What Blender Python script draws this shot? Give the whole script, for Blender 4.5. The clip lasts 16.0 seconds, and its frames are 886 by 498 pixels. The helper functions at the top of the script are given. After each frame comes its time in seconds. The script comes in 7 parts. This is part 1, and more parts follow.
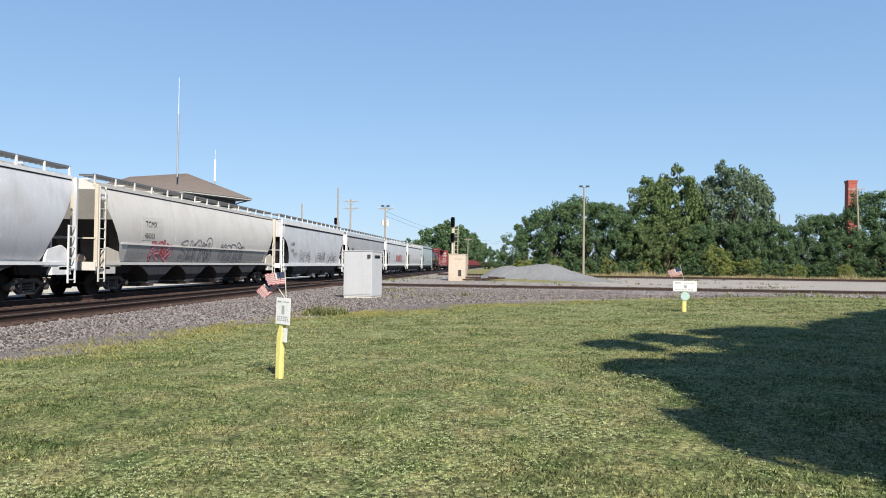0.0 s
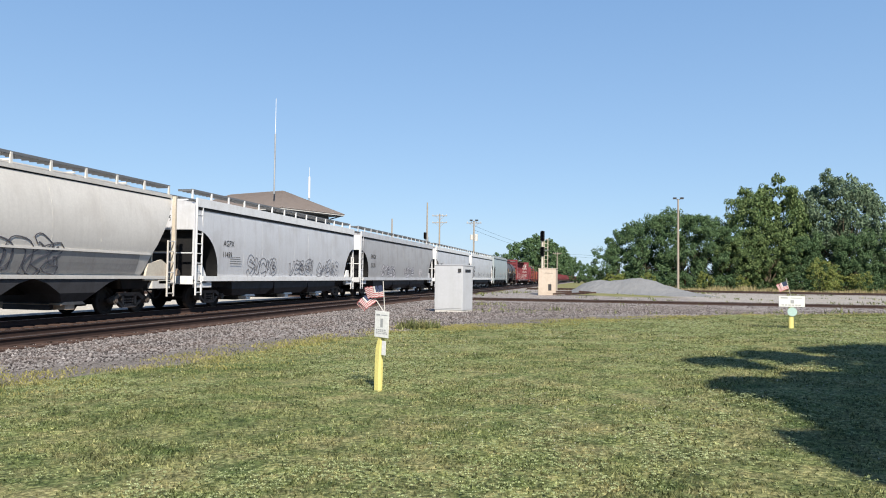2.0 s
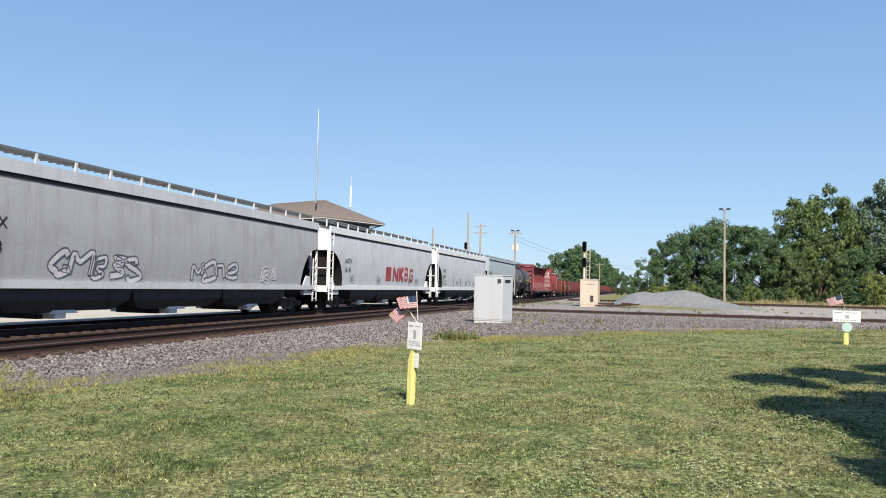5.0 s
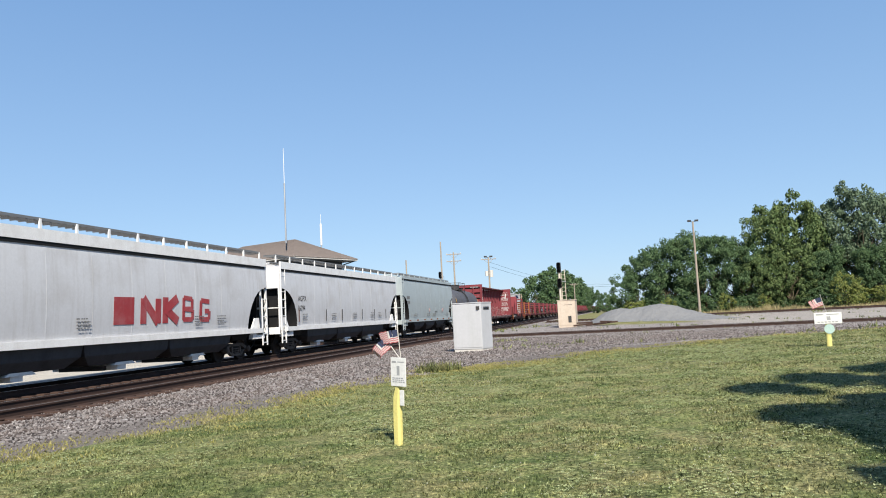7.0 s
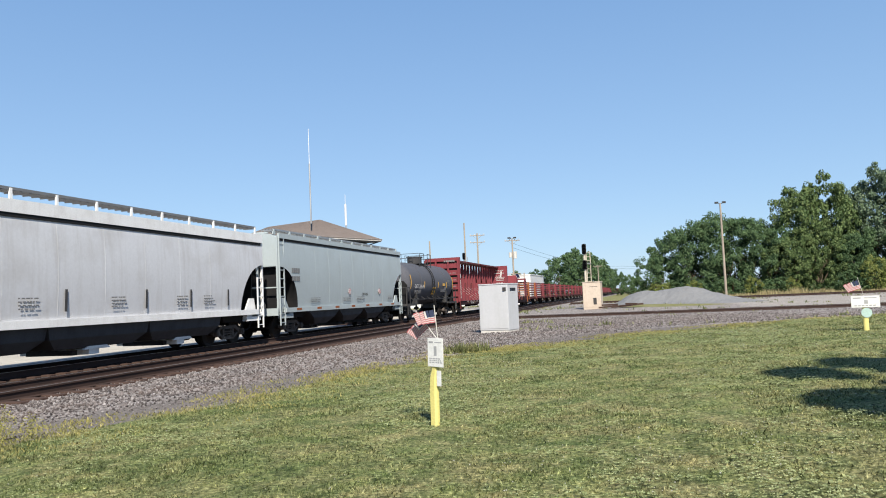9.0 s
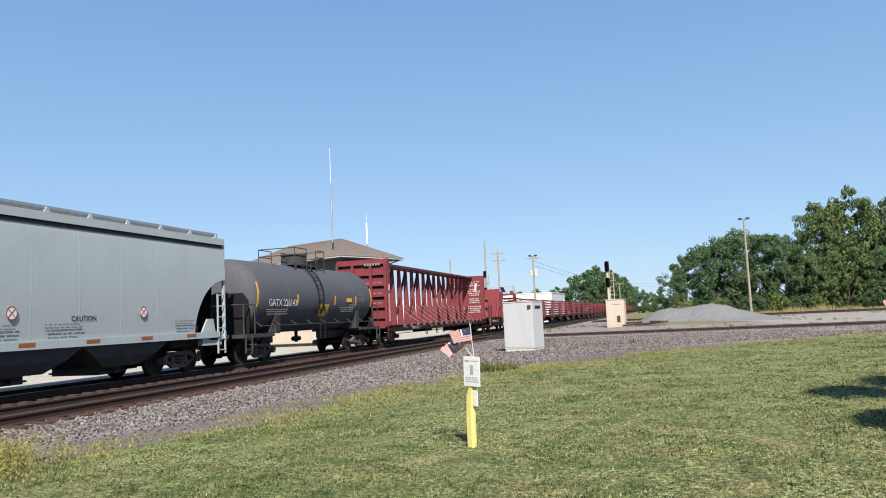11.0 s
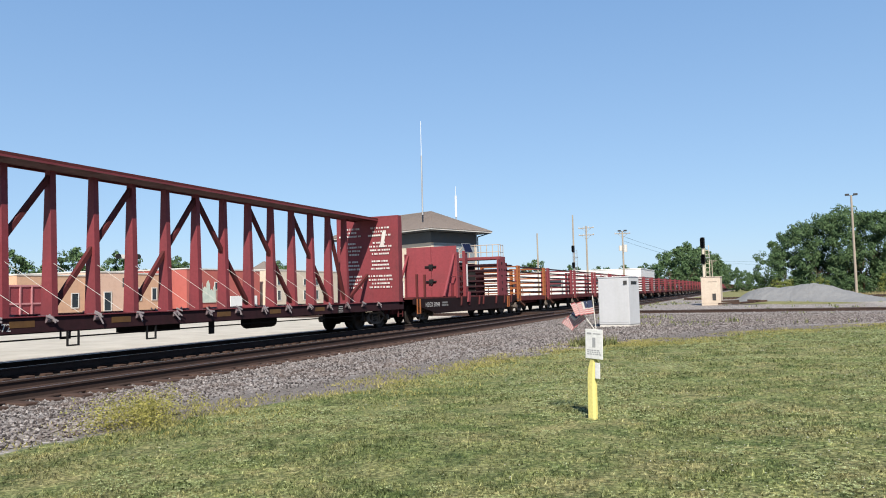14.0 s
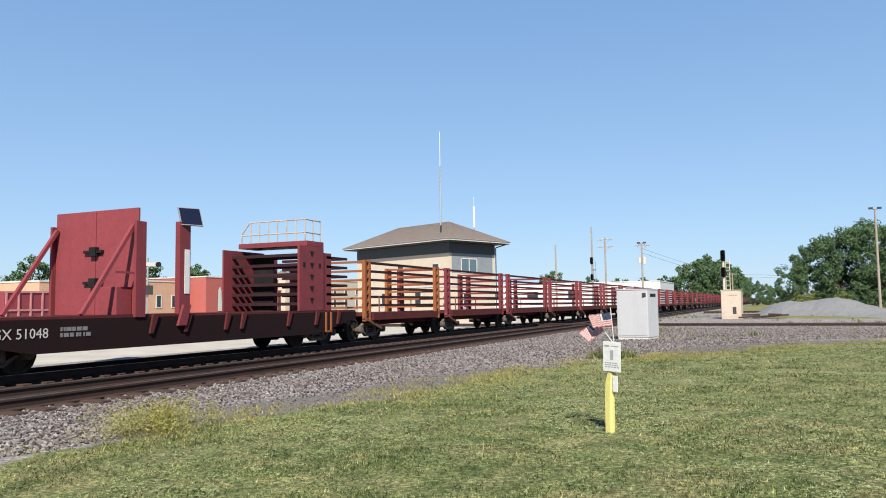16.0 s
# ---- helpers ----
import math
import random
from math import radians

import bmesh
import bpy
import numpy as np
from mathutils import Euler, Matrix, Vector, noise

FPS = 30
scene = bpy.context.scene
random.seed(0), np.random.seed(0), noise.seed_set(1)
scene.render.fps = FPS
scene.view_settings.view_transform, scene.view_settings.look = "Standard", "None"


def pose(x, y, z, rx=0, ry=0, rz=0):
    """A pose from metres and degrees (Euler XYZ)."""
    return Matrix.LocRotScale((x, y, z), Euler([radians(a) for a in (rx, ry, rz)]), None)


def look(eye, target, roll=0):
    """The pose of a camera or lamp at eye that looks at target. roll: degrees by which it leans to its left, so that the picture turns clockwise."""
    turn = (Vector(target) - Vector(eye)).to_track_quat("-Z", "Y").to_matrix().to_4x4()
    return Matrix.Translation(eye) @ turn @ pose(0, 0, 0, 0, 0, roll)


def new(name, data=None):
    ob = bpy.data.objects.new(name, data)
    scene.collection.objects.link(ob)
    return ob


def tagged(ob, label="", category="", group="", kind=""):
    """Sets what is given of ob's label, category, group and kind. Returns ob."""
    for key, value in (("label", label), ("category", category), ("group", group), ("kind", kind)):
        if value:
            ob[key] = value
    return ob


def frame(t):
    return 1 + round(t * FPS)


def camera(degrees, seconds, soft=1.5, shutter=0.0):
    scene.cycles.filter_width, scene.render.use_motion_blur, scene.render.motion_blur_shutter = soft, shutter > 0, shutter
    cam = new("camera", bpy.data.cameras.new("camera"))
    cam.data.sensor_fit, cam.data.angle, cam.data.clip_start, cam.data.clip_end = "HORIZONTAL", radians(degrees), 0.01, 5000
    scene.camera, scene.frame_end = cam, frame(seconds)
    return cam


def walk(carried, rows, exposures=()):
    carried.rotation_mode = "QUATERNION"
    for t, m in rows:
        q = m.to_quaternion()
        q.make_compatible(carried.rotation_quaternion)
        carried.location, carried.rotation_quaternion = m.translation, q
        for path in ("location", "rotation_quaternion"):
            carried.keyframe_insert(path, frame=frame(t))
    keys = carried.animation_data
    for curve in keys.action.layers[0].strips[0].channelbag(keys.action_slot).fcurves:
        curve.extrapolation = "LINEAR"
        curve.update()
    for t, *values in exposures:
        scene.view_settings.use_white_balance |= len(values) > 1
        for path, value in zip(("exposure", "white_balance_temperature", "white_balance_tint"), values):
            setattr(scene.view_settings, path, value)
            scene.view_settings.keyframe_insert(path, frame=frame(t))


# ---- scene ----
cam = camera(61.5, 16.0, soft=1.0)
PATH = [
    (0, (-0.678, 2.526, 1.329), (-0.851, 4.518, 1.369), 0.8),
    (0.5, (-0.663, 2.506, 1.334), (-0.896, 4.491, 1.416), 0.0),
    (1, (-0.66, 2.485, 1.319), (-0.936, 4.465, 1.383), -0.4),
    (1.5, (-0.692, 2.469, 1.313), (-1.024, 4.44, 1.375), -0.1),
    (2, (-0.783, 2.541, 1.32), (-1.19, 4.498, 1.395), 0.8),
    (2.5, (-0.855, 2.613, 1.293), (-1.224, 4.577, 1.363), 1.7),
    (3, (-0.876, 2.669, 1.289), (-1.159, 4.648, 1.342), 2.3),
    (3.5, (-0.8, 2.752, 1.307), (-1.119, 4.725, 1.373), 2.2),
    (4, (-0.714, 2.815, 1.321), (-1.127, 4.769, 1.411), 3.1),
    (4.2, (-0.7, 2.821, 1.326), (-1.155, 4.767, 1.405), 3.4),
    (6.3, (-0.95, 2.969, 1.323), (-1.461, 4.897, 1.481), -2.2),
    (6.5, (-0.936, 3.021, 1.324), (-1.418, 4.955, 1.487), -2.4),
    (7, (-0.908, 3.131, 1.33), (-1.35, 5.073, 1.51), -2.9),
    (7.5, (-0.91, 3.192, 1.338), (-1.332, 5.138, 1.528), -2.7),
    (8, (-0.93, 3.213, 1.33), (-1.365, 5.157, 1.514), -2.6),
    (8.5, (-0.988, 3.185, 1.322), (-1.498, 5.114, 1.466), -2.4),
    (8.7, (-1.03, 3.186, 1.331), (-1.536, 5.116, 1.462), -2.4),
    (10.8, (-1.277, 3.305, 1.319), (-1.794, 5.229, 1.497), -3.3),
    (11, (-1.295, 3.32, 1.327), (-1.846, 5.234, 1.511), -2.7),
    (11.5, (-1.387, 3.305, 1.328), (-2.066, 5.175, 1.528), -1.5),
    (12, (-1.54, 3.219, 1.313), (-2.182, 5.102, 1.516), -1.4),
    (12.5, (-1.614, 3.134, 1.316), (-2.335, 4.991, 1.497), -2.1),
    (13, (-1.636, 3.132, 1.313), (-2.378, 4.984, 1.453), -2.0),
    (13.5, (-1.657, 3.122, 1.32), (-2.415, 4.969, 1.443), -1.7),
    (14, (-1.652, 3.12, 1.315), (-2.42, 4.963, 1.436), -1.4),
    (14.5, (-1.651, 3.113, 1.318), (-2.418, 4.956, 1.429), -1.2),
    (15, (-1.66, 3.112, 1.315), (-2.436, 4.952, 1.421), -1.2),
    (15.5, (-1.667, 3.116, 1.308), (-2.475, 4.943, 1.417), -0.9),
    (16, (-1.652, 3.147, 1.313), (-2.463, 4.969, 1.463), -0.8),
]
walk(cam, [(t, look(eye, target, roll)) for t, eye, target, roll in PATH])


# ---- world, sun, exposure ----
SUN_TURN, SUN_HEIGHT = 156.0, 42.0
world = bpy.data.worlds.new("world")
scene.world = world
world.use_nodes = True
wn = world.node_tree
sky = wn.nodes.new("ShaderNodeTexSky")
sky.sky_type, sky.sun_disc = "NISHITA", False
sky.sun_elevation, sky.sun_rotation = radians(SUN_HEIGHT), radians(SUN_TURN)
sky.altitude, sky.air_density, sky.dust_density, sky.ozone_density = 200, 1.0, 0.35, 2.2
wn.nodes["Background"].inputs["Strength"].default_value = 0.09
# hazy summer blue: the sky's own gradient, evened out towards the horizon
flat = wn.nodes.new("ShaderNodeMix")
flat.data_type = "RGBA"
flat.inputs[0].default_value = 0.72
tc = wn.nodes.new("ShaderNodeTexCoord")
sep = wn.nodes.new("ShaderNodeSeparateXYZ")
haze = wn.nodes.new("ShaderNodeValToRGB")
haze.color_ramp.elements[0].position, haze.color_ramp.elements[0].color = 0.0, (2.85, 4.45, 6.5, 1)
haze.color_ramp.elements[1].position, haze.color_ramp.elements[1].color = 0.45, (1.4, 2.8, 5.3, 1)
top_sky = haze.color_ramp.elements.new(0.95)
top_sky.color = (0.55, 1.25, 3.0, 1)
wn.links.new(tc.outputs["Generated"], sep.inputs[0])
wn.links.new(sep.outputs["Z"], haze.inputs[0])
wn.links.new(sky.outputs[0], flat.inputs[6])
wn.links.new(haze.outputs[0], flat.inputs[7])
wn.links.new(flat.outputs[2], wn.nodes["Background"].inputs["Color"])
sun = new("sun", bpy.data.lights.new("sun", "SUN"))
sun.data.energy, sun.data.angle, sun.data.color = 5.0, radians(0.55), (1.0, 0.927, 0.815)
a, e = radians(SUN_TURN), radians(SUN_HEIGHT)
sun.matrix_world = look((20, -40, 50), Vector((20, -40, 50)) - Vector((math.sin(a) * math.cos(e), math.cos(a) * math.cos(e), math.sin(e))))
scene.view_settings.exposure = 0.67

# ---- materials ----


def nodes_of(name):
    m = bpy.data.materials.new(name)
    m.use_nodes = True
    return m, m.node_tree, m.node_tree.nodes["Principled BSDF"]


def ramp(nt, src, stops):
    r = nt.nodes.new("ShaderNodeValToRGB")
    while len(r.color_ramp.elements) < len(stops):
        r.color_ramp.elements.new(0.5)
    for el, (p, c) in zip(r.color_ramp.elements, stops):
        el.position = p
        el.color = (*c, 1) if len(c) == 3 else c
    nt.links.new(src, r.inputs[0])
    return r.outputs[0]


def noise_of(nt, scale, detail=4, rough=0.55, stretch=(1, 1, 1), coord="Object"):
    tc = nt.nodes.new("ShaderNodeTexCoord")
    mp = nt.nodes.new("ShaderNodeMapping")
    mp.inputs["Scale"].default_value = stretch
    nz = nt.nodes.new("ShaderNodeTexNoise")
    nz.inputs["Scale"].default_value, nz.inputs["Detail"].default_value, nz.inputs["Roughness"].default_value = scale, detail, rough
    nt.links.new(tc.outputs[coord], mp.inputs[0])
    nt.links.new(mp.outputs[0], nz.inputs["Vector"])
    return nz.outputs[0]


def mixc(nt, fac, a, b, mode="MIX"):
    m = nt.nodes.new("ShaderNodeMix")
    m.data_type, m.blend_type = "RGBA", mode
    for slot, v in ((0, fac), (6, a), (7, b)):
        if hasattr(v, "links") or isinstance(v, bpy.types.NodeSocket):
            nt.links.new(v, m.inputs[slot])
        else:
            m.inputs[slot].default_value = v if slot == 0 else (*v, 1)
    return m.outputs[2]


def bump(nt, b, height, strength, distance):
    bp = nt.nodes.new("ShaderNodeBump")
    bp.inputs["Strength"].default_value, bp.inputs["Distance"].default_value = strength, distance
    nt.links.new(height, bp.inputs["Height"])
    nt.links.new(bp.outputs[0], b.inputs["Normal"])


def surface(name, base, rough=0.6, metal=0.0, dirt=(0.12, 0.1, 0.08), amount=0.35, grain=6.0, streak=0.0, relief=0.15, spread=0.12):
    """Two scales of tone, stains and, with streak, run-down dirt; a fine relief."""
    m, nt, b = nodes_of(name)
    fine = noise_of(nt, grain * 6, 5, 0.65)
    broad = noise_of(nt, grain * 0.35, 4, 0.6)
    tone = ramp(nt, fine, [(0.3, tuple(c * (1 - spread) for c in base)), (0.7, tuple(min(1, c * (1 + spread)) for c in base))])
    mask = ramp(nt, broad, [(0.48, (0, 0, 0)), (0.78, (amount, amount, amount))])
    col = mixc(nt, mask, tone, dirt)
    if streak:
        runs = noise_of(nt, 1.0, 5, 0.6, (5.0, 5.0, 0.35))
        smask = ramp(nt, runs, [(0.5, (0, 0, 0)), (0.8, (streak, streak, streak))])
        col = mixc(nt, smask, col, dirt)
    nt.links.new(col, b.inputs["Base Color"])
    b.inputs["Metallic"].default_value = metal
    if rough > 0.5 and not metal:
        b.inputs["Specular IOR Level"].default_value = 0.12 if max(base) < 0.12 else 0.25
    rr = nt.nodes.new("ShaderNodeMapRange")
    rr.inputs[3].default_value, rr.inputs[4].default_value = max(0.05, rough - 0.12), min(1, rough + 0.15)
    nt.links.new(broad, rr.inputs[0])
    nt.links.new(rr.outputs[0], b.inputs["Roughness"])
    bump(nt, b, fine, relief, 0.01)
    return m


def plant(name, a, b2, c, scale=0.6):
    """Leaves: tone by clump and by leaf, a little light through them."""
    m, nt, b = nodes_of(name)
    broad = noise_of(nt, scale, 3, 0.6)
    geo = nt.nodes.new("ShaderNodeNewGeometry")
    leaf = ramp(nt, geo.outputs["Random Per Island"], [(0.0, a), (0.55, b2), (1.0, c)])
    col = mixc(nt, ramp(nt, broad, [(0.35, (0.0, 0.0, 0.0)), (0.7, (0.55, 0.55, 0.55))]), leaf, c)
    nt.links.new(col, b.inputs["Base Color"])
    b.inputs["Roughness"].default_value = 0.6
    b.inputs["Specular IOR Level"].default_value = 0.2
    tr = nt.nodes.new("ShaderNodeBsdfTranslucent")
    nt.links.new(col, tr.inputs[0])
    mx = nt.nodes.new("ShaderNodeMixShader")
    mx.inputs[0].default_value = 0.2
    nt.links.new(b.outputs[0], mx.inputs[1])
    nt.links.new(tr.outputs[0], mx.inputs[2])
    nt.links.new(mx.outputs[0], nt.nodes["Material Output"].inputs[0])
    return m


def lawn_tone(nt, fine):
    """Patches of clover green, yellow-green and straw; fine: the tone of one blade or crumb."""
    broad, mid, small = noise_of(nt, 0.28, 4, 0.6), noise_of(nt, 1.5, 5, 0.7), noise_of(nt, 6.0, 5, 0.75)
    green = ramp(nt, fine, [(0.0, (0.03, 0.044, 0.014)), (0.5, (0.148, 0.18, 0.066)), (1.0, (0.345, 0.385, 0.185))])
    straw = ramp(nt, fine, [(0.0, (0.075, 0.063, 0.03)), (0.5, (0.25, 0.224, 0.115)), (1.0, (0.45, 0.405, 0.24))])
    col = mixc(nt, ramp(nt, mid, [(0.39, (0, 0, 0)), (0.61, (0.62, 0.62, 0.62))]), green, straw)
    col = mixc(nt, ramp(nt, small, [(0.5, (0, 0, 0)), (0.68, (0.48, 0.48, 0.48))]), col, straw)
    dark = ramp(nt, fine, [(0.0, (0.024, 0.045, 0.014)), (1.0, (0.19, 0.25, 0.09))])
    col = mixc(nt, ramp(nt, broad, [(0.5, (0, 0, 0)), (0.66, (0.55, 0.55, 0.55))]), col, dark)
    mottle = ramp(nt, noise_of(nt, 2.4, 5, 0.75), [(0.36, (0.5, 0.6, 0.5)), (0.5, (0.95, 0.96, 0.92)), (0.64, (1.25, 1.2, 1.12))])
    specks = ramp(nt, noise_of(nt, 24.0, 4, 0.7), [(0.38, (0.45, 0.47, 0.42)), (0.5, (0.95, 0.95, 0.95)), (0.62, (1.5, 1.48, 1.42))])
    return mixc(nt, 1.0, mixc(nt, 1.0, col, mottle, "MULTIPLY"), specks, "MULTIPLY")


def grass_material():
    m, nt, b = nodes_of("grass")
    geo = nt.nodes.new("ShaderNodeNewGeometry")
    col = lawn_tone(nt, geo.outputs["Random Per Island"])
    nt.links.new(col, b.inputs["Base Color"])
    b.inputs["Roughness"].default_value = 0.65
    b.inputs["Specular IOR Level"].default_value = 0.15
    tr = nt.nodes.new("ShaderNodeBsdfTranslucent")
    nt.links.new(col, tr.inputs[0])
    mx = nt.nodes.new("ShaderNodeMixShader")
    mx.inputs[0].default_value = 0.3
    nt.links.new(b.outputs[0], mx.inputs[1])
    nt.links.new(tr.outputs[0], mx.inputs[2])
    nt.links.new(mx.outputs[0], nt.nodes["Material Output"].inputs[0])
    return m


def ground_material():
    """Lawn, crushed stone, pale yard: told apart by two height-free masks with ragged borders."""
    m, nt, b = nodes_of("ground")
    def mask(layer, lo, hi, wobble, scale):
        at = nt.nodes.new("ShaderNodeAttribute")
        at.attribute_name = layer
        nz = noise_of(nt, scale, 6, 0.7)
        ad = nt.nodes.new("ShaderNodeMath")
        ad.operation = "MULTIPLY_ADD"
        nt.links.new(nz, ad.inputs[0])
        ad.inputs[1].default_value = wobble
        nt.links.new(at.outputs["Fac"], ad.inputs[2])
        return ramp(nt, ad.outputs[0], [(lo, (0, 0, 0)), (hi, (1, 1, 1))])
    # lawn
    n3 = noise_of(nt, 26, 6, 0.8)
    lawn = lawn_tone(nt, ramp(nt, n3, [(0.3, (0, 0, 0)), (0.7, (1, 1, 1))]))
    # crushed stone
    vo = nt.nodes.new("ShaderNodeTexVoronoi")
    tc = nt.nodes.new("ShaderNodeTexCoord")
    nt.links.new(tc.outputs["Object"], vo.inputs["Vector"])
    vo.inputs["Scale"].default_value = 17
    stone = ramp(nt, vo.outputs["Color"], [(0.1, (0.132, 0.118, 0.111)), (0.5, (0.285, 0.263, 0.25)), (0.9, (0.48, 0.453, 0.435))])
    lumps = ramp(nt, noise_of(nt, 4.0, 6, 0.8), [(0.38, (0.62, 0.6, 0.58)), (0.62, (1.0, 1.0, 1.0))])
    stone = mixc(nt, 1.0, stone, lumps, "MULTIPLY")
    stone = mixc(nt, ramp(nt, noise_of(nt, 0.5, 4, 0.6), [(0.45, (0, 0, 0)), (0.75, (0.4, 0.4, 0.4))]), stone, (0.26, 0.215, 0.18))
    # yard of pale concrete and grit
    yard = ramp(nt, noise_of(nt, 0.6, 6, 0.7), [(0.3, (0.36, 0.332, 0.28)), (0.7, (0.5, 0.468, 0.405))])
    # dry rough field
    field = ramp(nt, noise_of(nt, 1.2, 6, 0.7), [(0.35, (0.11, 0.125, 0.042)), (0.65, (0.25, 0.225, 0.105))])
    col = mixc(nt, mask("yard", 0.5, 0.85, 0.35, 0.4), stone, yard)
    col = mixc(nt, mask("bed", 0.6, 1.1, 0.5, 1.5), col, (0.066, 0.054, 0.047))
    cinder = ramp(nt, noise_of(nt, 30, 5, 0.75), [(0.35, (0.075, 0.066, 0.06)), (0.5, (0.15, 0.134, 0.123)), (0.65, (0.27, 0.248, 0.232))])
    col = mixc(nt, mask("cinder", 0.55, 0.85, 0.45, 1.2), col, cinder)
    col = mixc(nt, mask("field", 0.7, 0.9, 0.5, 0.8), col, field)
    lm = mask("lawn", 0.72, 0.8, 0.5, 1.6)
    col = mixc(nt, lm, col, lawn)
    nt.links.new(col, b.inputs["Base Color"])
    b.inputs["Roughness"].default_value = 0.92
    b.inputs["Specular IOR Level"].default_value = 0.15
    hm = nt.nodes.new("ShaderNodeMix")
    nt.links.new(lm, hm.inputs[0])
    nt.links.new(vo.outputs["Distance"], hm.inputs[2])
    nt.links.new(n3, hm.inputs[3])
    bump(nt, b, hm.outputs[0], 0.7, 0.04)
    return m


def stone_material():
    """Crushed stone: each one its own grey or brown."""
    m, nt, b = nodes_of("ballast_stone")
    geo = nt.nodes.new("ShaderNodeNewGeometry")
    col = ramp(nt, geo.outputs["Random Per Island"], [(0.0, (0.033, 0.029, 0.029)), (0.4, (0.108, 0.095, 0.092)), (0.8, (0.205, 0.186, 0.182)), (1.0, (0.315, 0.295, 0.288))])
    rust = ramp(nt, noise_of(nt, 0.6, 4, 0.6), [(0.45, (0, 0, 0)), (0.75, (0.4, 0.4, 0.4))])
    nt.links.new(mixc(nt, rust, col, (0.17, 0.122, 0.1)), b.inputs["Base Color"])
    b.inputs["Roughness"].default_value = 0.9
    b.inputs["Specular IOR Level"].default_value = 0.15
    bump(nt, b, noise_of(nt, 60, 4, 0.6), 0.4, 0.01)
    return m


M = {}
M["ground"] = ground_material()
M["grass"] = grass_material()
M["dry_grass"] = plant("dry_grass", (0.168, 0.143, 0.067), (0.302, 0.252, 0.126), (0.42, 0.361, 0.202), 0.3)
M["weed"] = plant("weed", (0.1, 0.12, 0.03), (0.24, 0.24, 0.065), (0.38, 0.34, 0.1), 0.8)
M["edge_grass"] = plant("edge_grass", (0.11, 0.115, 0.03), (0.25, 0.24, 0.07), (0.4, 0.35, 0.14), 0.5)
M["clover_leaf"] = plant("clover_leaf", (0.13, 0.17, 0.06), (0.25, 0.3, 0.12), (0.42, 0.46, 0.25), 0.6)
M["clover"] = surface("clover_flower", (0.42, 0.42, 0.353), 0.8)
M["leaf_a"] = plant("leaf_a", (0.024, 0.053, 0.024), (0.058, 0.11, 0.045), (0.118, 0.18, 0.079))
M["leaf_b"] = plant("leaf_b", (0.05, 0.085, 0.05), (0.092, 0.142, 0.08), (0.155, 0.205, 0.128))
M["leaf_d"] = plant("leaf_d", (0.034, 0.067, 0.022), (0.08, 0.13, 0.044), (0.16, 0.208, 0.078))
M["leaf_c"] = plant("leaf_c", (0.084, 0.118, 0.025), (0.16, 0.202, 0.05), (0.244, 0.26, 0.084))
M["bark"] = surface("bark", (0.092, 0.071, 0.05), 0.9, relief=0.8, grain=4)
M["stone"] = stone_material()
M["gravel"] = surface("grey_gravel", (0.168, 0.172, 0.176), 0.95, amount=0.2, grain=10, relief=1.0, spread=0.3)
M["tie"] = surface("creosoted_tie", (0.066, 0.042, 0.034), 0.9, dirt=(0.03, 0.023, 0.02), amount=0.6, relief=0.6)
M["rail"] = surface("rusty_rail", (0.05, 0.032, 0.027), 0.75, dirt=(0.022, 0.021, 0.02), amount=0.6, relief=0.3)
M["railhead"] = surface("worn_rail_head", (0.378, 0.361, 0.344), 0.3, metal=0.9, amount=0.3)
M["white_car"] = surface("white_car_paint", (0.522, 0.528, 0.545), 0.42, dirt=(0.3, 0.278, 0.255), amount=0.45, streak=0.4, grain=2, relief=0.05, spread=0.05)
M["grey_car"] = surface("grey_car_paint", (0.365, 0.362, 0.366), 0.5, dirt=(0.21, 0.192, 0.178), amount=0.5, streak=0.5, grain=2, relief=0.05, spread=0.06)
M["tan_car"] = surface("light_grey_car_paint", (0.563, 0.538, 0.496), 0.5, dirt=(0.353, 0.319, 0.286), amount=0.4, streak=0.3, grain=2, relief=0.05, spread=0.06)
# grime streaks over a base darkened for the shade where the side curves under
M["tan_grime_shade"] = surface("grimy_shaded_lower_paint", (0.319, 0.307, 0.294), 0.6, dirt=(0.185, 0.168, 0.151), amount=0.6, streak=0.4, grain=2, relief=0.05, spread=0.08)
M["tan_pale"] = surface("clean_paint_patch", (0.504, 0.483, 0.437), 0.5, amount=0.15, grain=2)
M["blue_car"] = surface("blue_grey_car_paint", (0.335, 0.38, 0.392), 0.42, dirt=(0.25, 0.268, 0.26), amount=0.3, streak=0.25, grain=2, relief=0.04, spread=0.04)
M["sill_white"] = surface("white_sill_paint", (0.706, 0.706, 0.697), 0.45, dirt=(0.294, 0.252, 0.218), amount=0.3, streak=0.2)
M["rust_beige"] = surface("rusted_beige_steel", (0.42, 0.336, 0.26), 0.7, dirt=(0.168, 0.092, 0.059), amount=0.7, streak=0.4)
M["cream_steel"] = surface("rust_streaked_cream_steel", (0.521, 0.47, 0.386), 0.6, dirt=(0.294, 0.185, 0.118), amount=0.4, streak=0.3, grain=3)
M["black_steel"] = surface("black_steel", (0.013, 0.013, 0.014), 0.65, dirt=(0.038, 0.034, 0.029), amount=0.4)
M["bay_black"] = surface("sooty_black_bay_paint", (0.055, 0.055, 0.06), 0.6, dirt=(0.03, 0.028, 0.026), amount=0.6, streak=0.4)
M["dark_grey"] = surface("dark_grey_steel", (0.046, 0.046, 0.048), 0.6, dirt=(0.084, 0.076, 0.067), amount=0.5)
M["under"] = surface("sooty_underframe", (0.017, 0.015, 0.014), 0.85, dirt=(0.042, 0.034, 0.028), amount=0.6)
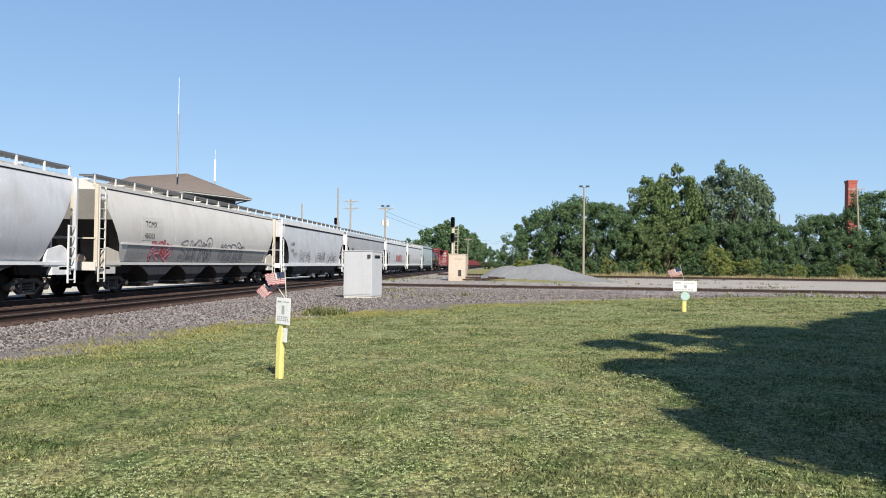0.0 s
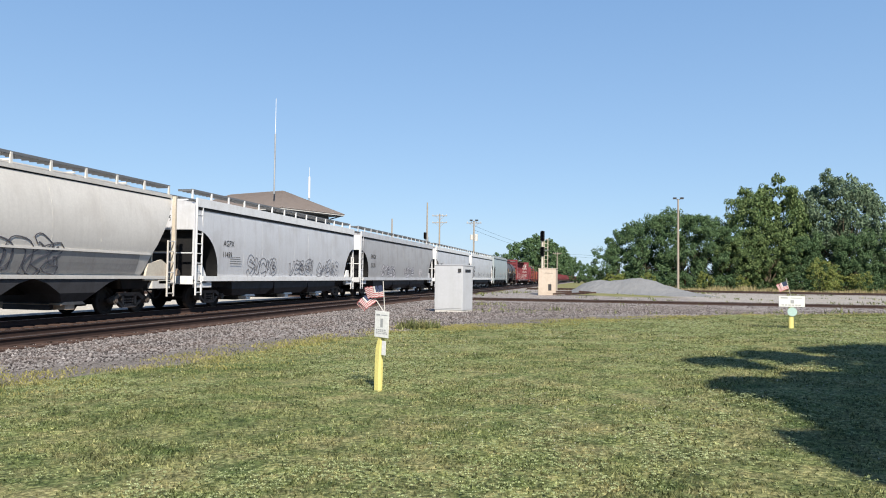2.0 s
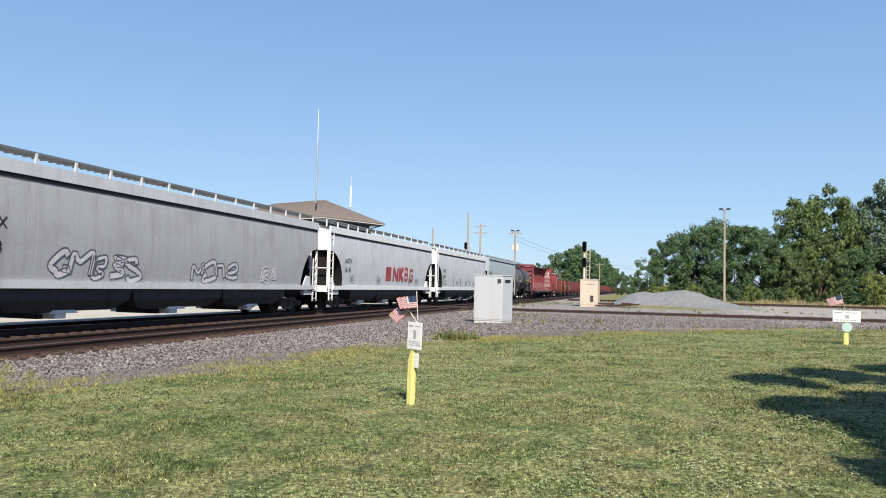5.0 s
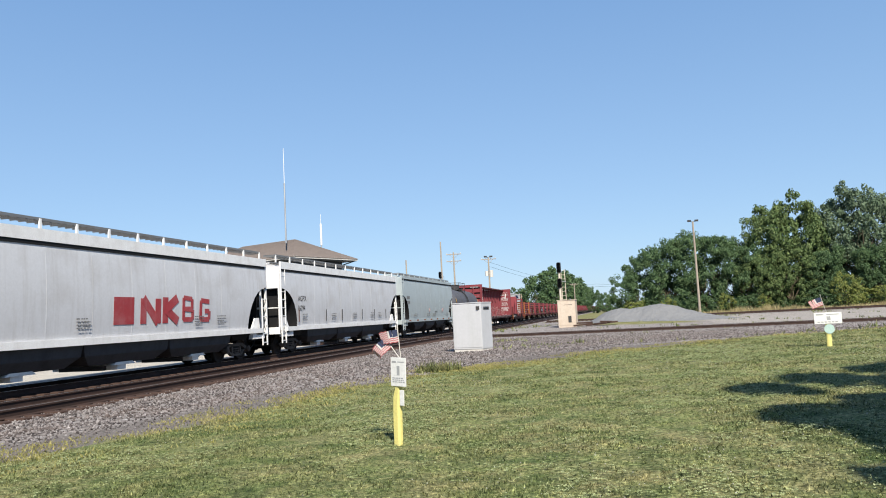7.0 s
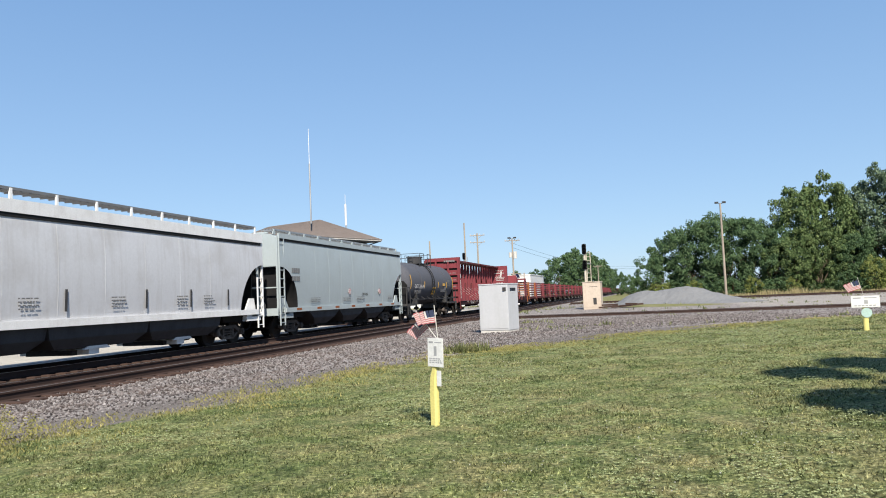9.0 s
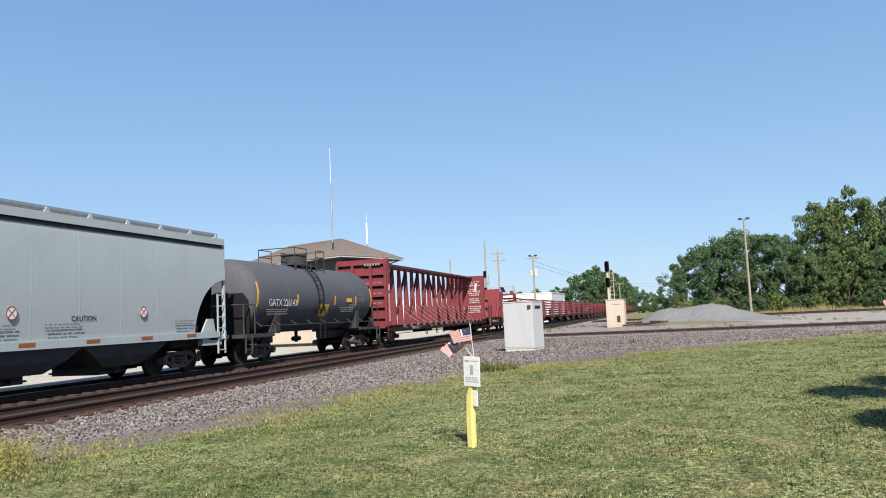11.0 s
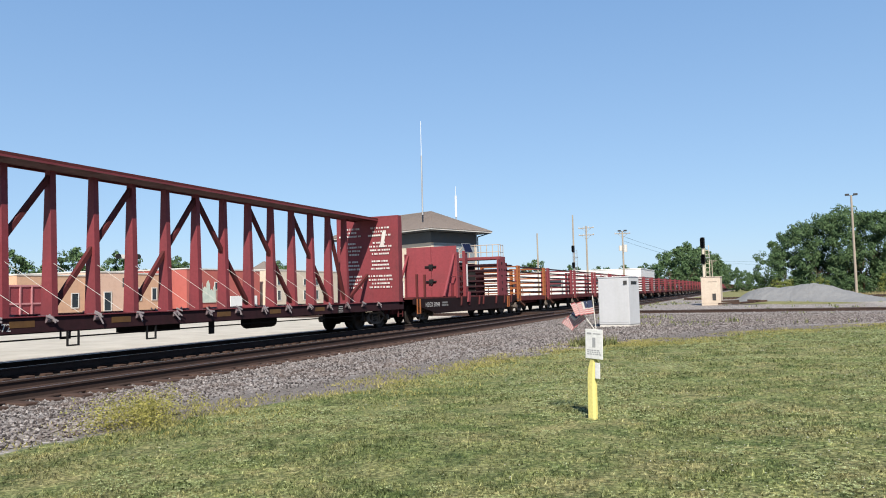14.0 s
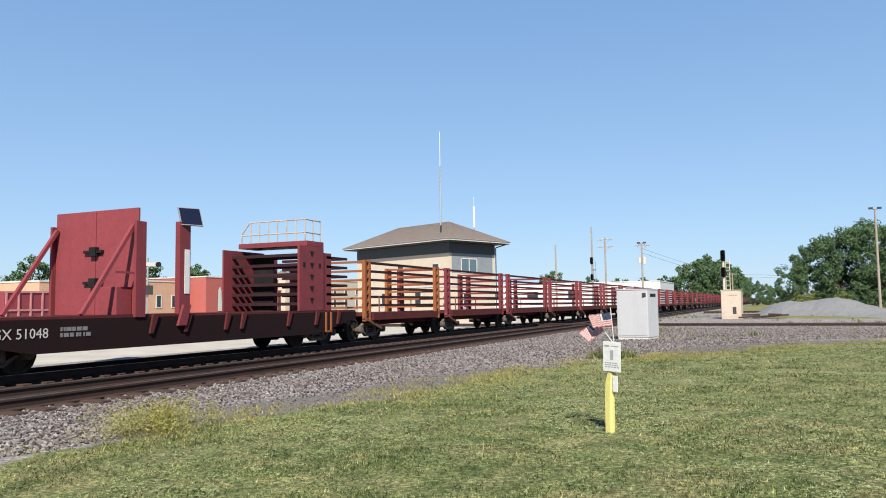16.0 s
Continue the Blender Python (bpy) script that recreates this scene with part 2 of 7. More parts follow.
M["truck"] = surface("dusty_truck_casting", (0.1, 0.083, 0.072), 0.85, dirt=(0.24, 0.19, 0.155), amount=0.7)
M["wheel"] = surface("dark_wheel_steel", (0.029, 0.025, 0.023), 0.6, dirt=(0.076, 0.055, 0.042), amount=0.5)
M["tank"] = surface("black_tank_paint", (0.08, 0.083, 0.097), 0.66, dirt=(0.105, 0.102, 0.105), amount=0.45, streak=0.35, grain=2, relief=0.05)
M["red"] = surface("oxide_red_paint", (0.176, 0.034, 0.041), 0.6, dirt=(0.066, 0.028, 0.031), amount=0.55, streak=0.35, grain=2, relief=0.1)
M["red_dark"] = surface("dull_red_steel", (0.092, 0.022, 0.022), 0.7, dirt=(0.029, 0.018, 0.018), amount=0.6, streak=0.4)
M["red_bright"] = surface("faded_red_paint", (0.214, 0.042, 0.05), 0.55, dirt=(0.118, 0.036, 0.04), amount=0.45, streak=0.3, grain=2)
# near-black base: the ramp car sill's shadow is put into the paint
M["sill_dark"] = surface("shadowed_maroon_steel", (0.017, 0.008, 0.009), 0.8, dirt=(0.012, 0.009, 0.009), amount=0.7, streak=0.4)
M["winch"] = surface("worn_mauve_steel", (0.15, 0.115, 0.125), 0.65, dirt=(0.06, 0.03, 0.03), amount=0.6, grain=8)
M["webbing"] = surface("dusty_pale_webbing", (0.34, 0.29, 0.29), 0.85, amount=0.4, grain=8)
M["ochre"] = surface("dull_ochre_reflector", (0.12, 0.062, 0.022), 0.6, dirt=(0.04, 0.018, 0.016), amount=0.6)
M["sill_maroon"] = surface("sooty_maroon_steel", (0.034, 0.014, 0.017), 0.75, dirt=(0.016, 0.011, 0.012), amount=0.7, streak=0.4)
M["pink_rib"] = surface("faded_pink_paint", (0.42, 0.185, 0.193), 0.6, dirt=(0.252, 0.084, 0.084), amount=0.5)
M["orange"] = surface("rusty_orange_steel", (0.252, 0.084, 0.029), 0.7, dirt=(0.168, 0.059, 0.034), amount=0.6)
M["rust"] = surface("brown_rust", (0.143, 0.063, 0.042), 0.85, dirt=(0.059, 0.029, 0.025), amount=0.6)
M["galv"] = surface("galvanised_steel", (0.353, 0.361, 0.37), 0.45, metal=0.6, amount=0.2)
M["yellow"] = surface("yellow_plastic", (0.622, 0.554, 0.193), 0.5, dirt=(0.42, 0.361, 0.168), amount=0.3)
M["amber"] = surface("amber_reflector", (0.63, 0.336, 0.025), 0.4, amount=0.1)
M["white"] = surface("white_paint", (0.63, 0.63, 0.622), 0.5, dirt=(0.378, 0.353, 0.319), amount=0.25)
M["ink"] = surface("black_lettering", (0.025, 0.025, 0.025), 0.6, amount=0.1)
M["ink_faint"] = surface("worn_grey_lettering", (0.15, 0.152, 0.155), 0.6, amount=0.3)
M["ink_white"] = surface("white_lettering", (0.19, 0.187, 0.187), 0.6, amount=0.4)
M["grating"] = surface("dull_steel_grating", (0.168, 0.172, 0.176), 0.6, metal=0.3, amount=0.4)
M["spray_pink"] = surface("pink_spray_paint", (0.42, 0.168, 0.202), 0.5, dirt=(0.42, 0.336, 0.336), amount=0.5, streak=0.4)
M["stencil_white"] = surface("white_stencil_paint", (0.521, 0.504, 0.487), 0.6, dirt=(0.294, 0.168, 0.168), amount=0.4)
M["mural"] = surface("pale_green_mural", (0.462, 0.504, 0.437), 0.7, dirt=(0.252, 0.319, 0.286), amount=0.6, grain=3)
M["spray_red"] = surface("red_spray_paint", (0.302, 0.029, 0.034), 0.5, dirt=(0.42, 0.252, 0.252), amount=0.3, streak=0.3)
M["spray_dark"] = surface("dark_spray_paint", (0.092, 0.092, 0.109), 0.55, amount=0.2)
M["spray_pale"] = surface("pale_spray_paint", (0.504, 0.487, 0.504), 0.55, amount=0.2)
M["cabinet"] = surface("brushed_aluminium_paint", (0.445, 0.454, 0.47), 0.5, dirt=(0.336, 0.344, 0.328), amount=0.3, streak=0.25, grain=2, relief=0.05, spread=0.04)
M["beige"] = surface("beige_cabinet_paint", (0.5, 0.425, 0.345), 0.55, dirt=(0.36, 0.26, 0.19), amount=0.4, streak=0.3, grain=2)
M["shingle"] = surface("grey_brown_shingle", (0.168, 0.139, 0.122), 0.9, dirt=(0.109, 0.092, 0.084), amount=0.4, grain=4, relief=0.7)
M["cream"] = surface("cream_stucco", (0.521, 0.445, 0.353), 0.85, dirt=(0.353, 0.294, 0.235), amount=0.4, streak=0.25, grain=3)
M["siding"] = surface("blue_grey_siding", (0.2, 0.23, 0.25), 0.7, amount=0.3)
M["slate"] = surface("dark_slate_siding", (0.071, 0.08, 0.088), 0.7, amount=0.3)
M["brick_tan"] = surface("orange_tan_brick", (0.5, 0.31, 0.205), 0.85, dirt=(0.36, 0.21, 0.14), amount=0.5, grain=5)
M["brick_peach"] = surface("faded_peach_brick", (0.56, 0.38, 0.29), 0.85, dirt=(0.4, 0.26, 0.19), amount=0.4, grain=5)
M["brick_red"] = surface("red_brick", (0.36, 0.1, 0.085), 0.85, dirt=(0.22, 0.075, 0.062), amount=0.4, grain=5)
M["trim"] = surface("pale_trim", (0.521, 0.504, 0.47), 0.7, amount=0.3)
M["glass"] = surface("window_glass", (0.025, 0.034, 0.042), 0.08, amount=0.05, relief=0.0)
M["glass_blue"] = surface("tinted_glass", (0.084, 0.134, 0.16), 0.1, amount=0.05, relief=0.0)
M["print"] = surface("faded_print", (0.302, 0.311, 0.319), 0.6)
M["solar"] = surface("solar_cells", (0.006, 0.009, 0.028), 0.52, dirt=(0.01, 0.012, 0.03), amount=0.05, relief=0.0)
M["pole"] = surface("weathered_pole_wood", (0.302, 0.26, 0.21), 0.9, dirt=(0.168, 0.134, 0.109), amount=0.5, streak=0.4)
M["flag_red"] = surface("flag_red", (0.36, 0.1, 0.11), 0.8)
M["flag_white"] = surface("flag_white", (0.462, 0.437, 0.428), 0.8)
M["flag_blue"] = surface("flag_blue", (0.035, 0.045, 0.085), 0.8)
M["teal"] = surface("faded_teal_sticker", (0.353, 0.487, 0.454), 0.5)

# ---- mesh helpers ----


def bx(bm, x0, x1, y0, y1, z0, z1, m=None):
    vs = [bm.verts.new(Vector(p) if m is None else m @ Vector(p)) for p in
          ((x0, y0, z0), (x1, y0, z0), (x1, y1, z0), (x0, y1, z0), (x0, y0, z1), (x1, y0, z1), (x1, y1, z1), (x0, y1, z1))]
    for f in ((3, 2, 1, 0), (4, 5, 6, 7), (0, 1, 5, 4), (1, 2, 6, 5), (2, 3, 7, 6), (3, 0, 4, 7)):
        bm.faces.new([vs[i] for i in f])
    return vs


def rod(bm, a, b, r, n=6, r2=None):
    a, b = Vector(a), Vector(b)
    d = b - a
    q = d.to_track_quat("Z", "Y").to_matrix()
    r2 = r if r2 is None else r2
    rings = []
    for p, rr in ((a, r), (b, r2)):
        rings.append([bm.verts.new(p + q @ Vector((rr * math.cos(2 * math.pi * i / n), rr * math.sin(2 * math.pi * i / n), 0))) for i in range(n)])
    for i in range(n):
        bm.faces.new((rings[0][i], rings[0][(i + 1) % n], rings[1][(i + 1) % n], rings[1][i]))
    bm.faces.new(rings[0][::-1])
    bm.faces.new(rings[1])


def beam(bm, a, b, w, h, up=(0, 0, 1)):
    """A square bar from a to b, w wide and h along up."""
    a, b = Vector(a), Vector(b)
    d = (b - a).normalized()
    s = d.cross(Vector(up))
    s = s.normalized() if s.length > 1e-5 else Vector((1, 0, 0))
    u = s.cross(d)
    rings = [[bm.verts.new(p + s * sx * w / 2 + u * sz * h / 2) for sx, sz in ((-1, -1), (1, -1), (1, 1), (-1, 1))] for p in (a, b)]
    for i in range(4):
        bm.faces.new((rings[0][i], rings[0][(i + 1) % 4], rings[1][(i + 1) % 4], rings[1][i]))
    bm.faces.new(rings[0][::-1])
    bm.faces.new(rings[1])


def slab(bm, pts, d):
    """A plate: the outline pts pushed by the vector d."""
    d = Vector(d)
    lo = [bm.verts.new(p) for p in pts]
    hi = [bm.verts.new(Vector(p) + d) for p in pts]
    n = len(pts)
    bm.faces.new(lo[::-1])
    bm.faces.new(hi)
    for i in range(n):
        bm.faces.new((lo[i], lo[(i + 1) % n], hi[(i + 1) % n], hi[i]))


def loft(bm, rings, cap=True):
    vs = [[bm.verts.new(p) for p in ring] for ring in rings]
    n = len(vs[0])
    for a, b in zip(vs, vs[1:]):
        for i in range(n):
            bm.faces.new((a[i], a[(i + 1) % n], b[(i + 1) % n], b[i]))
    if cap:
        bm.faces.new(vs[0][::-1])
        bm.faces.new(vs[-1])


def ring_y(y, r, zc, n=24, xs=1.0):
    return [(r * xs * math.cos(2 * math.pi * i / n), y, zc + r * math.sin(2 * math.pi * i / n)) for i in range(n)]


def mesh_of(name, bm, mat, smooth=False, bevel=0.0):
    if bevel:
        bmesh.ops.bevel(bm, geom=list(bm.edges), offset=bevel, segments=1, affect="EDGES")
    bmesh.ops.recalc_face_normals(bm, faces=bm.faces)
    me = bpy.data.meshes.new(name)
    bm.to_mesh(me)
    bm.free()
    me.materials.append(M[mat])
    if smooth:
        me.shade_smooth()
        me.set_sharp_from_angle(angle=radians(35))
    return me


def part(name, bm, mat, parent=None, label="", smooth=False, bevel=0.0, m=None):
    me = bm if isinstance(bm, bpy.types.Mesh) else mesh_of(name, bm, mat, smooth, bevel)
    ob = new(name, me)
    ob.parent = parent
    if m is not None:
        ob.matrix_basis = m
    return tagged(ob, label)


def thing(name, label, category, m=None, group="", kind=""):
    ob = new(name)
    ob.empty_display_size = 0.2
    if m is not None:
        ob.matrix_basis = m
    return tagged(ob, label, category, group, kind)


def B():
    return bmesh.new()


def writing(text, size, mat, parent, m, name="lettering", label=""):
    """Words as a thin mesh, from the built-in font."""
    c = bpy.data.curves.new(name, "FONT")
    c.body, c.size, c.extrude, c.align_x, c.resolution_u = text, size, 0.001, "LEFT", 2
    tmp = bpy.data.objects.new(name, c)
    me = bpy.data.meshes.new_from_object(tmp)
    bpy.data.objects.remove(tmp)
    me.materials.clear()
    me.materials.append(M[mat])
    ob = new(name, me)
    ob.parent, ob.matrix_basis = parent, m
    return tagged(ob, label)


def side_m(x, y, z):
    """On a car's near side (+x): reads along +y."""
    return Matrix(((0, 0, 1, x), (1, 0, 0, y), (0, 1, 0, z), (0, 0, 0, 1)))


def smooth01(v):
    v = min(1.0, max(0.0, v))
    return v * v * (3 - 2 * v)


# ---- ground ----
RAIL_Z = -0.08
TRAIN_X, NEAR_X = -17.65, -13.6
CROSS_Y, FAR_Y = 53.6, 103.0


def ground_z(x, y):
    z = 0.028 * (x + 3.24)
    z = max(-0.22, min(0.35, z))
    if z > -0.1:
        z = -0.1 + (z + 0.1) * (1 - smooth01((y - 26) / 18)) if y > 26 else z
    z = z + (-0.2 - z) * smooth01((y - 36) / 10)
    z += 0.34 * math.exp(-((x + 2) ** 2 + (y - 66) ** 2) / 60.0)
    bed = smooth01((-11.2 - x) / 0.8) * smooth01((x + 20.5) / 0.8)
    bed = max(bed, smooth01((2.3 - abs(y - CROSS_Y)) / 0.8) * (1 if x > -60 else 0))
    z += (-0.29 - z) * bed
    if x > -11 and -8 < y < 40:
        z += 0.02 * noise.noise(Vector((x * 0.7, y * 0.7, 3.1)))
    return z


LAWN_EDGE = ((-40, -9.5), (0, -9.0), (8, -8.6), (10.5, -8.35), (12.2, -7.7), (13.6, -7.15), (16, -6.95), (18, -6.4), (20.4, -5.8), (22.4, -5.3), (22.3, -4.2), (23.4, -2.9), (25.6, -1.6), (26.8, 0.4), (28.8, 4), (30, 8), (31, 14), (31.5, 60), (31.6, 200))


def cinder_at(x, y, inside):
    """Fine dark cinders and worn asphalt between the ballast and the lawn."""
    d = -inside
    strip = smooth01((2.6 - d) / 2.0) * smooth01((y - 9.5) / 2.0) * smooth01((20.5 - y) / 2.0)
    apron = smooth01((2.8 - d) / 1.2) * smooth01((y - 20.5) / 2.0) * smooth01((30.0 - y) / 2.0) * smooth01((x + 5.6) / 1.5)
    return max(strip, 0.8 * apron) if d > -1.0 else 0.0


def lawn_inside(x, y):
    """About the distance inside the lawn's border, in metres."""
    best = 1e9
    for (y0, x0), (y1, x1) in zip(LAWN_EDGE, LAWN_EDGE[1:]):
        dx, dy = x1 - x0, y1 - y0
        t = max(0, min(1, ((x - x0) * dx + (y - y0) * dy) / (dx * dx + dy * dy)))
        px, py = x0 + t * dx, y0 + t * dy
        d = math.hypot(x - px, y - py)
        if d < abs(best):
            best = d if (x - px) * dy - (y - py) * dx > 0 else -d
    return best


def axis(lo, hi, step, far):
    out = list(np.arange(lo, hi + 1e-6, step))
    d, v = step, hi
    while v < far:
        d *= 1.35
        v += d
        out.append(v)
    d, v = step, lo
    while v > -far:
        d *= 1.35
        v -= d
        out.insert(0, v)
    return out


def build_ground():
    xs, ys = axis(-24, 24, 0.5, 2500), axis(-4, 80, 0.5, 2500)
    verts = [(x, y, ground_z(x, y)) for y in ys for x in xs]
    nx = len(xs)
    faces = [(j * nx + i, j * nx + i + 1, (j + 1) * nx + i + 1, (j + 1) * nx + i) for j in range(len(ys) - 1) for i in range(nx - 1)]
    me = bpy.data.meshes.new("ground")
    me.from_pydata(verts, [], faces)
    me.materials.append(M["ground"])
    me.shade_smooth()
    lv, yv, fv, bv, cv = [], [], [], [], []
    for x, y, z in verts:
        inside = lawn_inside(x, y) if -60 < x < 300 and -45 < y < 60 else (5 if x > -9.5 and y < 40 else -5)
        lv.append(max(0, min(1, 0.5 + inside * 0.4)))
        strip = smooth01((y - 57) / 3) * smooth01((101 - y) / 3) * smooth01((x - 3) / 4) * smooth01((70 - x) / 20) * 0.44
        yv.append(1.0 if x < -20.5 and y < 97 else strip)
        grassy = 1.0 if (y > 106 and x > -11) or (y > 108 and x < -23) or abs(x) > 140 or y < -40 else 0.0
        patch = math.exp(-((x - 0.5) ** 2 + (y - 66) ** 2) / 40.0)
        fv.append(max(grassy, patch))
        cv.append(cinder_at(x, y, inside))
        bv.append(smooth01((x + 20.3) / 0.9) * smooth01((-12.6 - x) / 0.9))
    for layer in ("lawn", "yard", "field", "bed", "cinder"):
        me.attributes.new(layer, "FLOAT", "POINT")
    for layer, values in (("lawn", lv), ("yard", yv), ("field", fv), ("bed", bv), ("cinder", cv)):
        me.attributes[layer].data.foreach_set("value", values)
    tagged(new("ground", me), "mown lawn, crushed stone trackside and pale yard", "ground", kind="structure")


build_ground()

# ---- tracks ----


def rail_mesh(length):
    prof = [(-0.075, -0.18), (0.075, -0.18), (0.075, -0.165), (0.012, -0.145), (0.012, -0.045), (0.036, -0.035), (0.036, -0.004), (0.028, 0.0), (-0.028, 0.0),
            (-0.036, -0.004), (-0.036, -0.035), (-0.012, -0.045), (-0.012, -0.145), (-0.075, -0.165)]
    bm = B()
    loft(bm, [[(x, y, z) for x, z in prof] for y in (0, length)])
    return mesh_of("rail", bm, "rail")


def head_mesh(length):
    bm = B()
    bx(bm, -0.024, 0.024, 0, length, 0.0, 0.003)
    return mesh_of("rail_head", bm, "railhead")


def tie_mesh():
    bm = B()
    bx(bm, -1.3, 1.3, -0.115, 0.115, -0.18, 0.0)
    return mesh_of("tie", bm, "tie", bevel=0.012)


TIE = tie_mesh()


def track(name, m, length, near0, near1, label):
    """Along its own +y: two rails, single ties where the camera passes near, the rest joined."""
    t = thing(name, label, "railway track", m, kind="structure")
    r, h = rail_mesh(length), head_mesh(length)
    for sx in (-0.755, 0.755):
        rail = part("rail", r, "", t, m=pose(sx, 0, 0))
        part("rail_head", h, "", rail, "worn bright rail head")
    rng = random.Random(5)
    n = int(length / 0.52)
    bm = B()
    for i in range(n):
        y = i * 0.52
        if near0 <= y < near1:
            part("tie", TIE, "", t, m=pose(rng.uniform(-0.05, 0.05), y + rng.uniform(-0.03, 0.03), -0.165, 0, 0, rng.uniform(-1, 1)))
        elif y < 260:
            bx(bm, -1.3, 1.3, y - 0.115, y + 0.115, -0.36, -0.185)
    part("far_ties", bm, "tie", t)
    return t


track("track_1", pose(NEAR_X, -30, RAIL_Z), 800, 32, 105, "empty nearer railway track with rusty rails and wooden ties")
track("track_2", pose(TRAIN_X, -30, RAIL_Z), 800, 32, 90, "railway track under the moving freight train")
track("track_3", pose(-120, CROSS_Y, RAIL_Z - 0.004, 0, 0, -90), 420, 90, 150, "crossing railway track with dark rusty rails")
track("track_4", pose(-10, FAR_Y, RAIL_Z + 0.13, 0, 0, -90), 320, 0, 0, "far railway track behind the gravel pile")

# ---- the train ----
WHEEL_R = 0.457
MOVING, ROLLING = [], []


def travel(t):
    """Metres that the train has come after t seconds: it slows a little."""
    return 11.75 * t - 0.012 * t * t



def wheelset_mesh():
    bm = B()
    rod(bm, (-1.0, 0, 0), (1.0, 0, 0), 0.075, 10)
    for s in (-1, 1):
        x0 = 0.7 * s
        prof = [(0.0, 0.06), (0.1, 0.06), (0.16, 0.03), (0.36, 0.03), (0.39, 0.07), (WHEEL_R, 0.07), (WHEEL_R + 0.025, 0.05), (WHEEL_R + 0.025, -0.07), (0.39, -0.07), (0.36, -0.03), (0.16, -0.04), (0.1, -0.07), (0.0, -0.07)]
        n = 16
        rings = []
        for r, d in prof[1:-1]:
            rings.append([(x0 + s * d, max(r, 0.01) * math.cos(2 * math.pi * i / n), max(r, 0.01) * math.sin(2 * math.pi * i / n)) for i in range(n)])
        loft(bm, rings)
        for k in range(3):
            a = k * 2 * math.pi / 3
            p = (x0 + s * 0.06, 0.26 * math.cos(a), 0.26 * math.sin(a))
            rod(bm, p, (p[0] + s * 0.012, p[1], p[2]), 0.05, 8)
    return mesh_of("wheelset", bm, "wheel", smooth=True)


def side_frame_mesh(s):
    """A cast truck side with bearing caps, spring nest and openings."""
    bm = B()
    x0, x1 = 0.93, 1.06
    y = lambda pts: [(x0 * s, a, b) for a, b in pts]
    d = (s * (x1 - x0), 0, 0)
    slab(bm, y([(-1.05, 0.52), (-0.72, 0.62), (-0.55, 0.72), (0.55, 0.72), (0.72, 0.62), (1.05, 0.52), (1.05, 0.4), (0.75, 0.45), (0.5, 0.6), (-0.5, 0.6), (-0.75, 0.45), (-1.05, 0.4)]), d)
    slab(bm, y([(-0.75, 0.45), (-0.36, 0.2), (0.36, 0.2), (0.75, 0.45), (0.62, 0.45), (0.3, 0.28), (-0.3, 0.28), (-0.62, 0.45)]), d)
    for sy in (-1, 1):
        slab(bm, y([(sy * 0.3, 0.24), (sy * 0.4, 0.3), (sy * 0.4, 0.64), (sy * 0.28, 0.64)]), d)
        rod(bm, (s * 0.95, sy * 0.89, 0.457), (s * 1.17, sy * 0.89, 0.457), 0.125, 12)
        rod(bm, (s * 1.17, sy * 0.89, 0.457), (s * 1.2, sy * 0.89, 0.457), 0.07, 8)
    for k in range(4):
        for zz in range(3):
            rod(bm, (s * 1.0, -0.2 + k * 0.135, 0.29 + zz * 0.09), (s * 1.0, -0.2 + k * 0.135, 0.34 + zz * 0.09), 0.055, 8)
    return mesh_of("side_frame", bm, "truck")


def bolster_mesh():
    bm = B()
    bx(bm, -1.02, 1.02, -0.2, 0.2, 0.42, 0.7)
    bx(bm, -0.35, 0.35, -0.35, 0.35, 0.7, 0.8)
    for sy in (-1, 1):
        bx(bm, -0.85, 0.85, sy * 0.5 - 0.05, sy * 0.5 + 0.05, 0.3, 0.42)
    return mesh_of("truck", bm, "under")


WHEELSET, FRAMES, BOLSTER = wheelset_mesh(), (side_frame_mesh(1), side_frame_mesh(-1)), bolster_mesh()


def truck(car, y, turning=True):
    t = part("truck", BOLSTER, "", car, "sooty cast-steel truck", m=pose(0, y, 0))
    for f in FRAMES:
        part("side_frame", f, "", t, "dusty cast side frame")
    for sy in (-0.89, 0.89):
        w = part("wheelset", WHEELSET, "", t, "dark steel wheels on an axle", m=pose(0, sy, WHEEL_R))
        if turning:
            ROLLING.append((w, sy))
    return t


def coupler(car, y, s):
    bm = B()
    bx(bm, -0.2, 0.2, min(y - s * 0.9, y - s * 0.25), max(y - s * 0.9, y - s * 0.25), 0.72, 1.05)
    bx(bm, -0.07, 0.07, min(y - s * 0.25, y), max(y - s * 0.25, y), 0.78, 0.94)
    bx(bm, -0.14, 0.14, min(y - s * 0.12, y + s * 0.06), max(y - s * 0.12, y + s * 0.06), 0.72, 1.0)
    part("coupler", bm, "under", car)
    bm = B()
    p = [(0.25, y - s * 0.5, 0.75), (0.3, y - s * 0.2, 0.5), (0.28, y, 0.42)]
    for a, b in zip(p, p[1:]):
        rod(bm, a, b, 0.025, 6)
    part("brake_hose", bm, "black_steel", car)


def ladder(car, x, y0, y1, z0, z1, mat, step=0.38, n0=0):
    bm = B()
    for y in (y0, y1):
        beam(bm, (x, y, z0), (x, y, z1), 0.05, 0.05, (0, 1, 0))
    z = z0 + 0.12
    while z < z1:
        beam(bm, (x, y0, z), (x, y1, z), 0.035, 0.035)
        z += step
    return part("ladder", bm, mat, car)


def add_car(car, start):
    """start: the car's middle along the track at the clip's start."""
    car.matrix_basis = pose(TRAIN_X, start, RAIL_Z)
    MOVING.append((car, start))


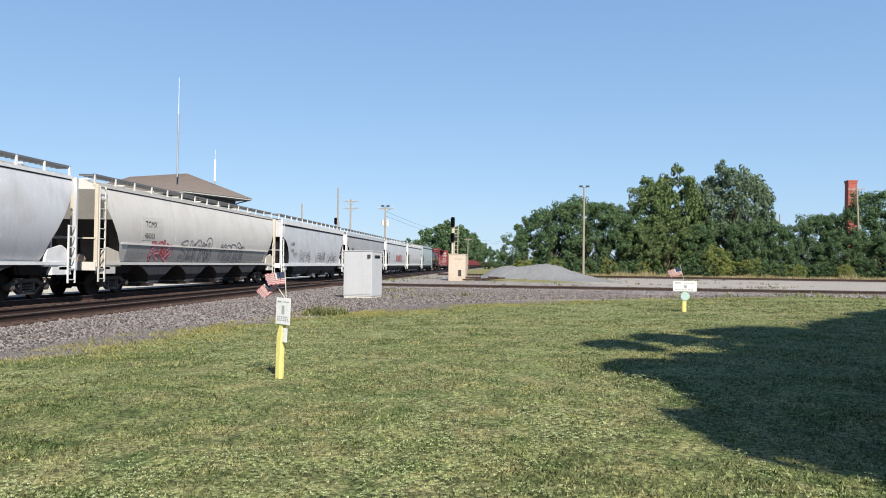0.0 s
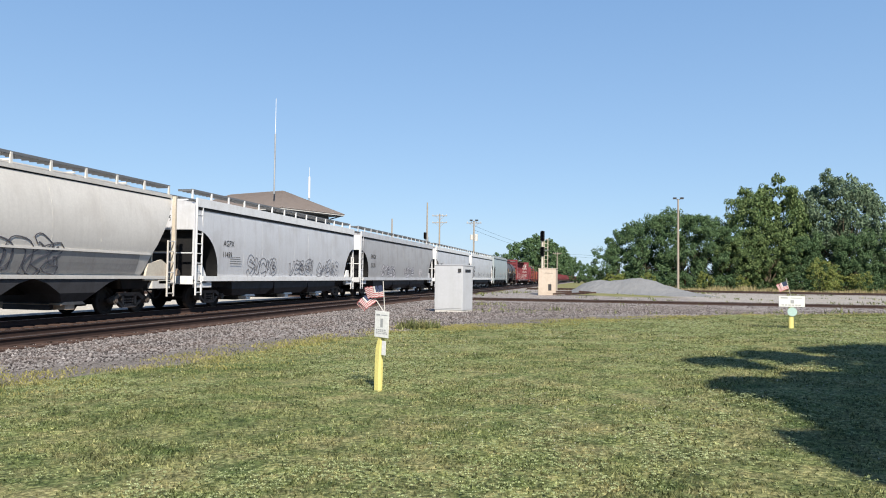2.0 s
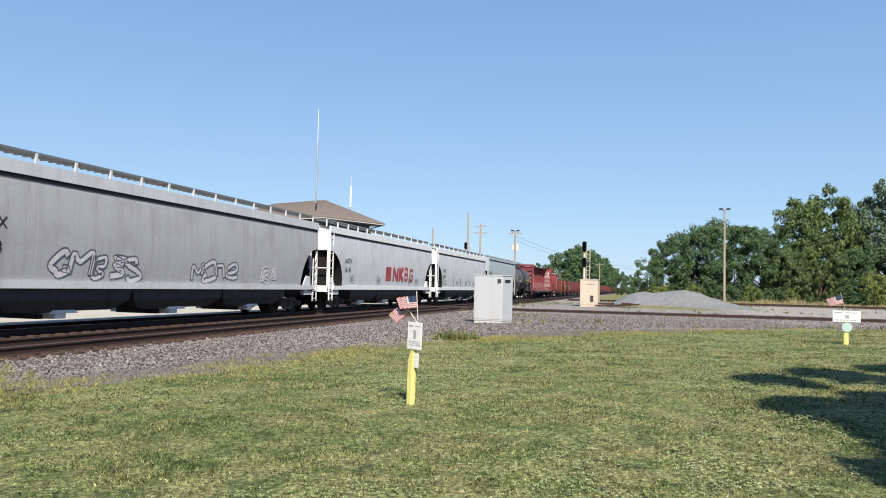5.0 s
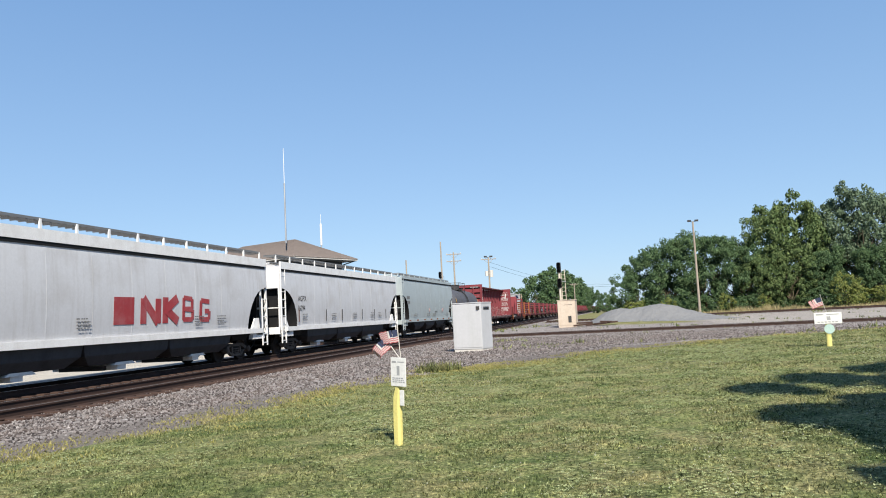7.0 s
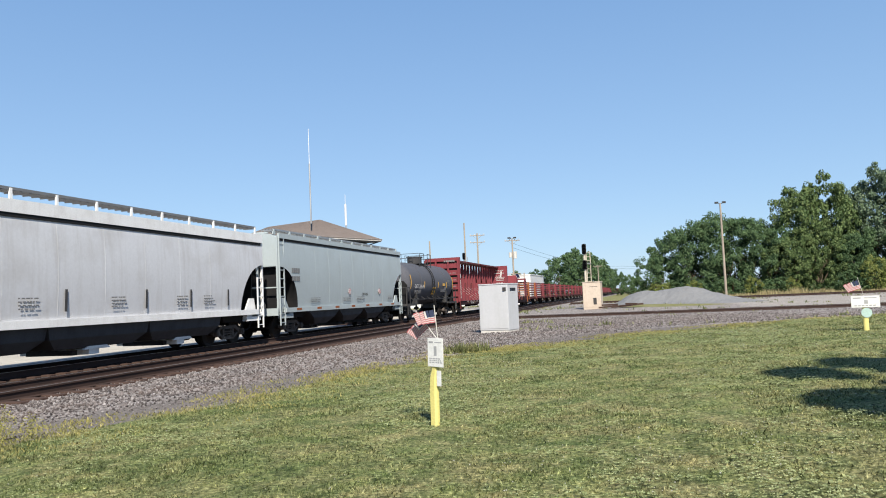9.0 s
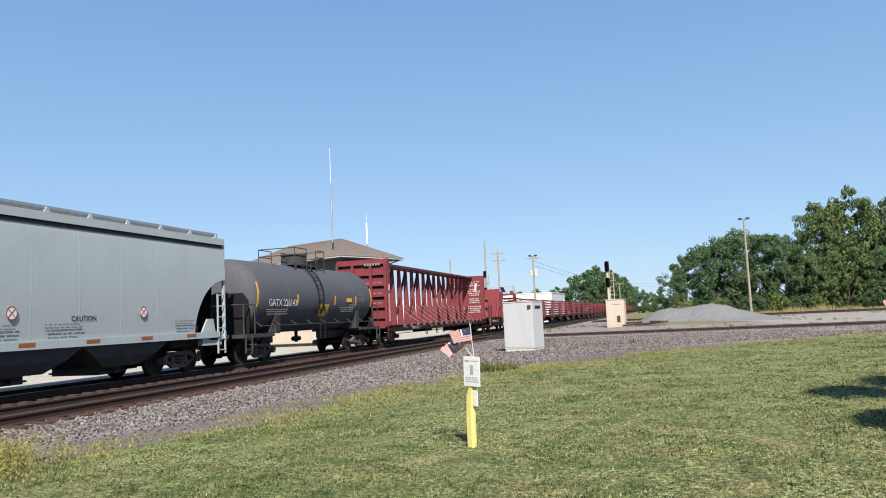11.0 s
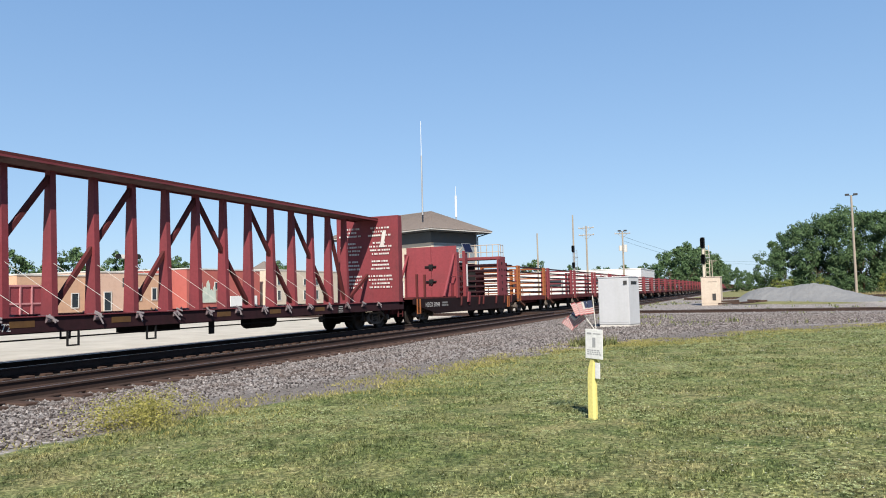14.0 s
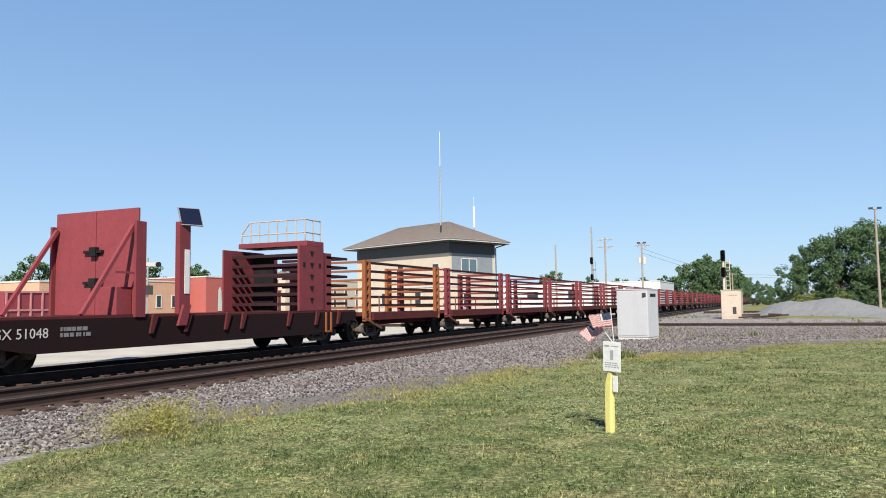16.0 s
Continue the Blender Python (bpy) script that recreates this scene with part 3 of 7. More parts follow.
def hopper(gap0, gap1, paint, label, curved=False, sill="sill_white", bays=3, marks=(), top=4.2, endmat=None, slope="black_steel"):
    L = gap1 - gap0
    car = thing("covered_hopper_car", label, "railway car", group="freight train cars")
    h = L / 2 - 0.75
    endmat = endmat or paint
    # shell
    levels = 9
    def half(z):
        f = (z - 1.25) / (top - 1.25)
        if curved:
            return 1.06 + 0.56 * math.sin(math.pi * min(1, 0.12 + f * 0.76)) ** 0.8
        return 1.5 + 0.07 * math.sin(math.pi * f)
    def ring(y):
        d = h - abs(y)
        if curved:
            zb = max(1.25, 4.0 - 2.0 * (d - 0.05) / 1.45 if d < 1.5 else 2.0 - 0.75 * (d - 1.5) / 0.3)
        else:
            zb = 1.25 + 1.85 * math.sqrt(max(0.0, 1 - (d / 1.75) ** 2))
        zs = [zb + (top - zb) * k / levels for k in range(levels + 1)]
        right = [(half(z), y, z) for z in zs]
        w = half(top)
        right += [(w * 0.99, y, top + 0.05), (w * 0.7, y, top + 0.2), (w * 0.35, y, top + 0.26)]
        return right + [(-x, yy, z) for x, yy, z in right[::-1]]
    ys = [-h + d for d in ((0, 0.05, 0.4, 0.8, 1.2, 1.5, 1.65, 1.8, 2.1) if curved else (0, 0.03, 0.3, 0.6, 0.9, 1.18, 1.4, 1.57, 1.68, 1.735, 1.75, 2.1))]
    nmid = 8
    mid = [-h + 2.1 + (2 * h - 4.2) * k / nmid for k in range(1, nmid)]
    bm = B()
    loft(bm, [ring(y) for y in ys + mid + [-y for y in ys[::-1]]])
    body = part("body", bm, paint, car, smooth=True)
    body.data.materials.append(M[slope])
    for p in body.data.polygons:
        xs = [body.data.vertices[v].co.x for v in p.vertices]
        # rounded cars: slope faces below 3 m are black for the shade between cars
        if len(xs) == 4 and min(xs) < -0.5 and max(xs) > 0.5 and p.center.z < (3.0 if curved else 3.4):
            p.material_index = 1
    # vertical seams, roof side rails and black strips for the eave shade
    zs = [1.35 + (top - 1.45) * k / 8 for k in range(9)]
    for y in mid:
        for sd in (-1, 1):
            bm = B()
            for a, b in zip(zs, zs[1:]):
                beam(bm, (sd * (half(a) - 0.001), y, a), (sd * (half(b) - 0.001), y, b), 0.035, 0.008, (1, 0, 0))
            part("seam", bm, paint, car)
    zr = top + (0.42 if curved else 0.38 if paint == "blue_car" else 0.64)
    fascia = 0.1 if curved else 0.2 if paint == "blue_car" else 0.32
    bracket = B()
    slab(bracket, [(0, -0.13 if paint == "blue_car" else -0.045, 0), (0, 0.13 if paint == "blue_car" else 0.045, 0), (0, 0.035, zr - top - fascia + 0.03), (0, -0.035, zr - top - fascia + 0.03)], (-0.05, 0, 0))
    bracket = mesh_of("bracket", bracket, sill)
    nb = int(2 * h / 1.45)
    for s in (-1, 1):
        bm = B()
        bx(bm, *sorted((s * (half(top) - 0.03), s * (half(top) + 0.06))), -h, h, top - 0.02, top + fascia)
        part("top_rail", bm, sill, car, "pale roof edge rail")
        # black strip draws the shadow line that the roof rail throws
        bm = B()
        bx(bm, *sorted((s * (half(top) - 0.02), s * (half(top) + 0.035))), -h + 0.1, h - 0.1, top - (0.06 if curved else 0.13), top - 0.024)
        part("eave_shade_strip", bm, "black_steel", car, "black strip for the eave shade below the roof rail")
        bm = B()
        for k in range(9):
            x = 0.68 + k * 0.068
            bx(bm, *sorted((s * x, s * (x + 0.022))), -h, h, zr - 0.02, zr + 0.025)
        ny = int(2 * h / 0.3)
        for k in range(ny + 1):
            y = -h + 2 * h * k / ny
            bx(bm, *sorted((s * 0.7, s * 1.26)), y - 0.015, y + 0.015, zr - 0.06, zr - 0.021)
        bx(bm, *sorted((s * 1.255, s * 1.275)), -h, h, zr - 0.035, zr + 0.04)
        part("running_board", bm, "galv" if paint == "blue_car" else "grating", car, "grey open-grate roof walkway")
        for k in range(nb + 1):
            part("bracket", bracket, "", car, m=pose(s * 1.3 + (0.06 if s < 0 else 0), -h + 0.08 + (2 * h - 0.16) * k / nb, top + fascia - 0.02))
        bm = B()
        bx(bm, *sorted((s * 1.42, s * (1.5 if curved else 1.585))), -h + 0.5, h - 0.5, 1.19 if curved else 1.1, 1.3)
        part("side_sill", bm, sill, car, "pale side sill")
        bm = B()
        bx(bm, -1.5, 1.5, *sorted((s * (h - 0.9), s * (h + 0.12))), 1.02, 1.14)
        bx(bm, -1.5, 1.5, *sorted((s * (h + 0.06), s * (h + 0.14))), 0.98, 1.3)
        for sx in (-1, 1):
            bx(bm, *sorted((sx * 1.3, sx * 1.5)), *sorted((s * (h - 1.3), s * (h - 0.2))), 0.85, 1.12)
        part("end_sill", bm, sill, car)
        for sx in (-1.46, -0.5, 0.5, 1.46):
            bm = B()
            beam(bm, (sx, s * (h + 0.04), 1.1), (sx, s * (h + 0.04), top + 0.05), 0.14 if curved else 0.08, 0.1, (0, 1, 0))
            part("end_post", bm, endmat, car)
        if not curved:
            bm = B()
            bx(bm, -1.49, 1.49, *sorted((s * h + s * 0.004, s * (h + 0.05))), 3.12, top + 0.04)
            part("end_panel", bm, endmat, car, "pale upper end panel")
            bm = B()
            bx(bm, -1.2, 1.2, *sorted((s * (h - 0.3), s * (h - 0.34))), 1.14, 3.3)
            part("end_plate", bm, "black_steel", car, "sooty black plate below the end panel")
        bm = B()
        beam(bm, (-1.46, s * (h + 0.1), 2.2), (1.46, s * (h + 0.1), 2.2), 0.05, 0.05)
        part("end_handrail", bm, endmat, car)
        bm = B()
        bx(bm, -0.9, -0.2, *sorted((s * (h - 0.7), s * (h - 0.1))), 1.14, 1.7)
        part("brake_box", bm, "rust_beige", car, "rust-stained brake box")
        bm = B()
        rod(bm, (0.5, s * (h - 0.55), 1.4), (0.5, s * (h - 0.05), 1.4), 0.2, 12)
        part("brake_cylinder", bm, "rust_beige", car, "rust-stained brake cylinder")
        for sx in (-1, 1):
            bm = B()
            if curved:
                slab(bm, [(sx * 1.4, s * (h - 1.75), 1.14), (sx * 1.4, s * (h - 0.35), 1.14), (sx * 1.4, s * (h - 0.4), 1.72), (sx * 1.4, s * (h - 0.75), 1.88), (sx * 1.4, s * (h - 1.55), 1.72)], (sx * 0.08, 0, 0))
            else:
                slab(bm, [(sx * 1.3, s * (h - 1.25), 1.14), (sx * 1.3, s * (h - 0.3), 1.14), (sx * 1.3, s * (h - 0.45), 1.75), (sx * 1.3, s * (h - 0.8), 1.75)], (sx * 0.06, 0, 0))
            part("gusset", bm, "cream_steel" if paint == "tan_car" else sill, car)
    bm = B()
    bx(bm, -0.3, 0.3, -h + 1, h - 1, top + 0.22, top + 0.36)
    for k in range(8):
        y = -h + 1.3 + (2 * h - 2.6) * k / 7
        beam(bm, (-0.36, y, top + 0.4), (0.36, y, top + 0.4), 0.06, 0.05)
    part("hatch_cover", bm, paint, car)
    for s in (-1, 1):
        for sx in (-1, 1):
            y0 = s * (h - 0.02)
            ladder(car, sx * 1.53, y0, y0 - s * 0.42, 0.55, top if s * sx < 0 else 2.6, sill)
    # hopper bays below
    span, low, mid_w = 2 * h - 6.2, 0.24 if curved else 0.4 if paint == "blue_car" else 0.76, 0.42 if curved else 0.7 if paint == "blue_car" else 0.96
    top_w = 0.72 if curved else 0.99
    for k in range(bays):
        yc = -span / 2 + span * (k + 0.5) / bays
        w = span / bays / 2
        bm = B()
        loft(bm, [[(-1.46, yc - w, 1.2), (1.46, yc - w, 1.2), (1.46, yc + w, 1.2), (-1.46, yc + w, 1.2)],
                  [(-1.45, yc - w * top_w, 1.06), (1.45, yc - w * top_w, 1.06), (1.45, yc + w * top_w, 1.06), (-1.45, yc + w * top_w, 1.06)],
                  [(-1.42, yc - w * mid_w, 0.76), (1.42, yc - w * mid_w, 0.76), (1.42, yc + w * mid_w, 0.76), (-1.42, yc + w * mid_w, 0.76)],
                  [(-1.2, yc - w * low, 0.46), (1.2, yc - w * low, 0.46), (1.2, yc + w * low, 0.46), (-1.2, yc + w * low, 0.46)]])
        bx(bm, -0.8, 0.8, yc - 0.5, yc + 0.5, 0.24, 0.46)
        bay = part("hopper_bay", bm, "bay_black", car, "sooty black sloping hopper bay")
        bm = B()
        rod(bm, (-1.0, yc, 0.32), (1.0, yc, 0.32), 0.06, 8)
        if paint == "blue_car":
            bx(bm, -0.9, 0.9, yc - 0.52, yc + 0.52, 0.29, 0.34)
            part("outlet_gate", bm, "dark_grey", bay, "dark outlet gate")
        else:
            slab(bm, [(-1.25, yc - 0.55, 0.4), (-1.25, yc + 0.55, 0.4), (-1.25, yc + 0.4, 0.49), (-1.25, yc - 0.4, 0.49)], (2.5, 0, 0))
            bx(bm, -1.2, 1.2, yc - 0.3, yc + 0.12, 0.25, 0.4)
            part("outlet_gate", bm, "rust_beige" if curved else "sill_white", bay, "rust-stained pale outlet gate" if curved else "white outlet gate")
    bm = B()
    bx(bm, -0.2, 0.2, -h, h, 0.7, 1.1)
    for s in (-1, 1):
        loft(bm, [[(-1.4, s * (h - 3.0), 1.2), (1.4, s * (h - 3.0), 1.2), (1.4, s * (h - 1.0), 1.2), (-1.4, s * (h - 1.0), 1.2)],
                  [(-1.3, s * (h - 2.7), 0.85), (1.3, s * (h - 2.7), 0.85), (1.3, s * (h - 1.7), 0.85), (-1.3, s * (h - 1.7), 0.85)]])
    part("underframe", bm, "under", car)
    for s in (-1, 1):
        truck(car, s * (h - 1.95))
        coupler(car, s * L / 2, s)
    for text, size, y, z, mat in marks:
        writing(text, size, mat, car, side_m(half(z + size * 0.4) + 0.012, y, z))
    if marks and not curved:
        for k, (text, size, y, z, mat) in enumerate(marks[:2]):
            if text != "CAUTION":
                writing(text, 0.32, mat, car, Matrix(((1, 0, 0, -0.3), (0, 0, -1, -h - 0.056), (0, 1, 0, 3.8 - 0.34 * k), (0, 0, 0, 1))), label="small end marks")
    add_car(car, (gap0 + gap1) / 2)
    return car, half, h


CURLS = (
    ((0.8, 0.85), (0.4, 1.0), (0.1, 0.8), (0.3, 0.55), (0.7, 0.45), (0.85, 0.2), (0.5, 0.0), (0.1, 0.12)),
    ((0.1, 1.0), (0.1, 0.3), (0.4, 0.0), (0.75, 0.25), (0.8, 1.0)),
    ((0.85, 0.85), (0.4, 1.0), (0.1, 0.6), (0.15, 0.2), (0.5, 0.0), (0.85, 0.2), (0.7, 0.45)),
    ((0.1, 0.0), (0.12, 0.95), (0.5, 0.5), (0.8, 0.95), (0.85, 0.05)),
    ((0.1, 0.05), (0.12, 0.95), (0.65, 0.95), (0.6, 0.6), (0.2, 0.52), (0.8, 0.4), (0.75, 0.05), (0.15, 0.0)),
    ((0.15, 0.9), (0.75, 0.95), (0.2, 0.5), (0.7, 0.5), (0.1, 0.08), (0.85, 0.0)),
)


def ribbon(bm, half, pts, w, off):
    """A thin painted band along pts (y, z) on a car's near side, as one strip."""
    rings = []
    for i in range(len(pts)):
        a, b = pts[max(0, i - 1)], pts[min(len(pts) - 1, i + 1)]
        dy, dz = b[0] - a[0], b[1] - a[1]
        ln = math.hypot(dy, dz) or 1
        ny, nz = -dz / ln * w / 2, dy / ln * w / 2
        y, z = pts[i]
        x = half(z) + off
        rings.append([(x, y - ny, z - nz), (x, y + ny, z + nz), (x + 0.004, y + ny, z + nz), (x + 0.004, y - ny, z - nz)])
    loft(bm, rings)


def tag_letters(car, half, y0, y1, z0, z1, n, seed, line, fill=None, w=0.03, label="sprayed outline loops"):
    """Illegible fat letter-like loops: a bent tube shape, outlined, sometimes filled."""
    rng = random.Random(seed)
    step = (y1 - y0) / n
    for k in range(n):
        sk = CURLS[(seed + k * (1 + seed % 2 * 4) + k // 6) % len(CURLS)]
        sk = [((1 - a if k % 2 else a) + rng.uniform(-0.2, 0.2), (1 - b if k % 3 == 2 else b) + rng.uniform(-0.16, 0.16)) for a, b in sk]
        sy, sz = step * rng.uniform(0.95, 1.15), (z1 - z0) * rng.uniform(0.7, 1.0)
        oy, oz = y0 + k * step, z0 + (z1 - z0 - sz) * rng.random()
        fine = []
        for i in range(len(sk) - 1):
            p = [sk[max(0, i - 1)], sk[i], sk[i + 1], sk[min(len(sk) - 1, i + 2)]]
            for j in range(4):
                t = j / 4
                fine.append(tuple(0.5 * (2 * b + (c - a) * t + (2 * a - 5 * b + 4 * c - d) * t * t + (3 * b - a - 3 * c + d) * t ** 3) for a, b, c, d in zip(*p)))
        fine.append(sk[-1])
        fine = [(oy + a * sy + 0.12 * b * sy, oz + b * sz) for a, b in fine]
        r = rng.uniform(0.13, 0.18) * min(sy, sz)
        left, right = [], []
        for i in range(len(fine)):
            a, b = fine[max(0, i - 1)], fine[min(len(fine) - 1, i + 1)]
            dy, dz = b[0] - a[0], b[1] - a[1]
            ln = math.hypot(dy, dz) or 1
            left.append((fine[i][0] - dz / ln * r, fine[i][1] + dy / ln * r))
            right.append((fine[i][0] + dz / ln * r, fine[i][1] - dy / ln * r))
        loop = left + right[::-1] + left[:1]
        if fill:
            bm = B()
            ribbon(bm, half, fine, 2 * r, 0.007)
            part("graffiti_fill", bm, fill, car, "faded paint inside the sprayed outline")
        bm = B()
        ribbon(bm, half, loop, w, 0.012)
        part("graffiti", bm, line, car, label)


def bars(car, x, y0, z0, rows, width, mat, rng, step=0.09, h=0.035):
    """Lines of small writing as plain bars."""
    bm = B()
    for r in range(rows):
        y = y0
        while y < y0 + width * rng.uniform(0.75, 1):
            w = rng.uniform(0.04, 0.14)
            bx(bm, x, x + 0.004, y, y + w, z0 - r * step, z0 - r * step + h)
            y += w + rng.choice((0.02, 0.03, 0.06))
    tagged(part("stencil", bm, mat, car, "small stencilled lines"), kind="stuff")


def block_letters(car, half, y, z, size):
    """Five thick painted block letters, the first a filled box."""
    s = size
    def put(strokes, ox, sc, w):
        bm = B()
        for st in strokes:
            for (a, b), (c, d) in zip(st, st[1:]):
                za, zb = z + b * sc, z + d * sc
                beam(bm, (half(za) + 0.012, y + ox + a * sc, za), (half(zb) + 0.012, y + ox + c * sc, zb), w, 0.006, (1, 0, 0))
        part("graffiti_letter", bm, "spray_red", car, "thick red sprayed block letter")
    put([[(0.5, 0), (0.5, 0.83)]], 0, s, 0.95 * s)
    put([[(0.15, 0), (0.15, 0.8)], [(0.13, 0.8), (0.92, 0.02)], [(0.92, 0), (0.92, 0.8)]], 1.3 * s, s, 0.3 * s)
    put([[(0.12, 0), (0.12, 0.85)], [(0.8, 0.83), (0.15, 0.45), (0.85, 0.05)]], 2.5 * s, s, 0.3 * s)
    put([[(0.1, 0.1), (0.1, 1), (0.7, 0.95), (0.7, 0.55), (0.12, 0.55), (0.75, 0.5), (0.75, 0.12), (0.08, 0.12)]], 3.6 * s, s * 0.85, 0.16 * s)
    put([[(0.8, 0.85), (0.15, 0.9), (0.12, 0.1), (0.8, 0.1), (0.8, 0.45), (0.45, 0.45)]], 4.65 * s, s * 0.85, 0.17 * s)


def build_hoppers():
    rng = random.Random(3)
    G = GAPS
    car, half, h = hopper(G[0] - 20.5, G[0], "white_car", "white rounded-side covered hopper car with clean paint", True, top=4.28, slope="black_steel")
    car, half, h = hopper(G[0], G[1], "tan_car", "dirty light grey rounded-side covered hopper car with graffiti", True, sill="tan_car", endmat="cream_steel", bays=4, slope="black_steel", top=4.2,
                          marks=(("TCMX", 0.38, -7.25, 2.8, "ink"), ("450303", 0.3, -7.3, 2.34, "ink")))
    # lower side: grime plus the curved-under shade put into the panel's colour
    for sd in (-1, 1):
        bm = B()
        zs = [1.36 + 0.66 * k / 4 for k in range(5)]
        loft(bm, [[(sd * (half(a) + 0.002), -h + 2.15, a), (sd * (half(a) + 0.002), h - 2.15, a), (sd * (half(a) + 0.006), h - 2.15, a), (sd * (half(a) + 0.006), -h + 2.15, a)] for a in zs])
        part("lower_panel", bm, "tan_grime_shade", car, "grimy lower side panel with the tuck-under's shade in its colour")
        bm = B()
        beam(bm, (sd * (half(2.05) + 0.01), -h + 1.6, 2.05), (sd * (half(2.05) + 0.01), h - 1.6, 2.05), 0.05, 0.06)
        part("side_ridge", bm, "tan_car", car)
    bm = B()
    zs = [2.24 + 1.0 * k / 6 for k in range(7)]
    loft(bm, [[(half(a) + 0.002, -7.5, a), (half(a) + 0.002, -5.6, a), (half(a) + 0.006, -5.6, a), (half(a) + 0.006, -7.5, a)] for a in zs])
    part("paint_patch", bm, "tan_pale", car, "paler clean patch behind the reporting marks")
    tag_letters(car, half, -6.7, -4.6, 1.4, 2.2, 4, 11, "spray_red", "spray_pink", 0.035, "red and pink sprayed loops")
    tag_letters(car, half, -3.6, 0.1, 1.38, 2.4, 5, 12, "spray_dark", None, 0.03, "dark sprayed outline loops")
    tag_letters(car, half, 1.2, 4.9, 1.38, 2.35, 5, 21, "spray_dark", None, 0.034, "dark sprayed outline loops")
    car, half, h = hopper(G[1], G[2], "white_car", "white covered hopper car with faint graffiti along the sill", marks=(("AGPX", 0.36, -7.5, 2.56, "ink"), ("11459", 0.33, -7.55, 2.1, "ink")), top=4.04)
    for k, (ya, yb) in enumerate(((-5.2, -2.2), (-0.6, 2.6), (3.2, 6.6))):
        tag_letters(car, half, ya, yb, 1.4, 2.15, 5, 30 + k, "spray_dark", None, 0.02, "thin dark sprayed outline loops")
    bars(car, 1.585, -6.9, 2.1, 4, 1.0, "ink_faint", rng)
    car, half, h = hopper(G[2], G[3], "grey_car", "weathered grey covered hopper car with pale graffiti", endmat="white", sill="white_car", marks=(("BNGX", 0.42, -8.8, 2.6, "ink"), ("20278", 0.42, -8.8, 2.0, "ink")), top=4.04)
    tag_letters(car, half, -6.2, -2.4, 1.42, 2.15, 5, 14, "spray_dark", "spray_pale", 0.035, "dark sprayed outline loops filled pale")
    tag_letters(car, half, 0.2, 3.4, 1.42, 2.05, 4, 15, "spray_dark", "spray_pale", 0.035, "dark sprayed outline loops filled pale")
    tag_letters(car, half, 5.4, 6.8, 1.42, 1.95, 2, 16, "spray_pale", None, 0.06, "pale sprayed outline loops")
    car, half, h = hopper(G[3], G[4], "white_car", "white covered hopper car with big red block-letter graffiti", endmat="white", marks=(("AGPX", 0.38, -7.6, 2.52, "ink"), ("16145", 0.38, -7.65, 2.05, "ink")), top=4.04)
    block_letters(car, half, -0.95, 1.66, 1.05)
    for y in (-6.9, -2.6, 3.6, 5.2):
        bars(car, 1.585, y, 1.85, 4, 0.6, "ink_faint", rng)
    car, half, h = hopper(G[4], G[5], "white_car", "white covered hopper car with black reporting marks", endmat="white", marks=(("AGPX", 0.38, -7.6, 2.52, "ink"), ("16294", 0.36, -7.65, 2.06, "ink")), top=4.04)
    for y in (-7.1, -3.2, 0.2, 3.4, 5.0):
        bars(car, 1.585, y, 1.85, 4, 0.6, "ink_faint", rng)
    for y in (-7.55, -4.0, -1.6, 1.8, 4.2, 6.6):
        bm = B()
        beam(bm, (1.585, y, 1.5), (1.585, y + 0.03, 2.1), 0.09, 0.006, (1, 0, 0))
        part("reflector_strip", bm, "rust" if y < -7 else "dark_grey", car, "tall narrow strip")
    car, half, h = hopper(G[5], G[6], "blue_car", "clean pale blue-grey covered hopper car", sill="blue_car", endmat="blue_car", marks=(("CAUTION", 0.2, 1.3, 1.78, "ink"),), top=4.36)
    for y in (-0.6, 4.1):
        bm = B()
        rod(bm, (1.572, y, 2.0), (1.584, y, 2.0), 0.15, 20)
        part("round_plate", bm, "white", car, "small white disc")
        bm = B()
        n = 20
        for i in range(n):
            a0, a1 = 2 * math.pi * i / n, 2 * math.pi * (i + 1) / n
            beam(bm, (1.59, y + 0.155 * math.cos(a0), 2.0 + 0.155 * math.sin(a0)), (1.59, y + 0.155 * math.cos(a1), 2.0 + 0.155 * math.sin(a1)), 0.016, 0.006, (1, 0, 0))
        for sgn in (-1, 1):
            beam(bm, (1.59, y - 0.1, 2.0 - sgn * 0.1), (1.59, y + 0.1, 2.0 + sgn * 0.1), 0.016, 0.006, (1, 0, 0))
        part("round_mark", bm, "spray_red", car, "small red crossed ring mark")
    for y in (-5.5, -1.5, 0.4, 5.6):
        bars(car, 1.585, y, 1.68, 3, 1.2, "ink_faint", rng, 0.08, 0.035)
    bars(car, 1.585, -7.4, 2.85, 2, 0.9, "ink_faint", rng, 0.36, 0.22)
    for k in range(7):
        bm = B()
        bx(bm, 1.587, 1.592, -7 + k * 2.2, -6.5 + k * 2.2, 1.17, 1.27)
        part("sill_reflector", bm, "orange", car, "orange reflector strip")


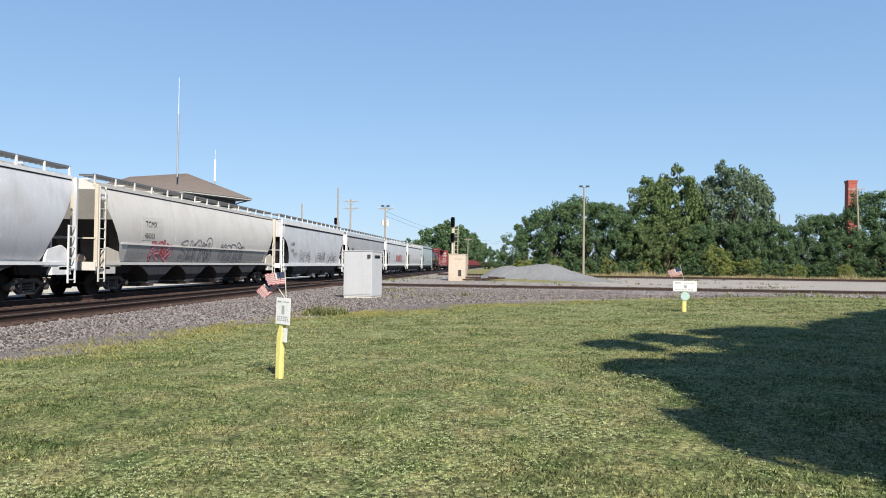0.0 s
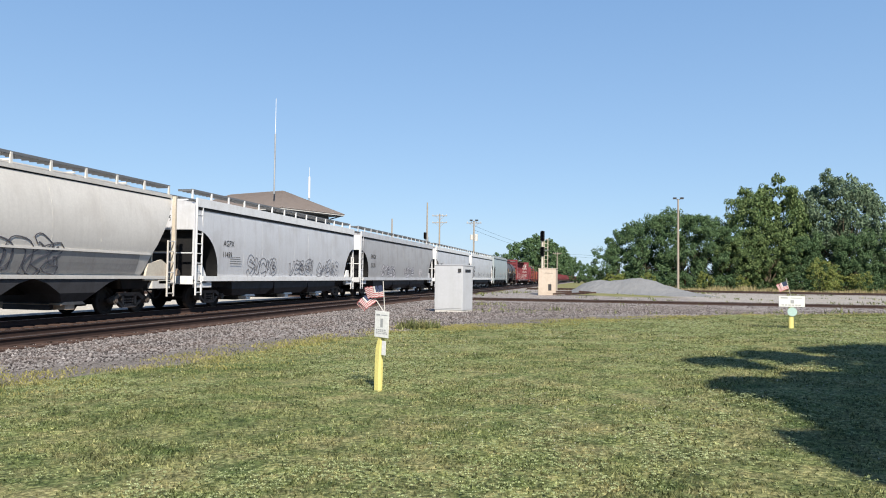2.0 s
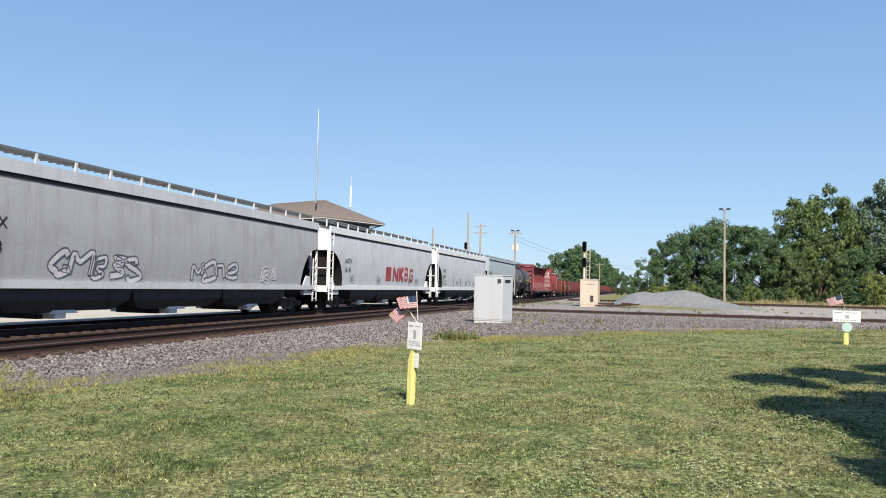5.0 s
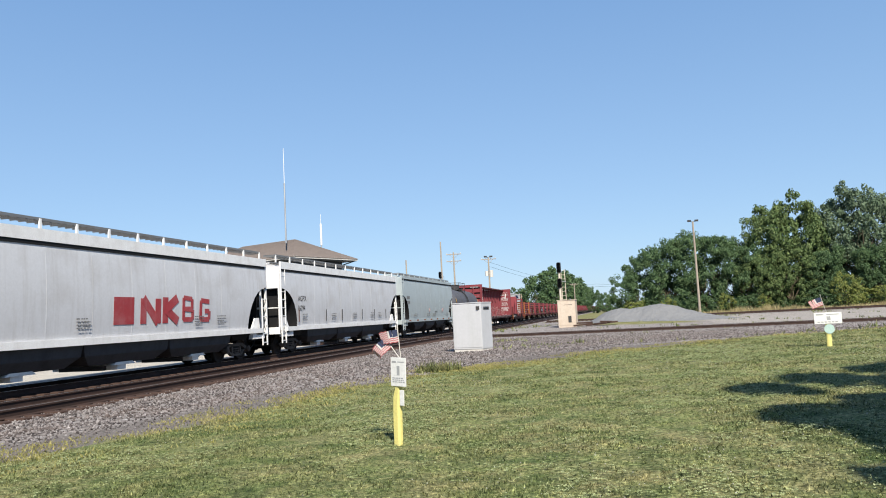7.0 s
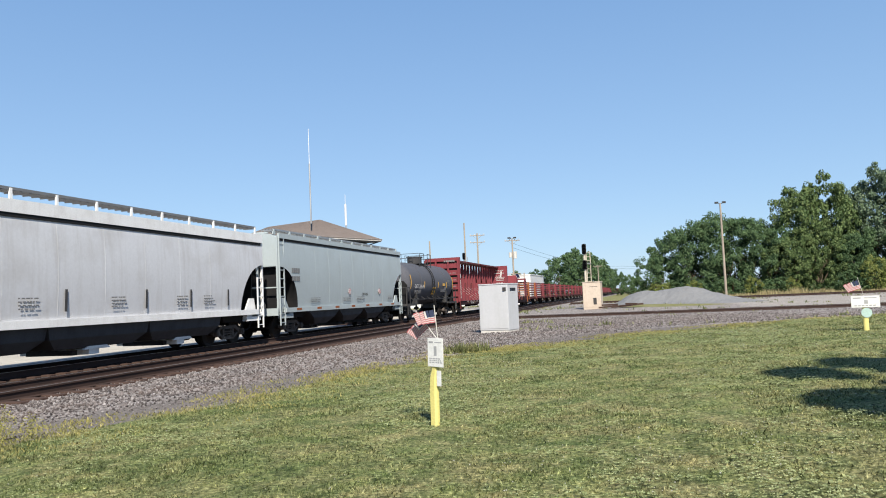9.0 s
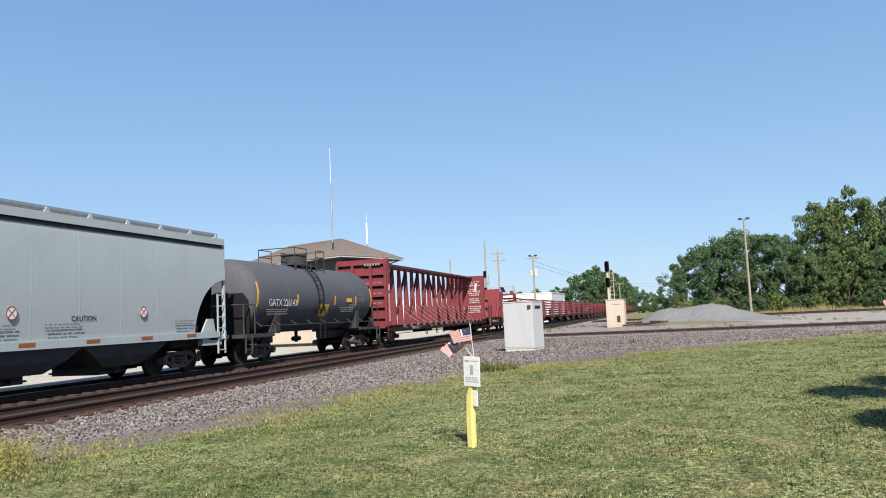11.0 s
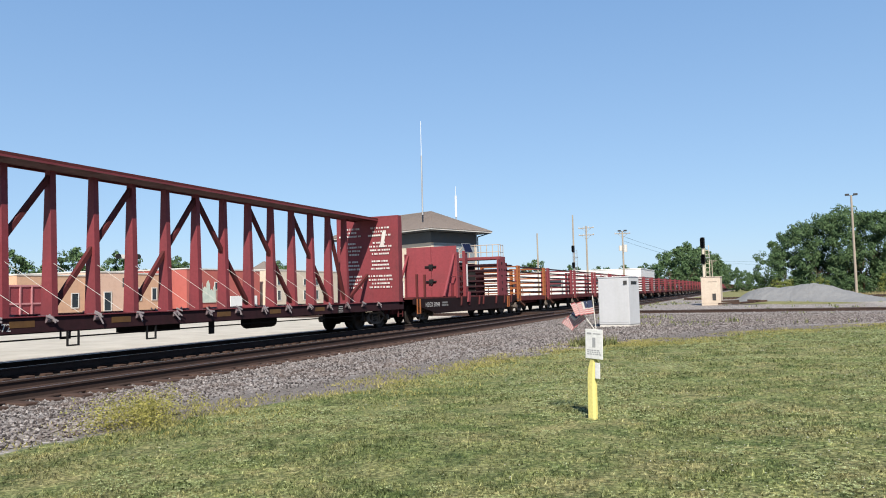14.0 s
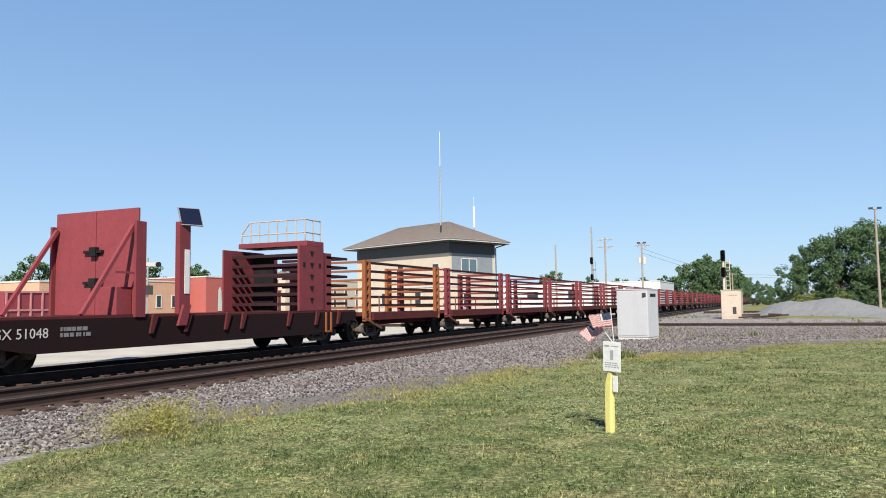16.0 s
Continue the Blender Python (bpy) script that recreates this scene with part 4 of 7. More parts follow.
def tank_car(g0, g1):
    L = g1 - g0
    h = L / 2 - 0.7
    car = thing("tank_car", "black weathered tank car with yellow reflectors and a top platform", "railway car", group="freight train cars")
    R, zc = 1.5, 2.62
    ht = h - 0.55
    rings = []
    for d, f in ((0.0, 0.02), (0.03, 0.45), (0.12, 0.72), (0.28, 0.9), (0.48, 0.985), (0.62, 1.0)):
        rings.append(ring_y(-ht + d, R * f, zc, 32))
    rings += [ring_y(y, R, zc, 32) for y in (-3.4, -1.2, 1.2, 3.4)]
    rings += [[(x, -y, z) for x, y, z in r] for r in rings[5::-1]]
    bm = B()
    loft(bm, rings)
    part("tank", bm, "tank", car, "black cylindrical tank", smooth=True)
    bm = B()
    for y in (-3.4, 0.0, 3.4):
        bm = B()
        for i in range(32):
            a0, a1 = 2 * math.pi * i / 32, 2 * math.pi * (i + 1) / 32
            rr = R + 0.004
            beam(bm, (rr * math.cos(a0), y, zc + rr * math.sin(a0)), (rr * math.cos(a1), y, zc + rr * math.sin(a1)), 0.03, 0.012, (0, 1, 0))
        part("weld_seam", bm, "tank", car)
    bm = B()
    rod(bm, (0, 0, zc + R - 0.1), (0, 0, zc + R + 0.5), 0.55, 24)
    rod(bm, (0, 0, zc + R + 0.5), (0, 0, zc + R + 0.56), 0.62, 24)
    rod(bm, (0, 1.0, zc + R - 0.1), (0, 1.0, zc + R + 0.25), 0.2, 12)
    rod(bm, (0, -0.95, zc + R - 0.1), (0, -0.95, zc + R + 0.3), 0.14, 12)
    part("dome", bm, "dark_grey", car, "round manway housing", smooth=True)
    bm = B()
    bx(bm, -0.75, 0.75, -1.5, 1.5, zc + R - 0.04, zc + R + 0.02)
    for s in (-1, 1):
        for y in (-1.45, 0, 1.45):
            rod(bm, (s * 0.85, y, zc + R - 0.3), (s * 0.85, y, zc + R + 0.08), 0.03)
    part("platform", bm, "dark_grey", car)
    zt = zc + R + 0.72
    for s in (-1, 1):
        for y0, y1 in ((-1.65, -0.5), (0.45, 1.35)):
            bm = B()
            for z in (zt, zt - 0.32):
                rod(bm, (s * 0.9, y0, z), (s * 0.9, y1, z), 0.022)
            for y in (y0, y1):
                rod(bm, (s * 0.9, y, zc + R - 0.25), (s * 0.9, y, zt), 0.022)
            part("guard_rail", bm, "dark_grey", car)
    for y in (-1.65, 1.35):
        bm = B()
        for z in (zt, zt - 0.32):
            rod(bm, (-0.9, y, z), (0.9, y, z), 0.022)
        part("guard_rail", bm, "dark_grey", car)
    # curved side ladder
    bm = B()
    pts = []
    for k in range(15):
        a = math.radians(78 - k * 7.5)
        pts.append(((R + 0.1) * math.cos(a), (R + 0.1) * math.sin(a) + zc))
    pts += [(R + 0.12, 2.2), (R + 0.12, 0.75)]
    for y in (-0.75, -0.25):
        for (xa, za), (xb, zb) in zip(pts, pts[1:]):
            beam(bm, (xa, y, za), (xb, y, zb), 0.05, 0.03, (0, 1, 0))
    for (xa, za) in pts[::2]:
        rod(bm, (xa, -0.75, za), (xa, -0.25, za), 0.018)
    for z in (1.0, 1.35, 1.7, 2.05):
        rod(bm, (R + 0.12, -0.75, z), (R + 0.12, -0.25, z), 0.018)
    part("ladder", bm, "black_steel", car)
    bm = B()
    for s in (-1, 1):
        bm = B()
        rod(bm, (s * 1.56, -h + 0.9, 1.42), (s * 1.56, h - 0.9, 1.42), 0.025)
        for k in range(9):
            y = -h + 1.0 + (2 * h - 2.0) * k / 8
            rod(bm, (s * 1.3, y, 1.6), (s * 1.56, y, 1.42), 0.02)
        part("handrail", bm, "dark_grey", car)
    bm = B()
    for s in (-1, 1):
        bm = B()
        bx(bm, -1.45, 1.45, *sorted((s * (h - 2.2), s * (h + 0.1))), 1.0, 1.14)
        bx(bm, -0.35, 0.35, *sorted((s * (h - 4.0), s * (h))), 0.7, 1.05)
        for sx in (-1, 1):
            slab(bm, [(sx * 0.5, s * (h - 2.5), 1.1), (sx * 1.35, s * (h - 2.5), 1.1), (sx * 1.38, s * (h - 2.5), 2.05), (sx * 1.0, s * (h - 2.5), 1.5)], (0, -s * 0.35, 0))
        part("stub_sill", bm, "dark_grey", car)
        bm = B()
        yy = s * (ht + 0.06)
        slab(bm, [(-1.34, yy, 1.14), (1.34, yy, 1.14), (1.34, yy, 2.42), (1.08, yy, 2.72), (-1.08, yy, 2.72), (-1.34, yy, 2.42)], (0, s * 0.03, 0))
        part("head_shield", bm, "black_steel", car, "black half-height plate before the tank's end", bevel=0.01)
    bm = B()
    for s in (-1, 1):
        bm = B()
        for sx in (-1.42, 1.42):
            for y in (h + 0.05, h - 0.75):
                rod(bm, (sx, s * y, 1.1), (sx, s * y, 2.25), 0.028)
            rod(bm, (sx, s * (h + 0.05), 2.25), (sx, s * (h - 0.75), 2.25), 0.028)
        rod(bm, (-1.42, s * (h + 0.05), 2.25), (1.42, s * (h + 0.05), 2.25), 0.028)
        part("end_rail", bm, "dark_grey", car)
    for s in (-1, 1):
        for sx in (-1, 1):
            ladder(car, sx * 1.5, s * (h + 0.05), s * (h - 0.4), 0.45, 1.15, "dark_grey")
    bm = B()
    rod(bm, (0, -0.3, 0.78), (0, 0.3, 0.78), 0.11, 12)
    rod(bm, (0, 0, 0.62), (0, 0, 1.2), 0.08, 10)
    part("outlet_valve", bm, "under", car)
    for k, y in enumerate((-5.9, -2.6, 1.2, 3.7, 5.75)):
        bm = B()
        a0, a1 = (-0.2, 0.1) if k in (1, 2, 3) else (-0.25, 0.4)
        m, rings = 6, []
        for i in range(m + 1):
            b0 = a0 + (a1 - a0) * i / m - 0.05
            c, d = math.cos(b0), math.sin(b0)
            rings.append([((R + q) * c, y + p, zc + (R + q) * d) for p, q in ((-0.055, 0.003), (0.055, 0.003), (0.055, 0.011), (-0.055, 0.011))])
        loft(bm, rings)
        part("reflector_strip", bm, "amber", car, "yellow reflector strip")
    bm = B()
    bx(bm, R + 0.005, R + 0.012, 2.5, 3.16, zc - 0.22, zc - 0.02)
    part("placard", bm, "amber", car, "yellow notice panel")
    bm = B()
    for i in range(5):
        b0, b1 = -0.62 + i * 0.08, -0.54 + i * 0.08
        rr = R + 0.008
        slab(bm, [(rr * math.cos(b0), -0.45 + (4 - i) * 0.05, zc + rr * math.sin(b0)), (rr * math.cos(b0), 0.55, zc + rr * math.sin(b0)), (rr * math.cos(b1), 0.6, zc + rr * math.sin(b1)), (rr * math.cos(b1), -0.5 + (4 - i) * 0.05, zc + rr * math.sin(b1))], (0.004, 0, 0))
    part("yellow_panel", bm, "amber", car, "slanted yellow reflective panel")
    rng = random.Random(8)
    writing("GATX 226143", 0.4, "stencil_white", car, side_m(R + 0.01, -5.1, zc - 0.42))
    for y, z, w in ((-5.3, zc - 0.58, 2.0), (1.7, zc - 0.5, 1.6), (4.0, zc + 0.2, 0.9), (4.0, zc + 0.0, 0.9), (2.8, zc - 0.35, 0.7)):
        bars(car, R + 0.002, y, z, 3, w, "ink_white", rng, 0.09, 0.035)
    for s in (-1, 1):
        truck(car, s * (h - 1.75))
        coupler(car, s * L / 2, s)
    add_car(car, (g0 + g1) / 2)


def centerbeam(g0, g1):
    L = g1 - g0
    h = L / 2 - 0.78
    car = thing("centerbeam_flat_car", "empty dark red centre-beam lumber flat car", "railway car", group="freight train cars")
    zd, zt = 1.08, 4.78
    for s in (-1, 1):
        bm = B()
        ya, yb = s * h, s * (h - 0.3)
        bx(bm, -1.497, 1.497, *sorted((ya, ya - s * 0.06)), zd - 0.1, zt + 0.1)
        bulk = part("bulkhead", bm, "red", car, "ribbed red end bulkhead")
        bm = B()
        bx(bm, -1.497, 1.497, *sorted((yb, yb - s * 0.03)), zd - 0.1, zt + 0.1)
        part("inner_sheet", bm, "red", bulk)
        for sx in (-1, 1):
            bm = B()
            bx(bm, *sorted((sx * 1.5, sx * 1.56)), *sorted((ya + s * 0.005, yb - s * 0.035)), zd - 0.1, zt + 0.1)
            part("edge_plate", bm, "red", bulk)
        bm = B()
        bx(bm, -1.56, 1.56, *sorted((ya + s * 0.006, yb - s * 0.036)), zt + 0.102, zt + 0.16)
        part("cap", bm, "red", bulk)
        for k in range(6):
            z = zd + 0.5 + k * 0.62
            bm = B()
            bx(bm, -1.5, 1.5, *sorted((ya + s * 0.14, ya)), z - 0.05, z + 0.05)
            part("rib", bm, "red", bulk)
        for x in (-1.5, -0.55, 0.55, 1.44):
            bm = B()
            bx(bm, x - 0.07, x + 0.07, *sorted((ya + s * 0.15, ya)), zd, zt)
            part("stiffener", bm, "red", bulk)
        for k in range(5):
            z = zd + 0.58 + k * 0.62
            for xa, xb in ((-1.4, -0.64), (-0.46, 0.46), (0.64, 1.34)):
                bm = B()
                bx(bm, xa, xb, *sorted((ya + s * 0.004, ya + s * 0.01)), z + 0.32, z + 0.46)
                part("slot", bm, "black_steel", bulk, "dark slot in the bulkhead")
    # deck and side sills
    bm = B()
    bx(bm, -1.5, 1.5, -h + 0.2, h - 0.2, zd - 0.06, zd)
    part("deck", bm, "sill_maroon", car, "sooty maroon deck")
    bm = B()
    bx(bm, -0.3, 0.3, -h - 0.1, h + 0.1, 0.7, zd - 0.062)
    part("centre_sill", bm, "under", car)
    for s in (-1, 1):
        bm = B()
        bx(bm, *sorted((s * 1.503, s * 1.56)), -h - 0.1, h + 0.1, zd - 0.3, zd + 0.03)
        part("side_sill", bm, "sill_maroon", car, "sooty maroon side sill")
        bm = B()
        bx(bm, *sorted((s * 1.5, s * 1.6)), -h - 0.1, h + 0.1, zd + 0.032, zd + 0.055)
        part("sill_flange", bm, "red", car, "worn red upper flange of the sill")
        for y in (-9.2, -6.5, -3.8, 0.05, 2.6, 5.3):
            bm = B()
            bx(bm, *sorted((s * 1.56, s * 1.566)), y - 0.3, y + 0.3, zd - 0.18, zd - 0.04)
            part("sill_reflector", bm, "ochre", car, "dull ochre reflector plate")
    n = 16
    bm = B()
    bx(bm, -0.58, 0.58, -h + 0.3, h - 0.3, zt + 0.0, zt + 0.07)
    part("top_chord", bm, "red_dark", car, "dark red top chord")
    for s in (-0.58, 0.54):
        bm = B()
        bx(bm, s, s + 0.04, -h + 0.3, h - 0.3, zt - 0.05, zt - 0.002)
        part("chord_flange", bm, "red", car)
    ys = [-9.75 + 1.3 * k for k in range(n)]
    knot = random.Random(19)
    for k, y in enumerate(ys):
        bm = B()
        loft(bm, [[(-0.2, y - 0.085, zd), (0.2, y - 0.085, zd), (0.2, y + 0.085, zd), (-0.2, y + 0.085, zd)], [(-0.09, y - 0.08, zt - 0.1), (0.09, y - 0.08, zt - 0.1), (0.09, y + 0.08, zt - 0.1), (-0.09, y + 0.08, zt - 0.1)]])
        part("post", bm, "red", car)
        for s in (-1, 1):
            bm = B()
            bx(bm, *sorted((s * 1.4, s * 1.55)), y - 0.13, y + 0.13, zd - 0.2, zd + 0.06)
            rod(bm, (s * 1.56, y - 0.09, zd - 0.03), (s * 1.56, y + 0.09, zd - 0.03), 0.08, 8)
            part("winch", bm, "winch", car, "worn dark strap winch")
            bm = B()
            for q in range(4):
                ya, za = y + knot.uniform(-0.16, 0.02), zd + knot.uniform(0.0, 0.12)
                yb, zb = y + knot.uniform(0.02, 0.18), zd + knot.uniform(-0.2, 0.04)
                beam(bm, (s * (1.63 + q * 0.008), ya, za), (s * (1.64 + q * 0.008), yb, zb), 0.04, 0.006, (1, 0, 0))
            part("strap_bundle", bm, "webbing", car, "loose pale tangled webbing")
    step = ys[1] - ys[0]
    for k in range(0, n - 1):
        if k % 2 == 0:
            up = 1 if k < n // 2 - 1 else -1
            a, b = (ys[k], ys[min(k + 2, n - 1)] if k < n - 2 else ys[k + 1])
            bm = B()
            za, zb = (zd + 0.1, zt - 0.2) if up > 0 else (zt - 0.2, zd + 0.1)
            beam(bm, (0, a, za), (0, b, zb), 0.12, 0.12, (1, 0, 0))
            part("diagonal", bm, "red_dark", car)
    for sy in (-1, 1):
        bm = B()
        beam(bm, (0, sy * (h - 0.34), zd + 1.25), (0, sy * 9.95, zd + 0.15), 0.13, 0.12, (1, 0, 0))
        part("diagonal", bm, "red_dark", car)
    for k in range(2, n - 2):
        bm = B()
        beam(bm, (0.2, ys[k] - 0.05, zd + 1.3), (1.45, ys[k] + 0.9, zd + 0.1), 0.018, 0.008)
        part("strap", bm, "trim", car, "thin pale tie-down cable")
    # white stencil panel
    rng = random.Random(9)
    x = 0.36
    bm = B()
    yb = h - 0.36
    for r in range(17):
        if r in (3, 8, 12):
            continue
        z = zt - 0.4 - r * 0.165
        w = rng.uniform(0.6, 1.2)
        xx = -w / 2 + 0.65
        while xx < 0.65 + w / 2:
            ww = rng.uniform(0.03, 0.1)
            bx(bm, xx, xx + ww, yb - 0.006, yb, z, z + 0.075)
            bx(bm, xx - 1.5, xx + ww - 1.5, yb - 0.006, yb, z, z + 0.075)
            xx += ww + rng.choice((0.02, 0.03, 0.07))
    tagged(part("stencil", bm, "stencil_white", car, "white stencilled loading notes"), kind="stuff")
    bm = B()
    for z0 in (2.35, 2.9, 3.5):
        for k in range(3):
            bx(bm, -1.1 + k * 0.35, -0.85 + k * 0.35, -h - 0.005, -h + 0.01, z0, z0 + 0.06)
            bx(bm, 0.1 + k * 0.4, 0.4 + k * 0.4, -h - 0.005, -h + 0.01, z0 + 0.05, z0 + 0.1)
    for k in range(6):
        bx(bm, 0.2 + k * 0.17, 0.32 + k * 0.17, -h - 0.165, -h - 0.155, zt - 0.22, zt - 0.08)
    tagged(part("stencil", bm, "ink_white", car, "small white stencils"), kind="stuff")
    bm = B()
    bx(bm, 1.561, 1.567, -h + 0.03, -h + 0.08, 1.35, 2.95)
    bx(bm, 1.561, 1.567, -h + 0.16, -h + 0.21, 1.35, 2.95)
    bx(bm, 1.561, 1.567, -h + 0.05, -h + 0.25, 3.1, 3.45)
    part("handhold", bm, "trim", car, "pale grab irons and a notice")
    bm = B()
    slab(bm, [(0.62, yb - 0.004, 3.55), (0.92, yb - 0.004, 3.55), (0.86, yb - 0.004, 3.68), (0.98, yb - 0.004, 4.22), (0.8, yb - 0.004, 4.22), (0.7, yb - 0.004, 3.72)], (0, -0.006, 0))
    part("emblem", bm, "stencil_white", car, "plain white slanted emblem")
    for y in (-5.35, -2.95):
        for sx in (-1.53, 1.53):
            bm = B()
            for q in (y, y + 0.3):
                bx(bm, sx - 0.02, sx + 0.02, q, q + 0.035, 0.42, zd - 0.3)
            bx(bm, sx - 0.02, sx + 0.02, y + 0.035, y + 0.3, 0.42, 0.455)
            part("stirrup_step", bm, "black_steel", car, "thin dark hanging step")
    bm = B()
    bx(bm, 1.565, 1.58, 6.55, 6.9, 0.78, 1.06)
    board = part("placard_board", bm, "black_steel", car, "small dark placard with white lines")
    bm = B()
    for r in range(4):
        bx(bm, 1.58, 1.584, 6.58, 6.72, 0.81 + r * 0.065, 0.83 + r * 0.065)
        bx(bm, 1.58, 1.584, 6.75, 6.87, 0.81 + r * 0.065, 0.83 + r * 0.065)
    part("print", bm, "stencil_white", board)
    writing("NOYX 38672", 0.24, "stencil_white", car, side_m(1.564, -h + 4.0, zd - 0.25))
    for s in (-1, 1):
        ladder(car, 1.5, s * (h + 0.08), s * (h - 0.35), 0.45, zd, "red_dark")
        ladder(car, -1.5, s * (h + 0.08), s * (h - 0.35), 0.45, zd, "red_dark")
    bm = B()
    bx(bm, -0.5, 0.5, -2.0, -0.6, 0.55, 0.9)
    rod(bm, (0.7, 2.2, 0.65), (0.7, 3.6, 0.65), 0.22, 12)
    bx(bm, 1.2, 1.25, h - 3.2, h - 3.0, 0.4, 0.78)
    bx(bm, 1.2, 1.25, -0.2, 0.0, 0.4, 0.78)
    rod(bm, (1.3, -h + 2, 0.62), (1.3, h - 2, 0.62), 0.02)
    part("brake_gear", bm, "under", car)
    for s in (-1, 1):
        truck(car, s * (h - 1.6))
        coupler(car, s * L / 2, s)
    add_car(car, (g0 + g1) / 2)


def ramp_car(g0, g1):
    """The first rail-train car: a door panel, a lamp post with a solar panel, a rack box with a railing."""
    L, c = g1 - g0, (g0 + g1) / 2
    car = thing("rail_rack_car", "red flat car with steel door panel and solar panel", "railway car", group="freight train cars")
    at = lambda y: y + 0.3 + travel(16) - c
    h = L / 2 - 0.6
    bm = B()
    bx(bm, -1.45, 1.45, -h, h, 1.18, 1.26)
    for s in (-1, 1):
        side = B()
        slab(side, [(s * 1.4, -h, 0.95), (s * 1.4, -h + 2.6, 0.46), (s * 1.4, h - 2.6, 0.46), (s * 1.4, h, 0.95), (s * 1.4, h, 1.2), (s * 1.4, -h, 1.2)], (s * 0.1, 0, 0))
        part("side_sill", side, "sill_dark", car, "maroon side sill, near black for its shade")
    bx(bm, -0.3, 0.3, -h, h, 0.5, 1.18)
    part("deck", bm, "red_dark", car, "dark red deck")
    for k in (-2.2, -1.0, 0.6, 1.3, 3.6, 5.2, 6.6):
        bm = B()
        slab(bm, [(1.5, k, 0.78), (1.5, k + 0.1, 0.78), (1.5, k + 0.3, 1.26), (1.5, k + 0.1, 1.26)], (0.06, 0, 0))
        part("stake_pocket", bm, "red_dark", car)
    # a wall across the deck with double doors and raking braces
    x = 1.3
    yw = -2.55
    for sx in (-1, 1):
        bm = B()
        bx(bm, *sorted((sx * 0.012, sx * 1.46)), yw, yw + 0.07, 1.26, 3.95)
        part("door_leaf", bm, "red_bright", car, "faded red steel door leaf", bevel=0.008)
        bm = B()
        beam(bm, (sx * 1.36, yw - 0.05, 3.5), (sx * 1.36, yw - 1.55, 1.28), 0.09, 0.1, (1, 0, 0))
        part("brace", bm, "red_bright", car)
        bm = B()
        bx(bm, *sorted((sx * 1.46, sx * 1.54)), yw - 0.12, yw + 0.2, 1.2, 3.6)
        part("wall_post", bm, "red", car)
    for z in (2.05, 2.85):
        bm = B()
        bx(bm, -0.35, 0.3, yw - 0.09, yw, z, z + 0.07)
        bx(bm, -0.1, 0.12, yw - 0.13, yw, z - 0.08, z + 0.15)
        part("latch", bm, "black_steel", car, "dark door latch")
    bm = B()
    bx(bm, 0.7, 1.3, yw - 0.5, yw - 0.02, 1.26, 1.95)
    part("tool_box", bm, "red_bright", car, bevel=0.01)
    bm = B()
    beam(bm, (1.45, yw - 0.7, 2.3), (1.45, yw + 0.1, 2.3), 0.05, 0.05)
    part("hand_bar", bm, "red_bright", car)
    # lamp post with solar panel
    bm = B()
    ys = at(18.45)
    bx(bm, x - 0.1, x + 0.06, ys - 0.18, ys + 0.22, 1.2, 3.75)
    slab(bm, [(1.52, ys - 0.45, 0.95), (1.52, ys - 0.15, 0.95), (1.52, ys + 0.02, 1.5), (1.52, ys - 0.25, 1.5)], (0.08, 0, 0))
    part("post", bm, "red", car)
    bm = B()
    bx(bm, x + 0.06, x + 0.075, ys + 0.0, ys + 0.18, 1.8, 3.0)
    part("reflector_panel", bm, "white", car, "white tall panel")
    sol = Matrix.Translation((x + 0.05, ys + 0.2, 3.9)) @ pose(0, 0, 0, 62, 0, 64)
    bm = B()
    bx(bm, -0.31, 0.31, -0.29, 0.29, 0, 0.04, sol)
    part("solar_frame", bm, "galv", car, "thin metal panel frame")
    bm = B()
    bx(bm, -0.285, 0.285, -0.265, 0.265, 0.041, 0.046, sol)
    part("solar_panel", bm, "solar", car, "dark solar panel")
    # rack box: a notched near panel, a solid far wall, a roof plate and shelves of bars across
    loc = lambda y: y + travel(16) - c
    ya, yn, yr, yb, yd = loc(23.55), loc(23.95), loc(24.4), loc(25.43), loc(26.05)
    panels = [(1.38, 1.46, yn, yb, 1.26, 3.48), (1.3, 1.38, yb + 0.004, yd, 1.26, 3.3), (-1.46, -1.4, ya, loc(25.8), 1.26, 3.4), (-1.2, -0.6, loc(27.1), loc(27.16), 1.26, 2.9),
              (-1.3, -1.24, loc(25.85), loc(26.4), 1.26, 3.2)]
    for p in panels:
        bm = B()
        bx(bm, *p)
        part("rack_panel", bm, "red", car, "red rack side panel", bevel=0.008)
    # added black plate stands in for the shade under the rack roof
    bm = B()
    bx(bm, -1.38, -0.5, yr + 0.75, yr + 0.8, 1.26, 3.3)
    part("shade_plate", bm, "black_steel", car, "black plate for the shaded inside of the rack")
    bm = B()
    bx(bm, -1.46, 1.46, yr, yb, 3.482, 3.66)
    part("rack_roof", bm, "red", car, "red rack roof plate", bevel=0.01)
    for yy in (-7.6, -6.7):
        bm = B()
        bx(bm, 1.38, 1.48, yy, yy + 0.09, 1.2, 2.35)
        part("stake", bm, "red_dark", car, "upright steel stake")
    for k in range(6):
        z = 1.5 + k * 0.33
        for yy in (yn + 0.1, yb - 0.2, yd + 0.9):
            bm = B()
            beam(bm, (-1.4, yy, z), (1.37, yy, z), 0.12, 0.1)
            part("rack_bar", bm, "sill_maroon", car)
        bm = B()
        beam(bm, (1.34, yb + 0.3, z), (1.34, yd + 1.1, z), 0.08, 0.09)
        part("rack_bar", bm, "sill_maroon", car)
    bm = B()
    for k in range(5):
        z = 1.5 + k * 0.4
        ym = (yn + yb) / 2
